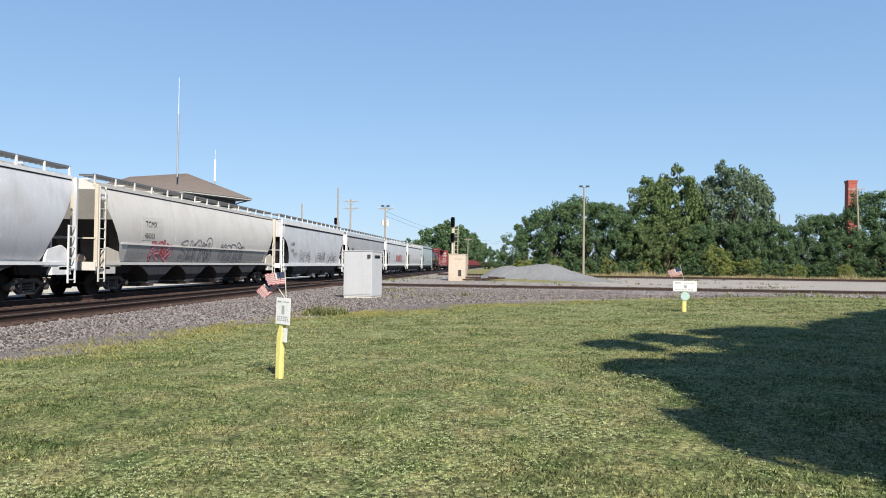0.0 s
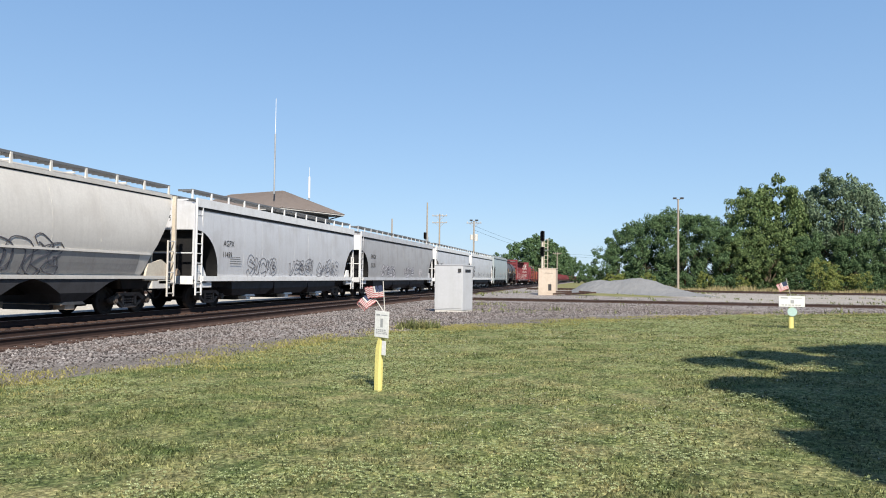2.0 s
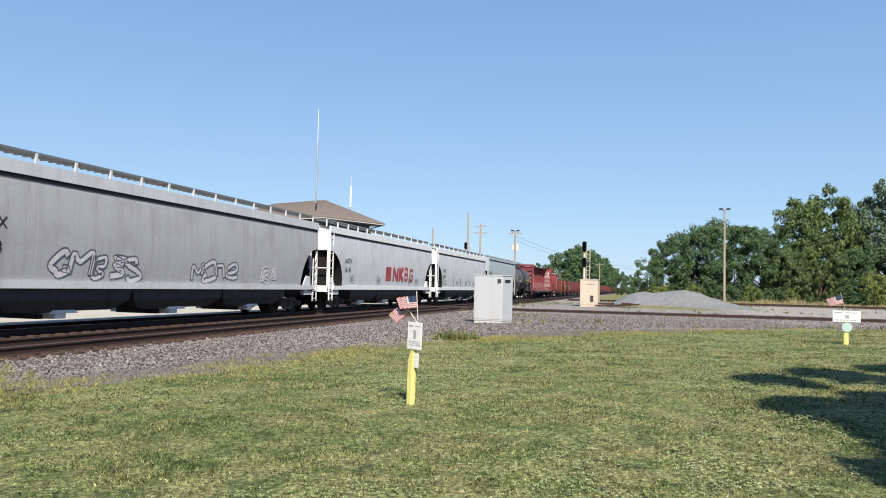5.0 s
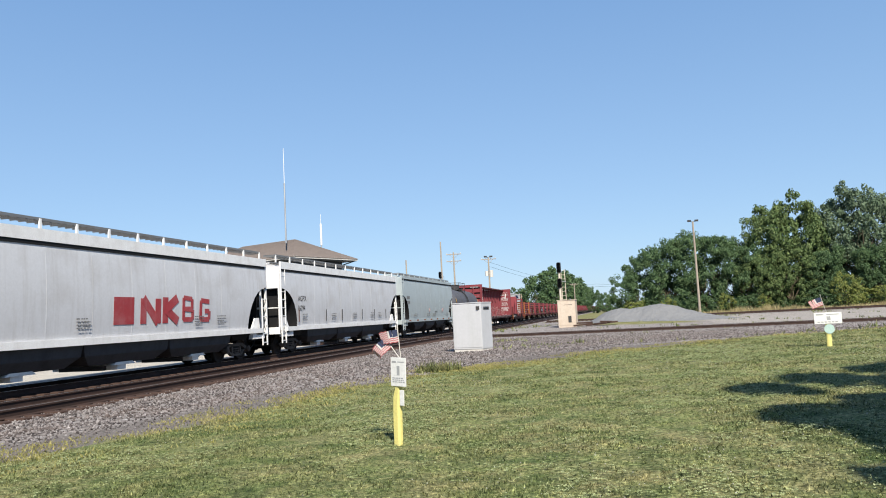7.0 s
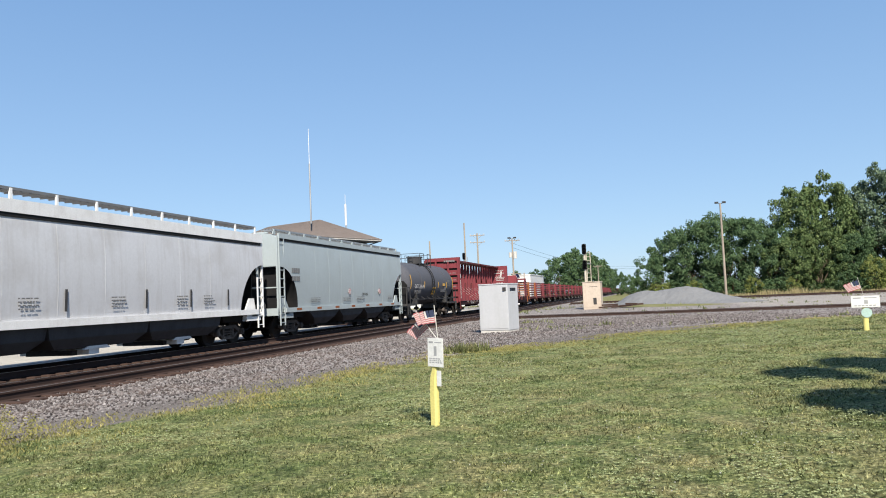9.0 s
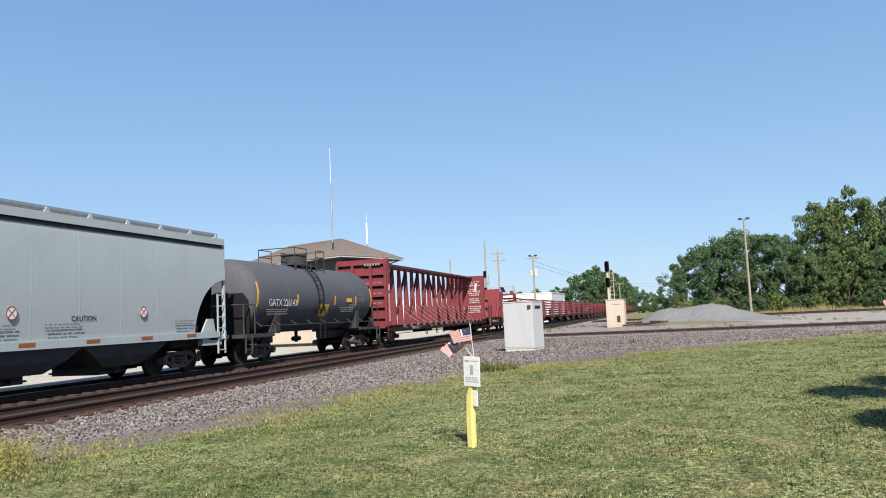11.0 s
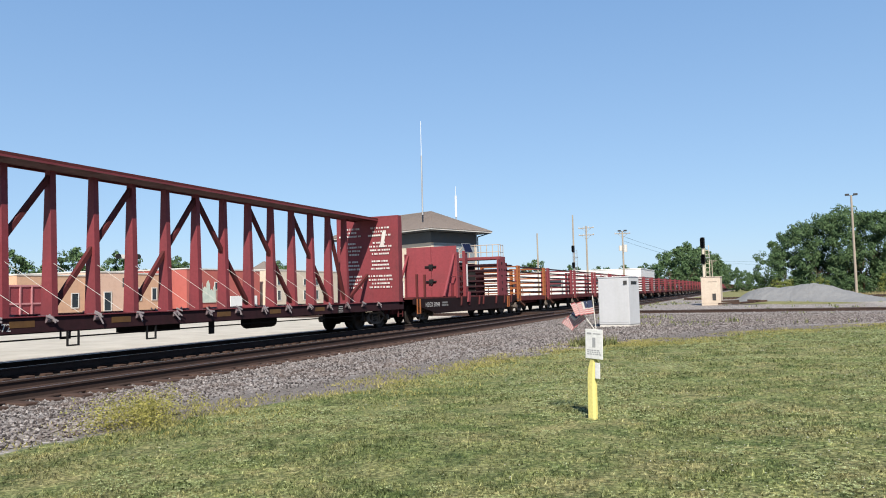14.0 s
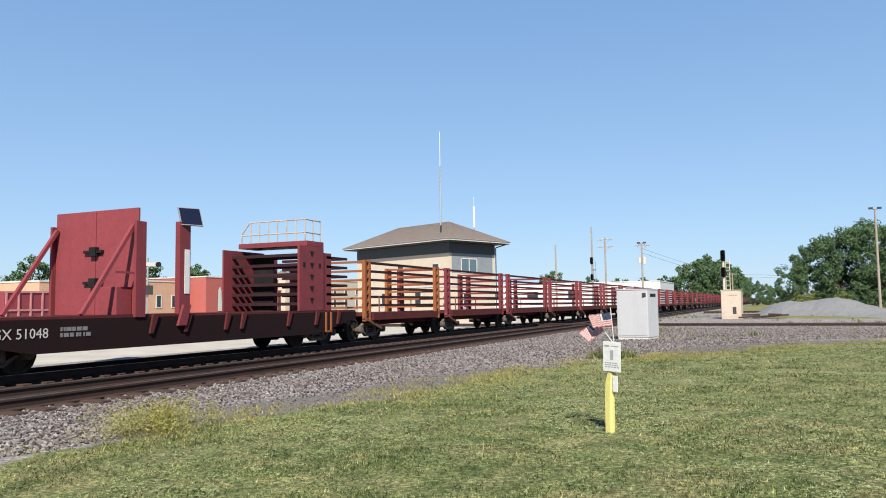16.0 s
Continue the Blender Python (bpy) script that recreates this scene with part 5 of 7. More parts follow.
        slab(bm, [(1.461, ym - 0.12, z + 0.2), (1.461, ym, z), (1.461, ym + 0.12, z + 0.2)], (0.012, 0, 0))
    for yy in (yn + 0.22, yb - 0.32):
        bx(bm, 1.461, 1.473, yy, yy + 0.12, 2.75, 2.9)
    part("slot", bm, "black_steel", car, "dark notches in the rack panel")
    bm = B()
    for k in range(8):
        xx = -1.35 + k * 2.7 / 7
        rod(bm, (xx, yr + 0.05, 3.64), (xx, yr + 0.05, 4.4 if k else 4.0), 0.024)
    for yy in (yb - 0.5, yb - 0.05):
        rod(bm, (1.35, yy, 3.64), (1.35, yy, 4.4), 0.024)
    for z in (3.95, 4.4):
        rod(bm, (-1.35 if z < 4 else -1.0, yr + 0.05, z), (1.35, yr + 0.05, z), 0.024)
        rod(bm, (1.35, yr + 0.05, z), (1.35, yb - 0.05, z), 0.024)
    rod(bm, (-1.35, yr + 0.05, 4.0), (-1.0, yr + 0.05, 4.4), 0.024)
    part("guard_rail", bm, "rust_beige", car, "thin pale safety railing")
    bm = B()
    for yy in (yd - 0.6, at(11.5)):
        bm = B()
        for q in (yy, yy + 0.32):
            bx(bm, 1.5, 1.55, q, q + 0.06, 0.5, 1.2)
        bx(bm, 1.5, 1.55, yy + 0.06, yy + 0.32, 0.5, 0.56)
        part("step_frame", bm, "orange", car, "orange step frame")
    writing("HZGX 51048", 0.31, "stencil_white", car, side_m(1.512, -6.78, 0.8))
    rng = random.Random(4)
    bars(car, 1.508, -4.75, 0.93, 2, 0.8, "ink_white", rng, 0.13, 0.09)
    for s in (-1, 1):
        truck(car, s * (h - 1.9))
        coupler(car, s * L / 2, s)
    add_car(car, c)


def rack_meshes(P):
    pieces = {}
    bm = B()
    bx(bm, -1.35, 1.35, -P / 2 + 0.5, P / 2 - 0.5, 1.0, 1.12)
    for s in (-1, 1):
        bx(bm, *sorted((s * 1.3, s * 1.42)), -P / 2 + 0.9, P / 2 - 0.9, 0.84, 1.12)
    bx(bm, -0.25, 0.25, -P / 2, P / 2, 0.6, 1.0)
    pieces["deck"] = mesh_of("deck", bm, "red_dark")
    bm = B()
    for sx in (-1, 1):
        for dy in (-0.22, 0.12):
            bx(bm, *sorted((sx * 1.22, sx * 1.36)), dy, dy + 0.12, 0.8, 3.2)
        for k in range(7):
            bx(bm, *sorted((sx * 1.24, sx * 1.34)), -0.12, 0.14, 1.2 + k * 0.32, 1.27 + k * 0.32)
    for k in range(6):
        bx(bm, -1.22, 1.22, -0.1, 0.1, 1.3 + k * 0.36, 1.38 + k * 0.36)
    pieces["stanchion"] = mesh_of("stanchion", bm, "red")
    pieces["stanchion_orange"] = pieces["stanchion"].copy()
    pieces["stanchion_orange"].materials[0] = M["orange"]
    bm = B()
    beam(bm, (1.15, -P / 2 + 0.5, 0), (1.15, P / 2 - 0.62, 0), 0.09, 0.1)
    pieces["rail_tier"] = mesh_of("rail_tier", bm, "sill_maroon")
    for sx, name in ((-1, "brake_staff_far"), (1, "brake_staff_near")):
        bm = B()
        rod(bm, (sx * 1.25, -0.35, 0.7), (sx * 1.25, -0.35, 2.0), 0.03)
        rod(bm, (sx * 1.25, 0.45, 0.55), (sx * 1.25, 0.45, 1.8), 0.03)
        beam(bm, (sx * 1.3, -0.9, 0.95), (sx * 1.3, 0.5, 0.5), 0.1, 0.1)
        pieces[name] = mesh_of("brake_staff", bm, "rust")
    return pieces


def rack_car(g0, P, pieces, first, turning):
    car = thing("rail_rack_car", "rusty red rack car with tiers of long rails between stanchions", "railway car", group="rail rack cars")
    part("deck", pieces["deck"], "", car)
    for k, y in enumerate((-P / 2 + 0.55, P / 2 - 0.75)):
        part("stanchion", pieces["stanchion_orange" if first else "stanchion"], "", car, m=pose(0, y, 0))
    for k in range(6):
        part("rail_tier", pieces["rail_tier"], "", car, m=pose(0, 0, 1.42 + k * 0.34))
    for name in ("brake_staff_far", "brake_staff_near"):
        part("brake_staff", pieces[name], "", car, m=pose(0, -P / 2 + 1.2, 0))
    truck(car, -P / 2 + 1.3, turning)
    add_car(car, g0 + P / 2)


GAPS = (28.75, 51.7, 72.35, 95.7, 116.3, 136.6, 155.1, 170.1, 195.9, 213.1)


def build_train():
    build_hoppers()
    tank_car(GAPS[6], GAPS[7])
    centerbeam(GAPS[7], GAPS[8])
    ramp_car(GAPS[8], GAPS[9])
    rack_car(GAPS[9], 7.9, rack_meshes(7.9), True, True)
    pieces = rack_meshes(9.1)
    for k in range(70):
        rack_car(GAPS[9] + 7.9 + k * 9.1, 9.1, pieces, False, k < 3)


build_train()



# ---- trackside cabinets, signs, signals ----


def cabinet():
    c = thing("signal_cabinet", "tall pale grey metal trackside equipment cabinet on gravel", "cabinet", pose(-6.56, 32.6, -0.04, 0, 0, -13))
    w, d, h = 1.24, 1.05, 1.86
    bm = B()
    bx(bm, -w / 2, w / 2, -d / 2, d / 2, 0.03, h - 0.04)
    part("body", bm, "cabinet", c, bevel=0.01)
    bm = B()
    bx(bm, -w / 2 - 0.02, w / 2 + 0.02, -d / 2 - 0.02, d / 2 + 0.02, h - 0.04, h)
    part("roof", bm, "cabinet", c, bevel=0.008)
    bm = B()
    bx(bm, -w / 2 + 0.02, w / 2 - 0.02, -d / 2 + 0.02, d / 2 - 0.02, -0.1, 0.06)
    part("plinth", bm, "trim", c, "concrete plinth")
    bm = B()
    bx(bm, -w / 2 + 0.03, w / 2 - 0.03, -d / 2 - 0.012, -d / 2, 0.1, h - 0.08)
    part("door", bm, "cabinet", c, bevel=0.004)
    bm = B()
    bx(bm, w / 2 - 0.2, w / 2 - 0.06, -d / 2 - 0.03, -d / 2 - 0.012, h - 0.3, h - 0.16)
    slab(bm, [(w / 2 - 0.2, -d / 2 - 0.03, h - 0.3), (w / 2 - 0.1, -d / 2 - 0.03, h - 0.3), (w / 2 - 0.08, -d / 2 - 0.03, h - 0.18)], (0, -0.02, 0))
    part("lock_plate", bm, "dark_grey", c, "dark lock plate")
    bm = B()
    for k in range(5):
        bx(bm, w / 2, w / 2 + 0.012, -d / 2 + 0.25, d / 2 - 0.25, h - 0.2 - k * 0.025, h - 0.185 - k * 0.025)
    part("vent", bm, "black_steel", c, "dark louvred vent")
    bm = B()
    for z in (0.35, 0.95, 1.5):
        rod(bm, (-w / 2, -d / 2 - 0.015, z), (-w / 2, -d / 2 - 0.015, z + 0.12), 0.015, 8)
    part("hinge", bm, "galv", c)


def beige_box():
    c = thing("relay_cabinet", "faded beige metal relay cabinet beside the tracks", "cabinet", pose(-4.62, 62.0, 0.12, 0, 0, -4))
    w, d, h = 1.36, 1.2, 2.0
    bm = B()
    bx(bm, -w / 2, w / 2, -d / 2, d / 2, -0.3, h - 0.05)
    part("body", bm, "beige", c, bevel=0.012)
    bm = B()
    bx(bm, -w / 2 - 0.04, w / 2 + 0.04, -d / 2 - 0.04, d / 2 + 0.04, h - 0.05, h)
    part("roof", bm, "beige", c, bevel=0.01)
    bm = B()
    bx(bm, -w / 2 + 0.04, w / 2 - 0.04, -d / 2 - 0.015, -d / 2, 0.05, h - 0.12)
    part("door", bm, "beige", c, bevel=0.005)
    bm = B()
    bx(bm, 0.1, 0.35, -d / 2 - 0.025, -d / 2 - 0.015, 0.25, 0.75)
    bx(bm, -0.15, 0.45, -d / 2 - 0.02, -d / 2 - 0.015, h - 0.4, h - 0.37)
    part("vent", bm, "dark_grey", c, "dark vent in the door")
    rng = random.Random(21)
    r = thing("tie_heap", "old dark ties and scrap lying by the cabinet", "scrap heap", pose(-4.3, 62.0, 0.06))
    for k in range(7):
        bm = B()
        bx(bm, -rng.uniform(0.4, 0.9), rng.uniform(0.4, 0.9), -0.09, 0.09, 0, 0.12)
        part("old_tie", bm, "tie", r, m=pose(rng.uniform(-1.4, 3.2), rng.uniform(-1.5, 0.6), 0.02 + 0.03 * k % 0.2, 0, rng.uniform(-4, 4), rng.uniform(-40, 40)))


def signal(name, x, y, z0, top, heads, mat, label):
    c = thing(name, label, "railway signal", pose(x, y, z0))
    bm = B()
    rod(bm, (0, 0, 0), (0, 0, top - 0.5), 0.09, 10)
    bx(bm, -0.25, 0.25, -0.25, 0.25, 0, 0.25)
    part("mast", bm, mat, c, smooth=True)
    bm = B()
    for sx in (0.14, 0.44):
        rod(bm, (sx, 0.1, 0.1), (sx, 0.1, top - 0.75), 0.03)
    k = 0.4
    while k < top - 0.8:
        rod(bm, (0.14, 0.1, k), (0.44, 0.1, k), 0.018)
        k += 0.34
    for k in (0.9, 2.2, top - 1.0):
        rod(bm, (0, 0.02, k), (0.14, 0.1, k), 0.025)
    part("ladder", bm, mat, c, "pale access ladder")
    for z, tall in heads:
        bm = B()
        n = 18
        w = 0.18
        pts = [(w * math.cos(math.pi * i / n), -0.16, z + tall + w * math.sin(math.pi * i / n)) for i in range(n + 1)]
        pts += [(-w * math.cos(math.pi * i / n), -0.16, z - w * math.sin(math.pi * i / n)) for i in range(n + 1)]
        slab(bm, pts, (0, 0.04, 0))
        bx(bm, -0.16, 0.16, -0.12, 0.12, z - 0.16, z + tall + 0.16)
        head = part("signal_head", bm, "black_steel", c, "black signal head with hooded lamps")
        for k in range(3):
            zz = z + tall * k / 2
            bm = B()
            rod(bm, (0, -0.17, zz), (0, -0.22, zz), 0.1, 12)
            for i in range(9):
                a0, a1 = math.pi * i / 9, math.pi * (i + 1) / 9
                slab(bm, [(0.13 * math.cos(a0), -0.16, zz + 0.13 * math.sin(a0)), (0.13 * math.cos(a1), -0.16, zz + 0.13 * math.sin(a1)), (0.12 * math.cos(a1), -0.42, zz + 0.13 * math.sin(a1)), (0.12 * math.cos(a0), -0.42, zz + 0.13 * math.sin(a0))], (0, 0, 0.006))
            part("hood", bm, "black_steel", head)
    bm = B()
    bx(bm, -0.1, 0.5, -0.1, 0.4, top - 1.75, top - 1.7)
    part("platform", bm, "galv", c)
    return c


FLAGS = []


def flag(x, y, z, tilt, turn, seed, label, size=1.0):
    """A small cloth flag on a stick: stripes and canton in four stiff strips that swing."""
    f = thing("small_flag", label, "flag", pose(x, y, z, 0, tilt, turn))
    bm = B()
    rod(bm, (0, 0, -0.12), (0, 0, 0.12 + 0.18 * size), 0.005, 6)
    part("stick", bm, "trim", f, "thin pale stick")
    n, w, hh = 4, 0.05 * size, 0.135 * size
    for k in range(n):
        bm = B()
        bx(bm, 0, w, -0.001, 0.001, 0, hh)
        strip = part("cloth", bm, "flag_white", f, "white flag cloth with red stripes", m=pose(k * w, 0, 0.12))
        bm = B()
        for r in range(7):
            z0 = r * 2 * hh / 13
            if k < 2 and z0 > hh * 0.45:
                continue
            bx(bm, 0, w, -0.0018, 0.0018, z0, z0 + hh / 13)
        part("stripe", bm, "flag_red", strip)
        if k < 2:
            bm = B()
            bx(bm, 0, w * (1 if k == 0 else 0.6), -0.0022, 0.0022, hh * 6 / 13, hh)
            part("canton", bm, "flag_blue", strip)
        FLAGS.append((strip, k, w, seed))
    return f


def warning_sign():
    x, y = -3.24, 10.81
    c = thing("marker_post", "yellow plastic cable marker post with a white notice plate", "marker post", pose(x, y, ground_z(x, y), 0, 2, -28))
    bm = B()
    pts = []
    for k in range(9):
        a = math.radians(-90 + k * 22.5)
        pts.append((0.052 * math.sin(a), -0.034 * math.cos(a)))
    flat = [(-0.05, 0.018), (-0.05, -0.012), (-0.03, -0.034), (0.03, -0.034), (0.05, -0.012), (0.05, 0.018)]
    loft(bm, [[(px + dx, py, z) for px, py in flat] for z, dx in ((-0.05, 0.0), (0.3, -0.008), (0.5, -0.004))] + [[(px * 0.45 + 0.03, py, 0.66) for px, py in flat]])
    part("post", bm, "yellow", c, "yellow slanted-top plastic post")
    bm = B()
    bx(bm, 0.055, 0.115, -0.03, -0.02, 0.42, 0.58)
    part("tag", bm, "white", c, "small white tag", bevel=0.002)
    bm = B()
    bx(bm, -0.055, 0.165, -0.045, -0.037, 0.62, 0.92)
    plate = part("plate", bm, "white", c, "white notice plate", bevel=0.002)
    bm = B()
    rng = random.Random(2)
    bx(bm, -0.035, 0.025, -0.0465, -0.045, 0.865, 0.885)
    bx(bm, 0.045, 0.14, -0.0465, -0.045, 0.87, 0.88)
    bx(bm, 0.035, 0.075, -0.0465, -0.045, 0.735, 0.835)
    for r in range(3):
        u = -0.03
        while u < 0.13:
            w = rng.uniform(0.012, 0.03)
            bx(bm, u, u + w, -0.0465, -0.045, 0.66 + r * 0.02, 0.672 + r * 0.02)
            u += w + 0.008
    part("print", bm, "print", plate, "dark plain lines of print")
    flag(x + 0.06, y, ground_z(x, y) + 0.96, 4, 196, 1, "small striped flag fluttering on the marker post")
    flag(x + 0.03, y + 0.02, ground_z(x, y) + 0.93, 36, 176, 2, "second small striped flag on the marker post")
    x, y = 3.82, 22.0
    z = ground_z(x, y)
    c = thing("marker_post", "yellow marker post with a wide white notice and teal sticker", "marker post", pose(x, y, z, 0, 0, -4))
    bm = B()
    loft(bm, [[(px * 1.1, py, 0) for px, py in pts], [(px * 1.1, py, 0.75) for px, py in pts]])
    part("post", bm, "yellow", c, "yellow plastic post", smooth=True)
    bm = B()
    bx(bm, -0.28, 0.3, -0.05, -0.04, 0.52, 0.78)
    plate = part("plate", bm, "white", c, "wide white notice plate", bevel=0.003)
    bm = B()
    bx(bm, -0.24, -0.08, -0.0525, -0.05, 0.72, 0.75)
    bx(bm, -0.02, 0.24, -0.0525, -0.05, 0.725, 0.745)
    bx(bm, -0.02, 0.06, -0.0525, -0.05, 0.6, 0.69)
    for k in range(6):
        bx(bm, -0.22 + k * 0.075, -0.165 + k * 0.075, -0.0525, -0.05, 0.55, 0.575)
    part("print", bm, "print", plate, "dark plain lines of print")
    bm = B()
    rod(bm, (0.02, -0.05, 0.4), (0.02, -0.042, 0.4), 0.11, 20)
    part("sticker", bm, "teal", c, "round faded teal sticker")
    flag(x - 0.02, y, z + 0.84, 14, 185, 3, "small striped flag on the wide marker post", 1.45)


cabinet()
beige_box()
signal("railway_signal", -5.3, 65.0, 0.1, 5.3, ((4.5, 0.5), (3.25, 0.42)), "cream_steel", "two-headed railway signal mast with ladder")
signal("railway_signal", -22.35, 95.0, -0.2, 7.4, ((6.5, 0.5), (4.5, 0.4)), "galv", "railway signal mast beyond the train")
warning_sign()

# ---- gravel heap ----


def gravel_pile():
    bm = B()
    rng = random.Random(7)
    nx, ny = 70, 36
    grid = []
    for j in range(ny + 1):
        row = []
        for i in range(nx + 1):
            x, y = -5 + 18 * i / nx, 72 + 12 * j / ny
            h = 1.75 * math.exp(-((x - 3.2) / 3.1) ** 2 - ((y - 78) / 2.6) ** 2) + 1.25 * math.exp(-((x + 1.2) / 2.2) ** 2 - ((y - 78) / 2.4) ** 2) + 0.4 * math.exp(-((x - 7.5) / 2.5) ** 2 - ((y - 77.5) / 2.2) ** 2)
            z = h - 0.32 + 0.09 * noise.noise(Vector((x * 1.2, y * 1.2, 0))) + rng.uniform(-0.03, 0.03)
            row.append(bm.verts.new((x, y, z)))
        grid.append(row)
    for j in range(ny):
        for i in range(nx):
            bm.faces.new((grid[j][i], grid[j][i + 1], grid[j + 1][i + 1], grid[j + 1][i]))
    me = mesh_of("gravel_pile", bm, "gravel")
    tagged(new("gravel_pile", me), "long low heap of grey crushed gravel", "gravel heap", kind="stuff")


gravel_pile()

# ---- buildings ----


def tower():
    """Two-storey signal tower with a wide hipped roof."""
    ang = 68
    c = thing("signal_tower", "two-storey cream railway tower with a brown hipped roof", "building", pose(-26.08, 59.2, -0.2, 0, 0, ang))
    # own axes: x along the short side away from the camera, y along the long side to the left
    W, D, ov, he = 7.7, 14.6, 1.0, 7.05
    x0, x1, y0, y1 = ov, W - ov, ov, D - ov
    t = 0.3
    def wall(a, b, z0, z1, mat, name="wall"):
        bm = B()
        bx(bm, a[0], b[0], a[1], b[1], z0, z1)
        return part(name, bm, mat, c)
    # lower cream walls, upper slate band, as four walls each with a window hole in the short side
    for z0, z1, mat, grow in ((0, 5.9, "cream", 0), (5.9, he - 0.25, "slate", 0.03)):
        wall((x0 - grow, y0 - grow), (x0 + t, y1 + grow), z0, z1, mat)
        wall((x1 - t, y0 - grow), (x1 + grow, y1 + grow), z0, z1, mat)
        wall((x0 + t, y1 - t), (x1 - t, y1 + grow), z0, z1, mat)
        if z0 == 0:
            wall((x0 + t, y0), (x1 - t, y0 + t), 0, 4.2, mat)
            wall((x0 + t, y0), (x0 + 1.4, y0 + t), 4.2, 5.5, "siding")
            wall((x0 + 3.4, y0), (x1 - t, y0 + t), 4.2, 5.5, "siding")
            wall((x0 + t, y0), (x1 - t, y0 + t), 5.5, 5.9, "siding")
        else:
            wall((x0 + t, y0 - grow), (x1 - t, y0 + t), z0, z1, mat)
    def window(side, a, b, z0, z1, mat="glass"):
        bm = B()
        f = 0.08
        if side == "short":
            fr = ((a, y0 - 0.04, z0), (b, y0 + 0.1, z0 + f)), ((a, y0 - 0.04, z1 - f), (b, y0 + 0.1, z1)), ((a, y0 - 0.04, z0), (a + f, y0 + 0.1, z1)), ((b - f, y0 - 0.04, z0), (b, y0 + 0.1, z1)), (((a + b) / 2 - f / 2, y0 - 0.035, z0), ((a + b) / 2 + f / 2, y0 + 0.09, z1))
        else:
            fr = ((x0 - 0.04, a, z0), (x0 + 0.1, b, z0 + f)), ((x0 - 0.04, a, z1 - f), (x0 + 0.1, b, z1)), ((x0 - 0.04, a, z0), (x0 + 0.1, a + f, z1)), ((x0 - 0.04, b - f, z0), (x0 + 0.1, b, z1))
        for lo, hi in fr:
            bx(bm, lo[0], hi[0], lo[1], hi[1], lo[2], hi[2])
        w = part("window", bm, "trim", c, "pale window frame")
        bm = B()
        if side == "short":
            bx(bm, a + f, b - f, y0 - 0.012, y0 + 0.02, z0 + f, z1 - f)
        else:
            bx(bm, x0 - 0.012, x0 + 0.02, a + f, b - f, z0 + f, z1 - f)
        part("pane", bm, mat, w, "dark glass pane")
    window("short", x0 + 1.4, x0 + 3.4, 4.2, 5.5, "glass_blue")
    window("short", x0 + 1.6, x0 + 2.5, 1.2, 2.5)
    for k in range(5):
        a = y0 + 1.2 + k * 2.3
        window("long", a, a + 0.9, 1.4, 2.7)
        if k % 2 == 0:
            window("long", a, a + 0.9, 3.9, 5.1)
    bm = B()
    bx(bm, x0 - 0.05, x1 + 0.05, y0 - 0.05, y1 + 0.05, 3.05, 3.2)
    part("belt_course", bm, "trim", c, "pale belt course")
    bm = B()
    zz = he - 0.22
    bx(bm, 0.05, W - 0.05, 0.05, D - 0.05, zz, zz + 0.06)
    part("soffit", bm, "slate", c, "dark soffit")
    bm = B()
    for a, b in (((0, 0), (W, 0.12)), ((0, D - 0.12), (W, D)), ((0, 0.12), (0.12, D - 0.12)), ((W - 0.12, 0.12), (W, D - 0.12))):
        bx(bm, a[0], b[0], a[1], b[1], zz + 0.06, zz + 0.24)
    part("gutter", bm, "trim", c, "pale gutter")
    bm = B()
    rise = 1.95
    e = zz + 0.22
    base = [bm.verts.new(p) for p in ((-0.03, -0.03, e), (W + 0.03, -0.03, e), (W + 0.03, D + 0.03, e), (-0.03, D + 0.03, e))]
    low = [bm.verts.new(p) for p in ((-0.03, -0.03, e - 0.06), (W + 0.03, -0.03, e - 0.06), (W + 0.03, D + 0.03, e - 0.06), (-0.03, D + 0.03, e - 0.06))]
    r0, r1 = bm.verts.new((W / 2, W / 2, e + rise)), bm.verts.new((W / 2, D - W / 2, e + rise))
    for f in ((base[0], base[1], r0), (base[1], base[2], r1, r0), (base[2], base[3], r1), (base[3], base[0], r0, r1)):
        bm.faces.new(f)
    bm.faces.new(low[::-1])
    for i in range(4):
        bm.faces.new((low[i], low[(i + 1) % 4], base[(i + 1) % 4], base[i]))
    roof = part("roof", bm, "shingle", c, "grey-brown shingle hipped roof")
    # courses of shingles as thin raised lines on the slopes
    bm = B()
    for k in range(1, 22):
        f = k / 22
        xl, yl, z = W / 2 * f, W / 2 * f, e + rise * f
        pts = [(xl, yl), (W - xl, yl), (W - xl, D - yl), (xl, D - yl)]
        for i in range(4):
            a, b = pts[i], pts[(i + 1) % 4]
            beam(bm, (*a, z + 0.006), (*b, z + 0.006), 0.05, 0.018)
    part("shingle_course", bm, "shingle", roof)
    bm = B()
    rod(bm, (x1 + 0.08, y0 - 0.08, 0), (x1 + 0.08, y0 - 0.08, he - 0.5), 0.05, 8)
    rod(bm, (x1 + 0.08, y0 - 0.08, he - 0.5), (W - 0.1, 0.1, he - 0.15), 0.05, 8)
    part("downpipe", bm, "slate", c)
    # masts: they rise from the roof's ridge
    m = thing("radio_mast", "slim grey radio mast on the tower roof", "antenna", pose(-27.49, 60.8, 8.5))
    bm = B()
    rod(bm, (0, 0, -0.4), (0, 0, 4.7), 0.07, 8)
    part("mast_tube", bm, "galv", m)
    bm = B()
    rod(bm, (0, 0, 4.7), (0, 0, 7.7), 0.028, 8, 0.02)
    part("whip", bm, "white", m, "thin white whip")
    m = thing("radio_mast", "short white radio aerial on the tower roof", "antenna", pose(-27.19, 67.8, 6.2))
    bm = B()
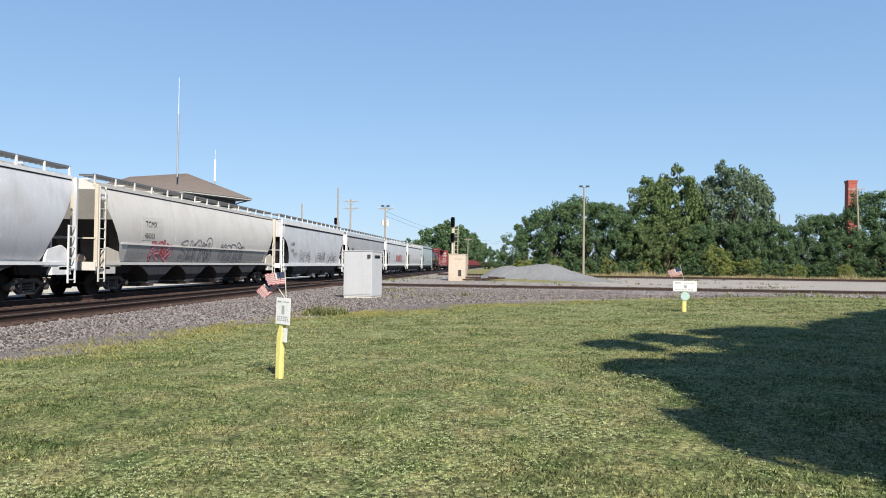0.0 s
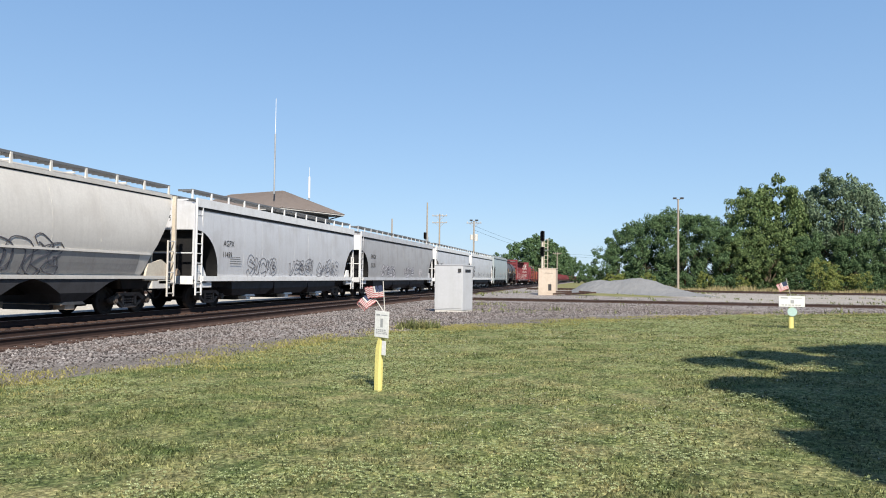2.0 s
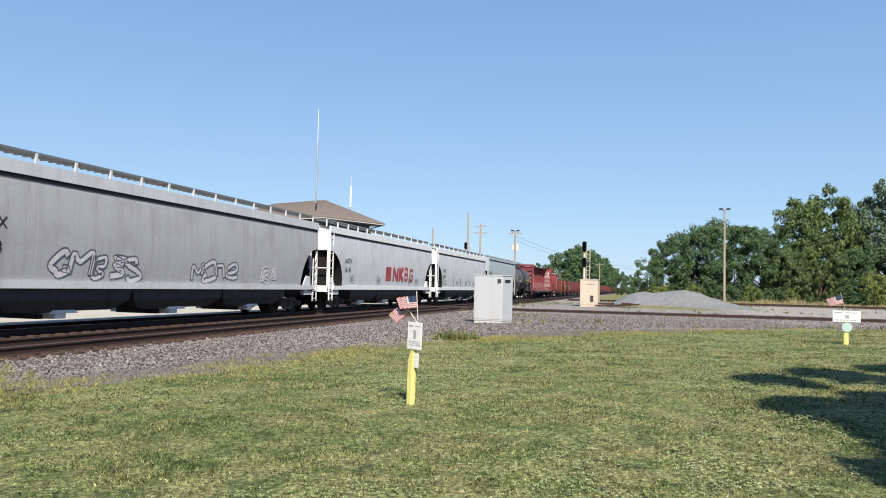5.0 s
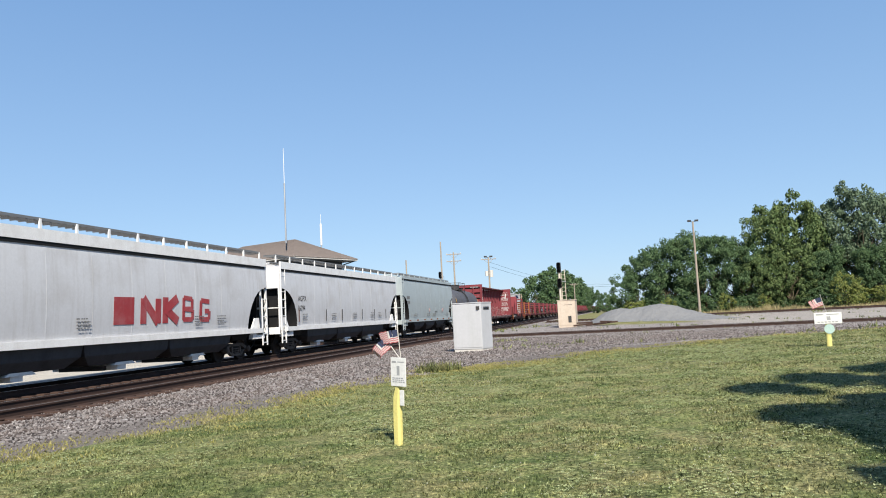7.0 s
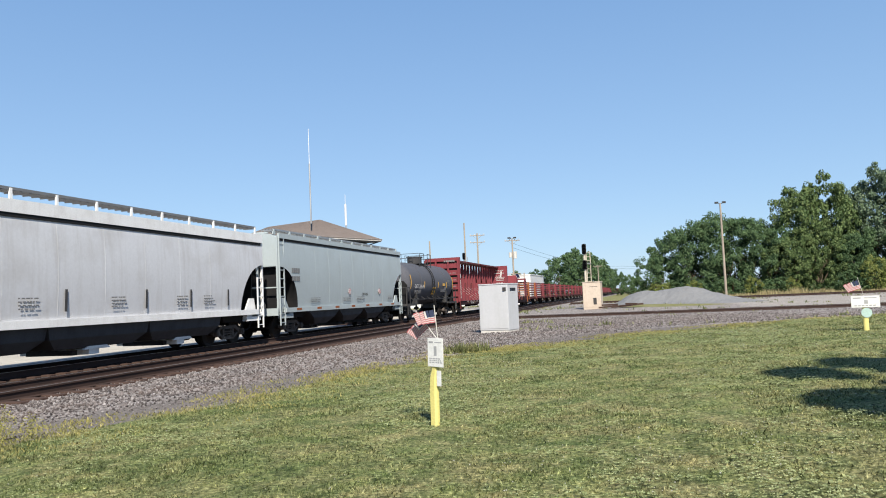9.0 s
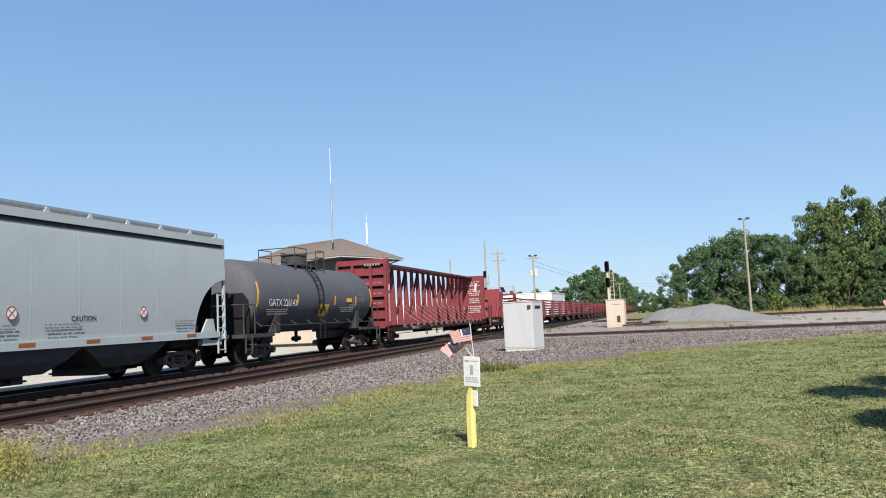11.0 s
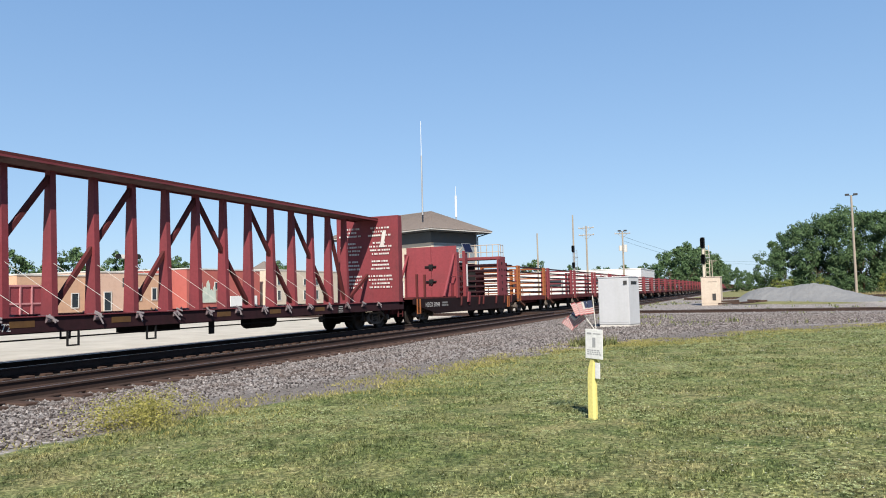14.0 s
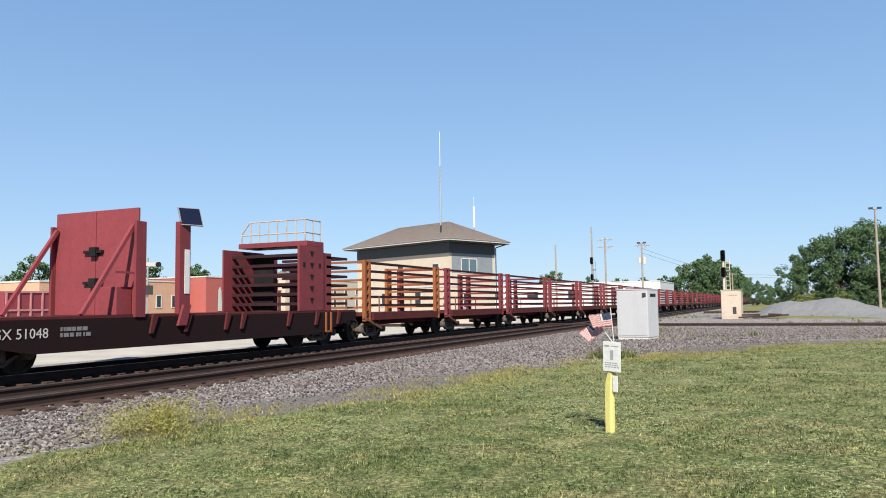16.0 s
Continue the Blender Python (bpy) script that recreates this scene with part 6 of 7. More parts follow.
    rod(bm, (0, 0, -1.0), (0, 0, 4.0), 0.06, 8)
    part("mast_tube", bm, "galv", m)
    bm = B()
    rod(bm, (0, 0, 2.3), (0, 0, 4.3), 0.1, 10)
    rod(bm, (0, 0, 4.3), (0, 0, 5.2), 0.02, 6)
    part("whip", bm, "white", m, "thick white aerial tube")


tower()


def flat_block(x, y, turn, w, d, h, mat, label, rows, trim="trim"):
    """A plain commercial block: walls, parapet, windows with frames, roof slab. Front at -y."""
    c = thing("town_building", label, "building", pose(x, y, -0.2, 0, 0, turn))
    t = 0.3
    for a, b in (((0, 0), (w, t)), ((0, d - t), (w, d)), ((0, t), (t, d - t)), ((w - t, t), (w, d - t))):
        bm = B()
        bx(bm, a[0], b[0], a[1], b[1], 0, h)
        part("wall", bm, mat, c)
    bm = B()
    bx(bm, 0.1, w - 0.1, 0.1, d - 0.1, h - 0.5, h - 0.35)
    part("roof", bm, "dark_grey", c)
    bm = B()
    for a, b in (((-0.06, -0.06), (w + 0.06, t + 0.03)), ((-0.06, t + 0.03), (t, d + 0.06)), ((w - t, t + 0.03), (w + 0.06, d + 0.06))):
        bx(bm, a[0], b[0], a[1], b[1], h, h + 0.14)
    part("parapet_cap", bm, trim, c)
    for z0, z1, ww, gap in rows:
        u = gap
        while u + ww < w:
            bm = B()
            for lo, hi in (((u, z0), (u + ww, z0 + 0.1)), ((u, z1 - 0.1), (u + ww, z1)), ((u, z0 + 0.1), (u + 0.1, z1 - 0.1)), ((u + ww - 0.1, z0 + 0.1), (u + ww, z1 - 0.1))):
                bx(bm, lo[0], hi[0], -0.06, 0.0, lo[1], hi[1])
            fr = part("window", bm, trim, c)
            bm = B()
            bx(bm, u + 0.1, u + ww - 0.1, -0.02, -0.005, z0 + 0.1, z1 - 0.1)
            part("pane", bm, "glass", fr)
            u += ww + gap
    return c


def town():
    # fronts turned towards the tracks (+x)
    flat_block(-62, 49.5, 90, 7.4, 14, 4.1, "brick_tan", "low orange-tan brick shop with a plain front", ((1.0, 2.5, 0.9, 2.4),))
    flat_block(-61.6, 57.0, 90, 4.6, 14, 4.5, "brick_peach", "low peach brick shop with pale parapet", ((0.6, 2.6, 1.0, 1.7),))
    flat_block(-61.8, 61.7, 90, 5.6, 14, 4.4, "brick_tan", "orange-tan brick shop with two small windows", ((1.6, 3.0, 0.8, 1.4),))
    flat_block(-60, 68.7, 90, 13.3, 16, 5.0, "brick_red", "low red painted block with a pale mural", ((2.6, 3.6, 0.9, 4.6),))
    flat_block(-60, 83.5, 90, 25, 16, 5.2, "cream", "cream brick block with small dark windows", ((1.2, 2.6, 0.9, 2.2), (3.2, 4.2, 0.9, 2.2)))
    flat_block(-58, 112, 90, 10, 14, 4.6, "brick_tan", "tan brick building with dark openings", ((0.8, 2.4, 1.4, 1.6), (2.9, 3.8, 0.9, 1.8)))
    flat_block(-62, 130, 0, 43, 18, 4.9, "white", "long low white warehouse behind the train", ((2.3, 3.7, 2.2, 5.2),), "white")
    c = thing("roof_turret", "small square turret with a pointed grey roof", "turret", pose(-85, 117.2, -0.2))
    bm = B()
    bx(bm, -1.5, 1.5, -1.6, 1.6, 0, 6.6)
    part("shaft", bm, "cream", c)
    bm = B()
    slab(bm, [(-2.0, -2.2, 6.6), (2.0, -2.2, 6.6), (2.0, 2.2, 6.6), (-2.0, 2.2, 6.6)], (0, 0, 0.1))
    loft(bm, [[(-2.0, -2.2, 6.701), (2.0, -2.2, 6.701), (2.0, 2.2, 6.701), (-2.0, 2.2, 6.701)], [(-0.05, -0.05, 8.4), (0.05, -0.05, 8.4), (0.05, 0.05, 8.4), (-0.05, 0.05, 8.4)]])
    part("roof", bm, "shingle", c, "pointed grey roof")
    # mural and white panel on the red block
    c = thing("wall_mural", "faded pale green painted mural on the red block", "mural", pose(-59.94, 70.6, 1.0))
    rng = random.Random(17)
    for k in range(7):
        bm = B()
        y0, w, h = 0.6 * k, rng.uniform(0.45, 0.8), rng.uniform(1.4, 3.1)
        slab(bm, [(0, y0, 0), (0, y0 + w, 0), (0, y0 + w * 0.9, h * 0.8), (0, y0 + w * 0.5, h), (0, y0 + w * 0.1, h * 0.85)], (0.02 + 0.004 * k, 0, 0))
        part("painted_shape", bm, "mural", c)
    c = thing("sign_panel", "plain white panel leaning at the red block", "sign", pose(-59.8, 78.5, -0.2))
    bm = B()
    bx(bm, -0.04, 0.04, -2.6, 2.6, 0.4, 1.9)
    part("panel", bm, "white", c, bevel=0.01)
    bm = B()
    for y in (-2.2, 0, 2.2):
        bx(bm, -0.12, -0.04, y - 0.05, y + 0.05, 0, 1.9)
    part("support", bm, "trim", c)
    # red roll-off container in the yard
    c = thing("waste_container", "red steel roll-off container with pale ribs", "container", pose(-50, 39.6, -0.2, 0, 0, 90))
    bm = B()
    for a, b in (((-2.8, -1.2), (2.8, -1.12)), ((-2.8, 1.12), (2.8, 1.2)), ((-2.8, -1.12), (-2.72, 1.12)), ((2.72, -1.12), (2.8, 1.12))):
        bx(bm, a[0], b[0], a[1], b[1], 0.25, 2.85)
    bx(bm, -2.8, 2.8, -1.2, 1.2, 0.17, 0.25)
    part("box", bm, "red_bright", c)
    for k in range(7):
        bm = B()
        bx(bm, -2.75 + k * 0.9, -2.65 + k * 0.9, -1.29, -1.2, 0.3, 2.8)
        part("rib", bm, "pink_rib", c)
    for z in (0.3, 1.5, 2.75):
        bm = B()
        bx(bm, -2.8, 2.8, -1.27, -1.2, z, z + 0.12)
        part("rail", bm, "pink_rib", c)
    for y in (-0.7, 0.7):
        bm = B()
        bx(bm, -2.8, 2.8, y - 0.08, y + 0.08, 0, 0.17)
        part("skid", bm, "under", c)
    # road-crossing lamp post
    c = thing("crossing_signal", "grey crossing post with lamps and a flat sign", "road signal", pose(-45, 45.5, -0.2, 0, 0, 70))
    bm = B()
    rod(bm, (0, 0, 0), (0, 0, 5.4), 0.07, 8)
    part("post", bm, "galv", c)
    bm = B()
    bx(bm, -0.9, 0.9, -0.08, -0.03, 4.75, 5.05)
    part("sign", bm, "trim", c, "flat pale sign board")
    for sx in (-0.75, 0.75):
        bm = B()
        rod(bm, (sx, -0.1, 4.9), (sx, -0.25, 4.9), 0.2, 14)
        part("lamp", bm, "black_steel", c, "dark round lamp")
    bm = B()
    bx(bm, -0.35, 0.35, -0.2, 0.0, 2.6, 3.3)
    part("relay_box", bm, "dark_grey", c)


town()

# ---- poles and wires ----


def utility_pole(x, y, h, label, arms=1, lamp=False, turn=0, lean=0.0, drum=False):
    p = thing("utility_pole", label, "utility pole", pose(x, y, -0.25, 0, lean, turn))
    bm = B()
    rod(bm, (0, 0, 0), (0, 0, h), 0.17, 10, 0.11)
    part("shaft", bm, "pole", p, smooth=True)
    for k in range(arms):
        bm = B()
        z = h - 0.4 - k * 1.1
        bx(bm, -1.2, 1.2, -0.06, 0.06, z, z + 0.12)
        beam(bm, (-0.7, 0.06, z), (0, 0.1, z - 0.6), 0.04, 0.04)
        beam(bm, (0.7, 0.06, z), (0, 0.1, z - 0.6), 0.04, 0.04)
        arm = part("cross_arm", bm, "pole", p)
        bm = B()
        for s in (-1.1, -0.4, 0.4, 1.1):
            rod(bm, (s, 0, z + 0.12), (s, 0, z + 0.3), 0.05, 8)
        part("insulator", bm, "trim", arm)
    if lamp:
        for s in (-1, 1):
            bm = B()
            rod(bm, (0, 0, h - 0.1), (s * 0.4, -0.1, h + 0.05), 0.04, 8)
            bx(bm, s * 0.45 - 0.22, s * 0.45 + 0.22, -0.3, 0.1, h - 0.02, h + 0.2)
            part("floodlight", bm, "dark_grey", p, "dark floodlight head")
    if drum:
        bm = B()
        rod(bm, (0.35, 0, h - 3.2), (0.35, 0, h - 2.1), 0.3, 14)
        rod(bm, (-0.4, 0.1, h - 3.0), (-0.4, 0.1, h - 2.2), 0.24, 14)
        part("transformer", bm, "trim", p, "pale transformer can")
    return p


def wire(a, b, sag, r=0.02):
    bm = B()
    n = 14
    pts = []
    for i in range(n + 1):
        f = i / n
        p = Vector(a).lerp(Vector(b), f)
        p.z -= sag * 4 * f * (1 - f)
        pts.append(p)
    for p, q in zip(pts, pts[1:]):
        rod(bm, p, q, r, 4)
    tagged(part("overhead_wire", bm, "black_steel"), "thin dark overhead wire strung between poles", "wire")


utility_pole(9.6, 105, 12.3, "tall pale wooden pole with floodlights before the trees", 0, True)
utility_pole(50.2, 115, 13.6, "leaning pale wooden pole beside the trees", 1, lean=-2.5)
utility_pole(58, 118, 10.0, "pale wooden pole at the wood's edge", 1)
utility_pole(41.3, 122, 10.0, "grey wooden pole in a gap between trees", 0)
utility_pole(-25.4, 118, 11.6, "utility pole with two cross arms", 2)
utility_pole(-20.2, 120, 10.6, "utility pole with transformers and lamps", 1, True, drum=True)
utility_pole(-27.9, 120, 13.6, "slim tall pole beyond the train", 0)
utility_pole(-33.8, 120, 11.0, "slim wooden pole beyond the train", 0)
utility_pole(-12.0, 215, 9.0, "far wooden utility pole beside tracks", 1)
for dz in (0.0, 0.7):
    wire((-20.2, 120, 9.6 - dz), (-6, 230, 8.6 - dz), 1.2, 0.018)
    wire((-6, 230, 8.6 - dz), (30, 240, 9.5 - dz), 1.0, 0.02)


def chimney():
    c = thing("chimney", "tall square red brick chimney above the trees", "chimney", pose(64.2, 150, -0.2, 0, 0, 0))
    bm = B()
    loft(bm, [[(-0.95, -0.95, 0), (0.95, -0.95, 0), (0.95, 0.95, 0), (-0.95, 0.95, 0)], [(-0.76, -0.76, 18.4), (0.76, -0.76, 18.4), (0.76, 0.76, 18.4), (-0.76, 0.76, 18.4)]])
    part("shaft", bm, "brick_red", c)
    bm = B()
    for z, g in ((17.8, 0.05), (18.15, 0.1)):
        bx(bm, -0.78 - g, 0.78 + g, -0.78 - g, 0.78 + g, z, z + 0.3)
    part("corbel", bm, "brick_red", c)


chimney()

# ---- trees ----


def tree_meshes(seed, height, spread, leaf, count, mat, trunk_h=0.22, narrow=1.0, ragged=0.0, nlobe=34, each=9):
    """A tapered trunk with limbs; a crown of leaf clumps gathered round limb ends."""
    rng = random.Random(seed)
    bm = B()
    limbs = []
    def limb(p, d, ln, r, depth):
        n = 2
        for _ in range(n):
            q = p + d * (ln / n)
            rod(bm, p, q, r, 5, r * 0.82)
            p, r = q, r * 0.82
            d = (d + Vector((rng.uniform(-0.25, 0.25), rng.uniform(-0.25, 0.25), rng.uniform(-0.05, 0.15)))).normalized()
        limbs.append((p.copy(), depth))
        if depth < 3:
            for _ in range(rng.randint(2, 3)):
                a = rng.uniform(0, 2 * math.pi)
                nd = (d * 0.7 + Vector((math.cos(a), math.sin(a), rng.uniform(0.1, 0.6))) * 0.75).normalized()
                limb(p, nd, ln * rng.uniform(0.6, 0.8), r * 0.7, depth + 1)
    limb(Vector((0, 0, 0)), Vector((0, 0, 1)), height * trunk_h, height * 0.02, 0)
    for k in range(4):
        a = k * 1.6 + rng.uniform(0, 1)
        limb(Vector((0, 0, height * trunk_h * rng.uniform(0.7, 1.0))), Vector((math.cos(a) * 0.7, math.sin(a) * 0.7, 0.75)).normalized(), height * 0.22, height * 0.011, 1)
    trunk = mesh_of("trunk", bm, "bark", smooth=True)
    # crown: big uneven lobes, each a cap of leaf clumps, with shaded gaps between
    clumps = []
    nclump = nlobe * each
    for k in range(nlobe):
        u = -0.95 + 1.9 * (k + 0.5) / nlobe + rng.uniform(-0.08, 0.08)
        u = max(-1, min(1, u))
        a = k * 2.4 + rng.uniform(-0.5, 0.5)
        rad = rng.uniform(0.68 - 0.3 * ragged, 0.92 + 0.22 * ragged)
        s = math.sqrt(max(0.0, 1 - u * u))
        v = Vector((math.cos(a) * s, math.sin(a) * s, u)) * rad
        bulge = 1 + 0.22 * noise.noise(v * 1.7 + Vector((seed, 0, 0)))
        taper = 1.0 - 0.3 * max(0, v.z) ** 2
        c = Vector((v.x * spread * bulge * taper, v.y * spread * bulge * taper, height * max(0.06, 0.51 + 0.46 * v.z * bulge)))
        lr = rng.uniform(0.1, 0.17) * height * narrow
        for j in range(each):
            w = Vector((rng.uniform(-1, 1), rng.uniform(-1, 1), rng.uniform(-0.5, 1))) + v.normalized() * 0.6
            clumps.append((c + w.normalized() * lr * rng.uniform(0.35, 0.95), lr * rng.uniform(0.32, 0.55)))
    vs, fs = [], []
    per = count // nclump
    for c, r in clumps:
        for _ in range(per):
            a, u = rng.uniform(0, 2 * math.pi), rng.uniform(-1, 1)
            s = math.sqrt(1 - u * u)
            rr = r * rng.uniform(0.6, 1.0)
            p = c + Vector((math.cos(a) * s * rr, math.sin(a) * s * rr, u * rr * 0.75))
            n = (Vector((math.cos(a) * s, math.sin(a) * s, u)) + Vector((rng.uniform(-0.7, 0.7), rng.uniform(-0.7, 0.7), rng.uniform(-0.1, 0.9)))).normalized()
            t = n.orthogonal().normalized()
            t = Matrix.Rotation(rng.uniform(0, 6.3), 3, n) @ t
            b = n.cross(t)
            L, w = leaf * rng.uniform(0.7, 1.3), leaf * rng.uniform(0.4, 0.65)
            i = len(vs)
            vs += [p - t * L * 0.5, p + b * w * 0.5 + n * 0.06 * L, p + t * L * 0.5, p - b * w * 0.5 + n * 0.06 * L]
            fs.append((i, i + 1, i + 2, i + 3))
    me = bpy.data.meshes.new("crown")
    me.from_pydata([tuple(v) for v in vs], [], fs)
    me.materials.append(M[mat])
    return trunk, me


def tree(x, y, meshes, label, scale=1.0, turn=0.0, wide=1.0, z=None, group="", sink=0.0):
    t = thing("tree", label, "tree", pose(x, y, (ground_z(x, y) if z is None else z) - sink, 0, 0, turn), group)
    for name, me in zip(("trunk", "crown"), meshes):
        ob = part(name, me, "", t)
        ob.scale = (scale * wide, scale * wide, scale)
    return t


def woods():
    kinds = [tree_meshes(31, 12, 5.0, 0.36, 14000, "leaf_a", 0.2), tree_meshes(32, 12, 5.6, 0.36, 14000, "leaf_b", 0.25, 0.85, 0, 60, 6), tree_meshes(33, 12, 5.6, 0.36, 14000, "leaf_a", 0.15), tree_meshes(34, 6, 3.0, 0.3, 3600, "leaf_c", 0.1),
             tree_meshes(39, 12, 5.6, 0.36, 14000, "leaf_d", 0.2, 0.85, 0, 60, 6)]
    far = [tree_meshes(35, 12, 5.0, 0.6, 5400, "leaf_a", 0.2), None, tree_meshes(36, 12, 5.6, 0.6, 5400, "leaf_a", 0.15)]
    low = [tree_meshes(37, 4, 2.6, 0.28, 2700, "leaf_a", 0.08, 1.3), tree_meshes(38, 4, 2.4, 0.28, 2700, "leaf_c", 0.08, 1.3)]
    rng = random.Random(41)
    rows = [  # x, y, height, kind, width
        (1.3, 113, 6.6, 2, 0.9), (3.4, 116, 9.3, 0, 0.75), (5.8, 114, 10.6, 2, 0.75), (8.6, 117, 11.2, 0, 0.75), (11.6, 115, 11.6, 2, 0.75), (14.4, 117, 11.2, 0, 0.7), (16.6, 114, 9.8, 2, 0.75),
        (21.0, 119, 14.4, 4, 0.64), (23.4, 117, 15.8, 4, 0.66), (25.8, 119, 14.2, 4, 0.6), (19.0, 113, 8.6, 4, 0.8), (22.2, 112, 8.8, 4, 0.75), (26.6, 113, 8.0, 0, 0.8),
        (30.8, 121, 15.2, 1, 0.64), (33.4, 119, 16.6, 1, 0.68), (36.2, 121, 14.8, 1, 0.62), (30.2, 113, 8.2, 2, 0.8), (33.6, 113, 8.4, 0, 0.8), (37.0, 114, 8.8, 2, 0.7), (38.6, 112, 5.2, 0, 0.8),
        (43.4, 119, 8.8, 2, 0.8), (46.6, 121, 10.0, 0, 0.8), (50.0, 119, 10.6, 2, 0.8), (54.6, 121, 13.4, 0, 0.75), (58.5, 118, 12.6, 2, 0.8), (62.5, 122, 13.8, 0, 0.8), (67, 119, 12.5, 2, 0.9),
        (42.2, 113, 5.4, 2, 0.9), (46, 112, 6.6, 0, 0.9), (50.5, 112, 7.0, 2, 0.9), (56, 112, 7.4, 0, 0.9), (62, 112, 7.5, 0, 0.9),
    ]
    names = {1: "tall grey-green tree rising above the wood", 4: "tall bright green tree with a lobed crown"}
    for x, y, h, k, wide in rows:
        tree(x, y, kinds[k], names.get(k, "broad leafy green tree at the wood's edge"), h * 1.11 / 12, rng.uniform(0, 360), wide, group="wood's edge trees", sink=0.6)
    for x, y, h in ((28.1, 108.5, 5.0), (13.5, 109, 3.0), (18.2, 109, 2.6), (33, 108.5, 3.2), (39, 108, 2.4), (6, 109, 2.8), (45, 108, 2.6), (52, 108.5, 2.4)):
        tree(x, y, kinds[3], "yellow-green bushy shrub at the wood's edge", h / 6, rng.uniform(0, 360), 0.75, group="shrubs", sink=0.2)
    for x, y, h, k in ((-25.6, 246, 14.8, 0), (-25.5, 300, 19.5, 2), (-26, 345, 21.5, 0), (-26, 400, 23.0, 2), (-26.5, 480, 23.5, 0), (-27, 580, 24.0, 2), (-28, 720, 24.0, 0), (-7.2, 262, 8.5, 2), (-4.6, 285, 8.2, 0), (-1.5, 300, 7.6, 2), (2, 315, 6.6, 2), (6, 330, 7.0, 0),
                       (-33, 250, 10.8, 0), (-40, 246, 10.2, 2), (-47, 240, 10.0, 0), (-55, 236, 10.4, 2), (-66, 230, 12.5, 0), (-80, 200, 12.0, 2), (-84, 120, 9.5, 0), (-92, 90, 10.0, 2), (-96, 62, 9.5, 0), (-98, 76, 10, 2), (-94, 82, 10.5, 0), (-90, 100, 9.5, 2)):
        tree(x, y, far[k], "far leafy tree beyond the tracks", h / 12, rng.uniform(0, 360), 0.85, group="far trees", sink=0.8)
    x = 1.5
    while x < 64:
        y, h = 110.0 + rng.uniform(-0.7, 1.2), rng.uniform(1.4, 3.4)
        tree(x, y, low[1 if rng.random() < 0.15 else 0], "dense leafy undergrowth bush below the trees", h / 4, rng.uniform(0, 360), rng.uniform(0.9, 1.25), group="undergrowth bushes", sink=0.35)
        x += rng.uniform(1.6, 2.6)
    # unseen trees: the nearer ones cast the lawn shadow, the others block sky light
    shade = tree_meshes(51, 11, 5.4, 0.5, 26000, "leaf_a", 0.28, 0.62, 0.3, 110, 6)
    for x, y, k, turn in ((11.3, 5.2, 1.0, 40), (9.0, 4.0, 1.0, 40), (9.4, 2.4, 1.0, 300), (9.9, 1.0, 1.0, 120), (14.4, 9.0, 1.0, 95), (14.0, 2.2, 1.1, 150), (19.0, -4.0, 1.15, 210), (20.0, 5.5, 1.2, 260)):
        tree(x, y, shade, "large leafy out-of-view tree placed to shade the lawn", k, turn, 1.0, group="lawn shade trees")


woods()

# ---- lawn blades, clover, weeds, stones ----


def blades(name, label, spots, mat, seed, hmin, hmax, wid, n, lean=(0.1, 0.8), scatter=0.05):
    rng = np.random.default_rng(seed)
    base = np.repeat(np.array([(x, y, ground_z(x, y), s) for x, y, s in spots]), n, axis=0)
    m = len(base)
    px, py = base[:, 0] + rng.normal(0, scatter, m), base[:, 1] + rng.normal(0, scatter, m)
    h = rng.uniform(hmin, hmax, m) * base[:, 3]
    a, out = rng.uniform(0, 6.3, m), rng.uniform(*lean, m) * h
    b = rng.uniform(0, 6.3, m)
    w = wid * rng.uniform(0.6, 1.3, m) * (0.5 + 0.05 * np.clip(base[:, 1], 0, 30))
    vs = np.empty((m, 3, 3))
    vs[:, 0] = np.stack([px - np.sin(b) * w, py + np.cos(b) * w, base[:, 2] - 0.004], 1)
    vs[:, 1] = np.stack([px + np.sin(b) * w, py - np.cos(b) * w, base[:, 2] - 0.004], 1)
    vs[:, 2] = np.stack([px + np.cos(a) * out, py + np.sin(a) * out, base[:, 2] + h], 1)
    me = bpy.data.meshes.new(name)
    me.from_pydata(vs.reshape(-1, 3).tolist(), [], np.arange(3 * m).reshape(-1, 3).tolist())
    me.materials.append(M[mat])
    return tagged(new(name, me), label, "grass", kind="stuff")


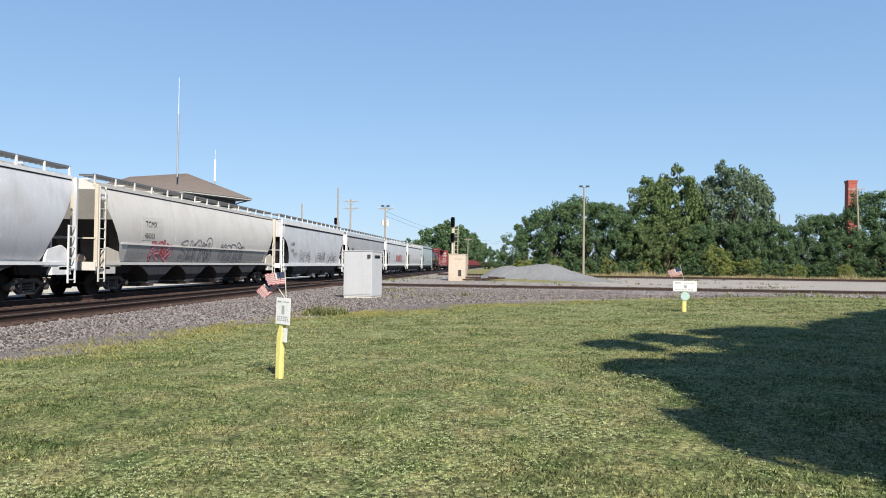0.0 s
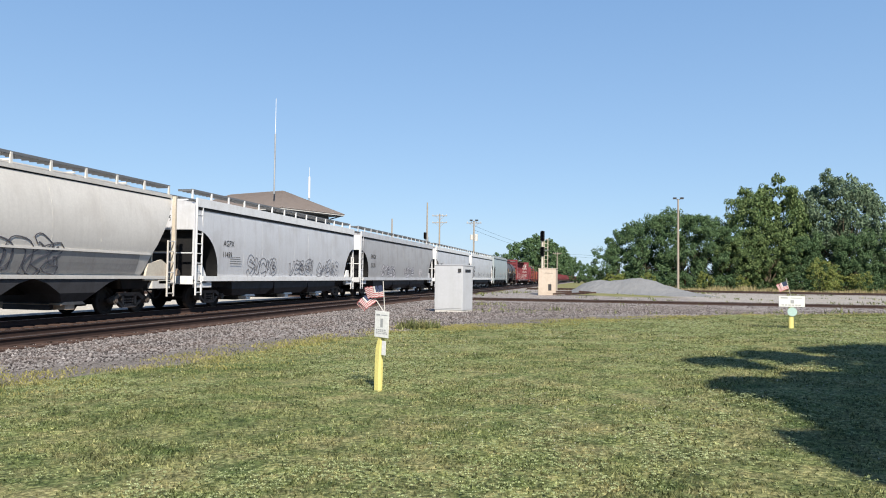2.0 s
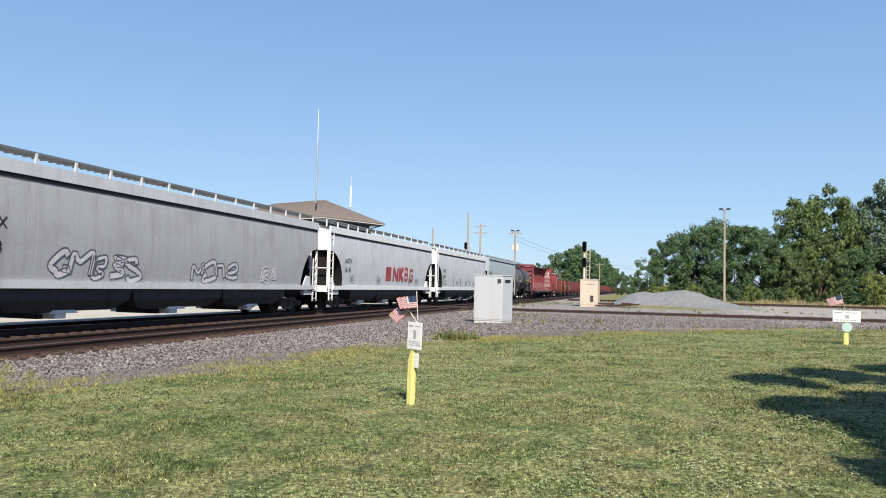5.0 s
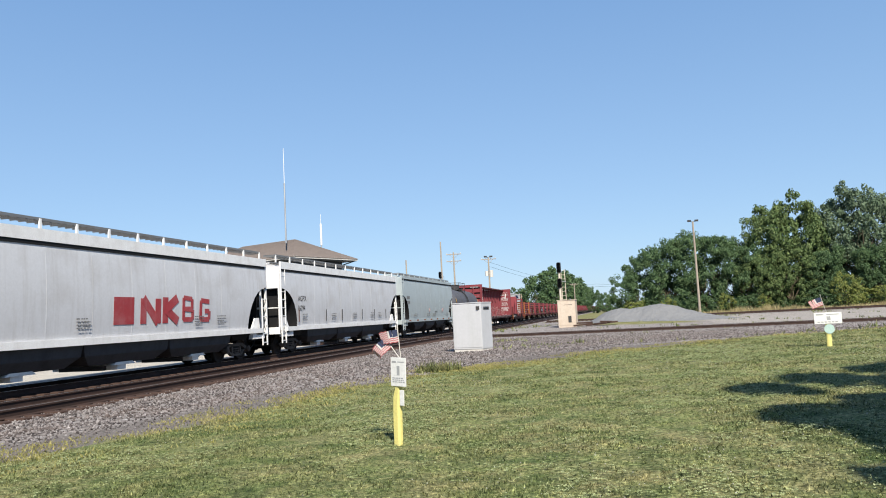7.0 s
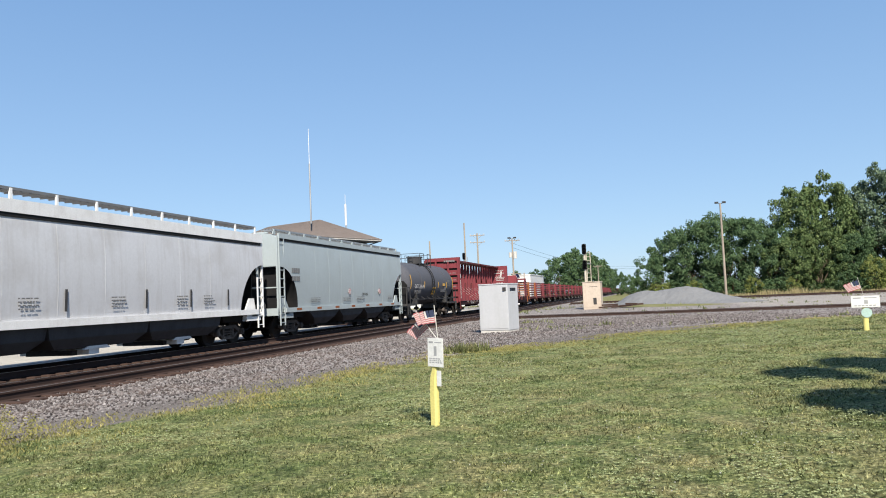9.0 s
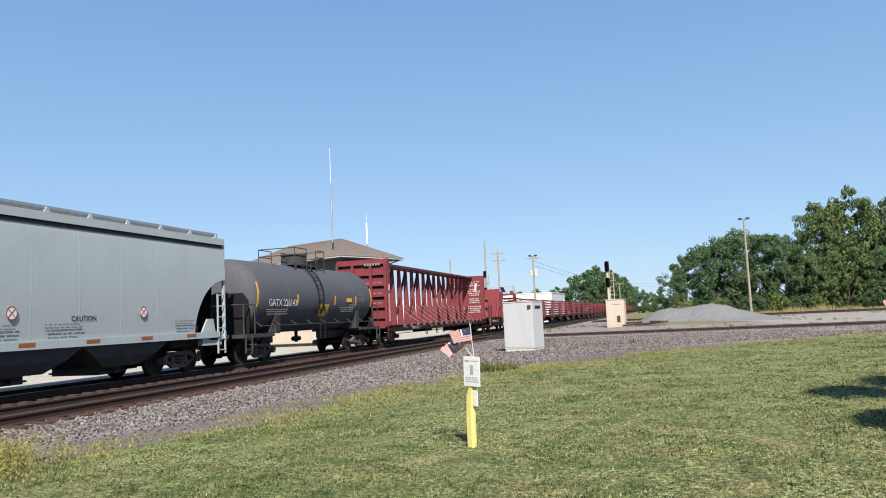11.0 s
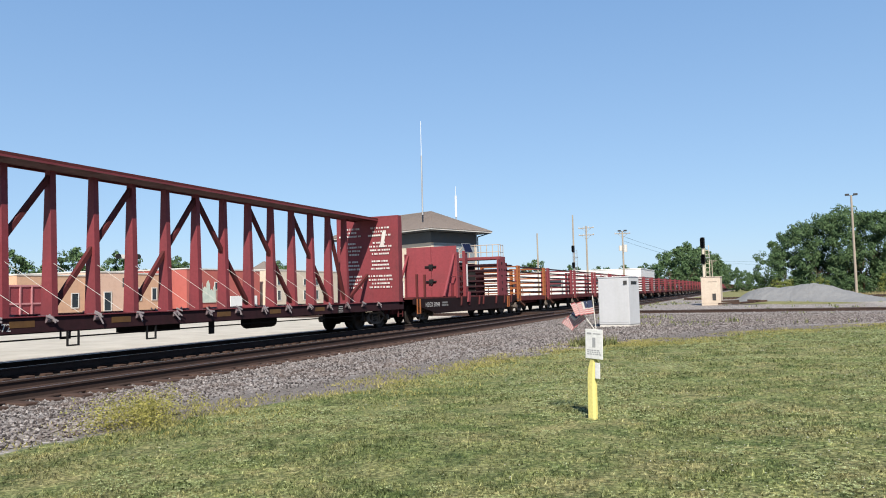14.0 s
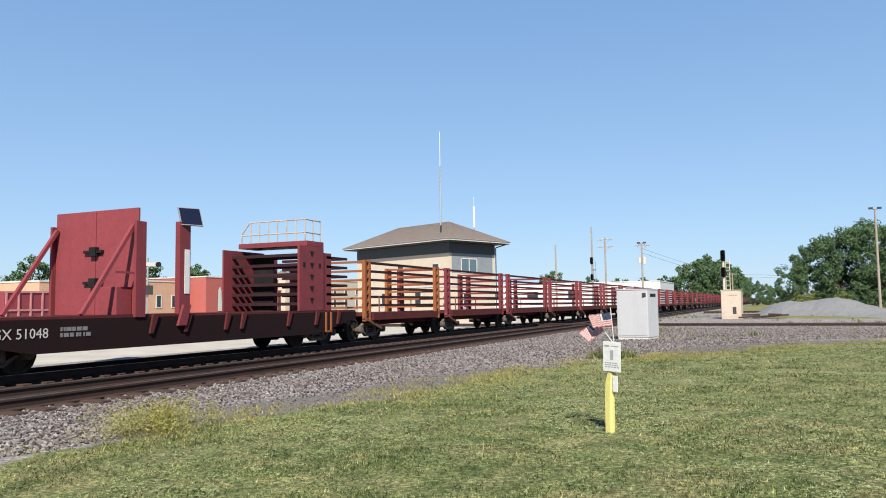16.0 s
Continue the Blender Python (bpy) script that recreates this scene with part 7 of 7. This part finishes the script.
def lawn():
    rng = random.Random(61)
    spots = []
    while len(spots) < 90000:
        y = 3.6 + 26.5 * rng.random() ** 1.9
        half = 0.72 * y + 1.5
        x = rng.uniform(-half - 1, half)
        d = lawn_inside(x, y)
        if d < 0.25:
            if d < -0.3 or rng.random() > 0.35:
                continue
        dens = noise.noise(Vector((x * 1.1, y * 1.1, 0)))
        if rng.random() < 0.7 + dens:
            spots.append((x, y, (0.8 + 0.6 * max(0, dens) + (0.5 if d < 0.5 else 0)) * (0.8 + 0.03 * y)))
    blades("lawn_grass", "short mown green and straw grass", spots, "grass", 62, 0.008, 0.032, 0.0075, 4, (0.2, 1.4), 0.05)
    # clover patches: small flat leaves just over the turf
    leaves = []
    while len(leaves) < 36000:
        y = 4.5 + 25 * rng.random()
        x = rng.uniform(-0.6 * y - 2, 0.55 * y)
        if lawn_inside(x, y) > 0.5 and noise.noise(Vector((x * 0.4, y * 0.4, 7))) + 0.6 * noise.noise(Vector((x * 1.9, y * 1.9, 2))) + 0.8 * noise.noise(Vector((x * 5.5, y * 5.5, 4))) > rng.uniform(0.0, 0.45):
            leaves.append((x, y))
    vs, fs = [], []
    for x, y in leaves:
        z = ground_z(x, y) + rng.uniform(0.015, 0.05)
        a = rng.uniform(0, 6.3)
        for k in range(3):
            b, r = a + k * 2.09, rng.uniform(0.007, 0.012) * (0.6 + 0.065 * y)
            c, d2 = math.cos(b), math.sin(b)
            i = len(vs)
            vs += [(x, y, z), (x + r * (c - 0.6 * d2), y + r * (d2 + 0.6 * c), z + rng.uniform(-0.004, 0.008)), (x + r * 1.3 * c, y + r * 1.3 * d2, z + 0.003), (x + r * (c + 0.6 * d2), y + r * (d2 - 0.6 * c), z + rng.uniform(-0.004, 0.008))]
            fs.append((i, i + 1, i + 2, i + 3))
    me = bpy.data.meshes.new("clover_leaves")
    me.from_pydata(vs, [], fs)
    me.materials.append(M["clover_leaf"])
    tagged(new("clover_leaves", me), "patches of small clover leaves in the lawn", "clover", kind="stuff")
    vs, fs = [], []
    for k in range(64):
        cx, cy, ht = rng.gauss(-8.45, 0.22), rng.gauss(10.05, 0.34), rng.uniform(0.18, 0.46)
        z0 = ground_z(cx, cy)
        for j in range(130):
            f = rng.random() ** 0.7
            r, a = rng.uniform(0, 0.16), rng.uniform(0, 6.3)
            p = Vector((cx + r * math.cos(a), cy + r * math.sin(a), z0 + 0.01 + ht * f * (1 - r * 2)))
            n = Vector((rng.uniform(-1, 1), rng.uniform(-1, 1), rng.uniform(0.2, 1))).normalized()
            t = Matrix.Rotation(rng.uniform(0, 6.3), 3, n) @ n.orthogonal().normalized()
            b, ln = n.cross(t), rng.uniform(0.016, 0.034)
            i = len(vs)
            vs += [tuple(p - t * ln * 0.5), tuple(p + b * ln * 0.22), tuple(p + t * ln * 0.5), tuple(p - b * ln * 0.22)]
            fs.append((i, i + 1, i + 2, i + 3))
    me = bpy.data.meshes.new("weed_patch")
    me.from_pydata(vs, [], fs)
    me.materials.append(M["weed"])
    tagged(new("weed_patch", me), "low bushy yellow weeds at the gravel edge", "weeds", kind="stuff")
    edge = []
    while len(edge) < 2400:
        k = rng.randrange(1, 17)
        (ya, xa), (yb, xb) = LAWN_EDGE[k - 1], LAWN_EDGE[k]
        f = rng.random()
        x, y = xa + (xb - xa) * f + rng.gauss(0, 0.75), ya + (yb - ya) * f + rng.gauss(0, 0.75)
        if 4 < y < 34 and lawn_inside(x, y) > -1.2 and rng.random() < 0.3 + noise.noise(Vector((x * 0.8, y * 0.8, 11))):
            edge.append((x, y, rng.uniform(0.4, 1.2)))
    blades("edge_weeds", "ragged longer grass along the gravel edge", edge, "edge_grass", 65, 0.015, 0.055, 0.009, 9, (0.2, 1.4), 0.1)
    tufts = [(-5.5 + rng.gauss(0, 0.3), 21.8 + rng.gauss(0, 0.2), rng.uniform(0.7, 1.6)) for k in range(80)]
    blades("edge_tuft", "taller green tuft at the gravel edge", tufts, "grass", 64, 0.1, 0.22, 0.012, 7)
    dry = []
    for k in range(9000):
        x = rng.uniform(6, 85)
        dry.append((x, rng.gauss(107.6, 0.9), rng.uniform(0.3, 1.3) * (0.4 + 0.9 * abs(noise.noise(Vector((x * 0.3, 0, 5)))))))
    blades("dry_verge", "tall tan dry grass below the trees", dry, "dry_grass", 66, 0.45, 1.15, 0.03, 4, (0.1, 0.5), 0.25)
    sparse = []
    while len(sparse) < 420:
        x, y = rng.uniform(-12, 26), rng.uniform(30, 100)
        if abs(y - CROSS_Y) > 2.4 and noise.noise(Vector((x * 0.15, y * 0.15, 9))) > rng.uniform(0.05, 0.5):
            sparse.append((x, y, rng.uniform(0.5, 1.4)))
    blades("gravel_tufts", "sparse grass tufts growing in the gravel", sparse, "grass", 67, 0.06, 0.2, 0.02, 6, (0.1, 0.9), 0.12)
    # white clover heads
    vs, fs = [], []
    k = 0
    while k < 1700:
        y = 8.0 + 17 * rng.random()
        x = rng.uniform(-7, 9)
        if lawn_inside(x, y) < 0.8 or noise.noise(Vector((x * 0.35, y * 0.35, 7))) + 0.5 * noise.noise(Vector((x * 1.7, y * 1.7, 3))) < rng.uniform(-0.1, 0.4):
            continue
        z, r = ground_z(x, y) + rng.uniform(0.02, 0.04), rng.uniform(0.004, 0.008) * (0.6 + 0.03 * y)
        i = len(vs)
        vs += [(x + r, y, z), (x, y + r, z), (x - r, y, z), (x, y - r, z), (x, y, z + r), (x, y, z - r)]
        fs += [(i + a, i + b, i + c) for a, b, c in ((0, 1, 4), (1, 2, 4), (2, 3, 4), (3, 0, 4), (1, 0, 5), (2, 1, 5), (3, 2, 5), (0, 3, 5))]
        k += 1
    me = bpy.data.meshes.new("clover_heads")
    me.from_pydata(vs, [], fs)
    me.materials.append(M["clover"])
    tagged(new("clover_heads", me), "scattered white clover heads in the lawn", "flowers", kind="stuff")


def stones():
    """Loose ballast beside the nearer track and the verge."""
    rng = random.Random(71)
    vs, fs = [], []
    oct_f = ((0, 1, 4), (1, 2, 4), (2, 3, 4), (3, 0, 4), (1, 0, 5), (2, 1, 5), (3, 2, 5), (0, 3, 5))
    k = 0
    while k < 62000:
        if k < 46000:
            y = 4 + 44 * rng.random() ** 1.6
            x = rng.uniform(-15.6, -6.0 if y < 19 else -1.0) if y < 30 else rng.uniform(-15.6, 6)
        else:
            y = rng.uniform(23, 52)
            x = rng.uniform(-9, 0.62 * y)
        inside = lawn_inside(x, y)
        if inside > -0.15 or rng.random() < 0.6 * cinder_at(x, y, inside):
            continue
        if abs(x - NEAR_X) < 1.36 and abs(((y + 30) / 0.52 + 0.5) % 1 - 0.5) * 0.52 < 0.12:
            continue
        z = ground_z(x, y) + 0.01
        r = rng.uniform(0.014, 0.036) * (1.0 if y < 22 else 1.1) * (1 - 0.45 * cinder_at(x, y, inside))
        i = len(vs)
        a = rng.uniform(0, 6.3)
        ca, sa = math.cos(a), math.sin(a)
        q = [rng.uniform(0.6, 1.2) for _ in range(6)]
        vs += [(x + r * q[0] * ca, y + r * q[0] * sa, z + r * rng.uniform(-0.2, 0.4)), (x - r * q[1] * sa, y + r * q[1] * ca, z + r * rng.uniform(-0.2, 0.4)), (x - r * q[2] * ca, y - r * q[2] * sa, z + r * rng.uniform(-0.2, 0.4)),
               (x + r * q[3] * sa, y - r * q[3] * ca, z + r * rng.uniform(-0.2, 0.4)), (x + rng.uniform(-0.4, 0.4) * r, y + rng.uniform(-0.4, 0.4) * r, z + r * q[4]), (x, y, z - r * 0.6)]
        fs += [(i + a2, i + b2, i + c2) for a2, b2, c2 in oct_f]
        k += 1
    me = bpy.data.meshes.new("ballast_stones")
    me.from_pydata(vs, [], fs)
    me.materials.append(M["stone"])
    tagged(new("ballast_stones", me), "loose angular grey-brown ballast stones", "gravel", kind="stuff")


lawn()
stones()


def flutter():
    for strip, k, w, seed in FLAGS:
        rows = []
        for i in range(65):
            t = i * 0.25
            x, y, a = 0.0, 0.0, 0.0
            for j in range(k + 1):
                a = 14 * math.sin(t * 5.1 + seed * 1.9 - j * 0.9) + 10 * math.sin(t * 2.3 + seed) + j * 9 * math.sin(t * 3.7 + seed * 0.7 - j)
                if j < k:
                    x += w * math.cos(radians(a))
                    y += w * math.sin(radians(a))
            rows.append((t, pose(x, y, 0.12, 0, 6 + 4 * k, a)))
        walk(strip, rows)


def car_times():
    return [0, 0.04] + [0.5 * k for k in range(1, 32)] + [15.96, 16.0]


def motions():
    for car, start in MOVING:
        walk(car, [(t, pose(TRAIN_X, start - travel(t), RAIL_Z)) for t in car_times()])
    for wheel, y in ROLLING:
        walk(wheel, [(k / 30, pose(0, y, WHEEL_R, math.degrees(travel(k / 30) / WHEEL_R), 0, 0)) for k in range(481)])
    flutter()


motions()
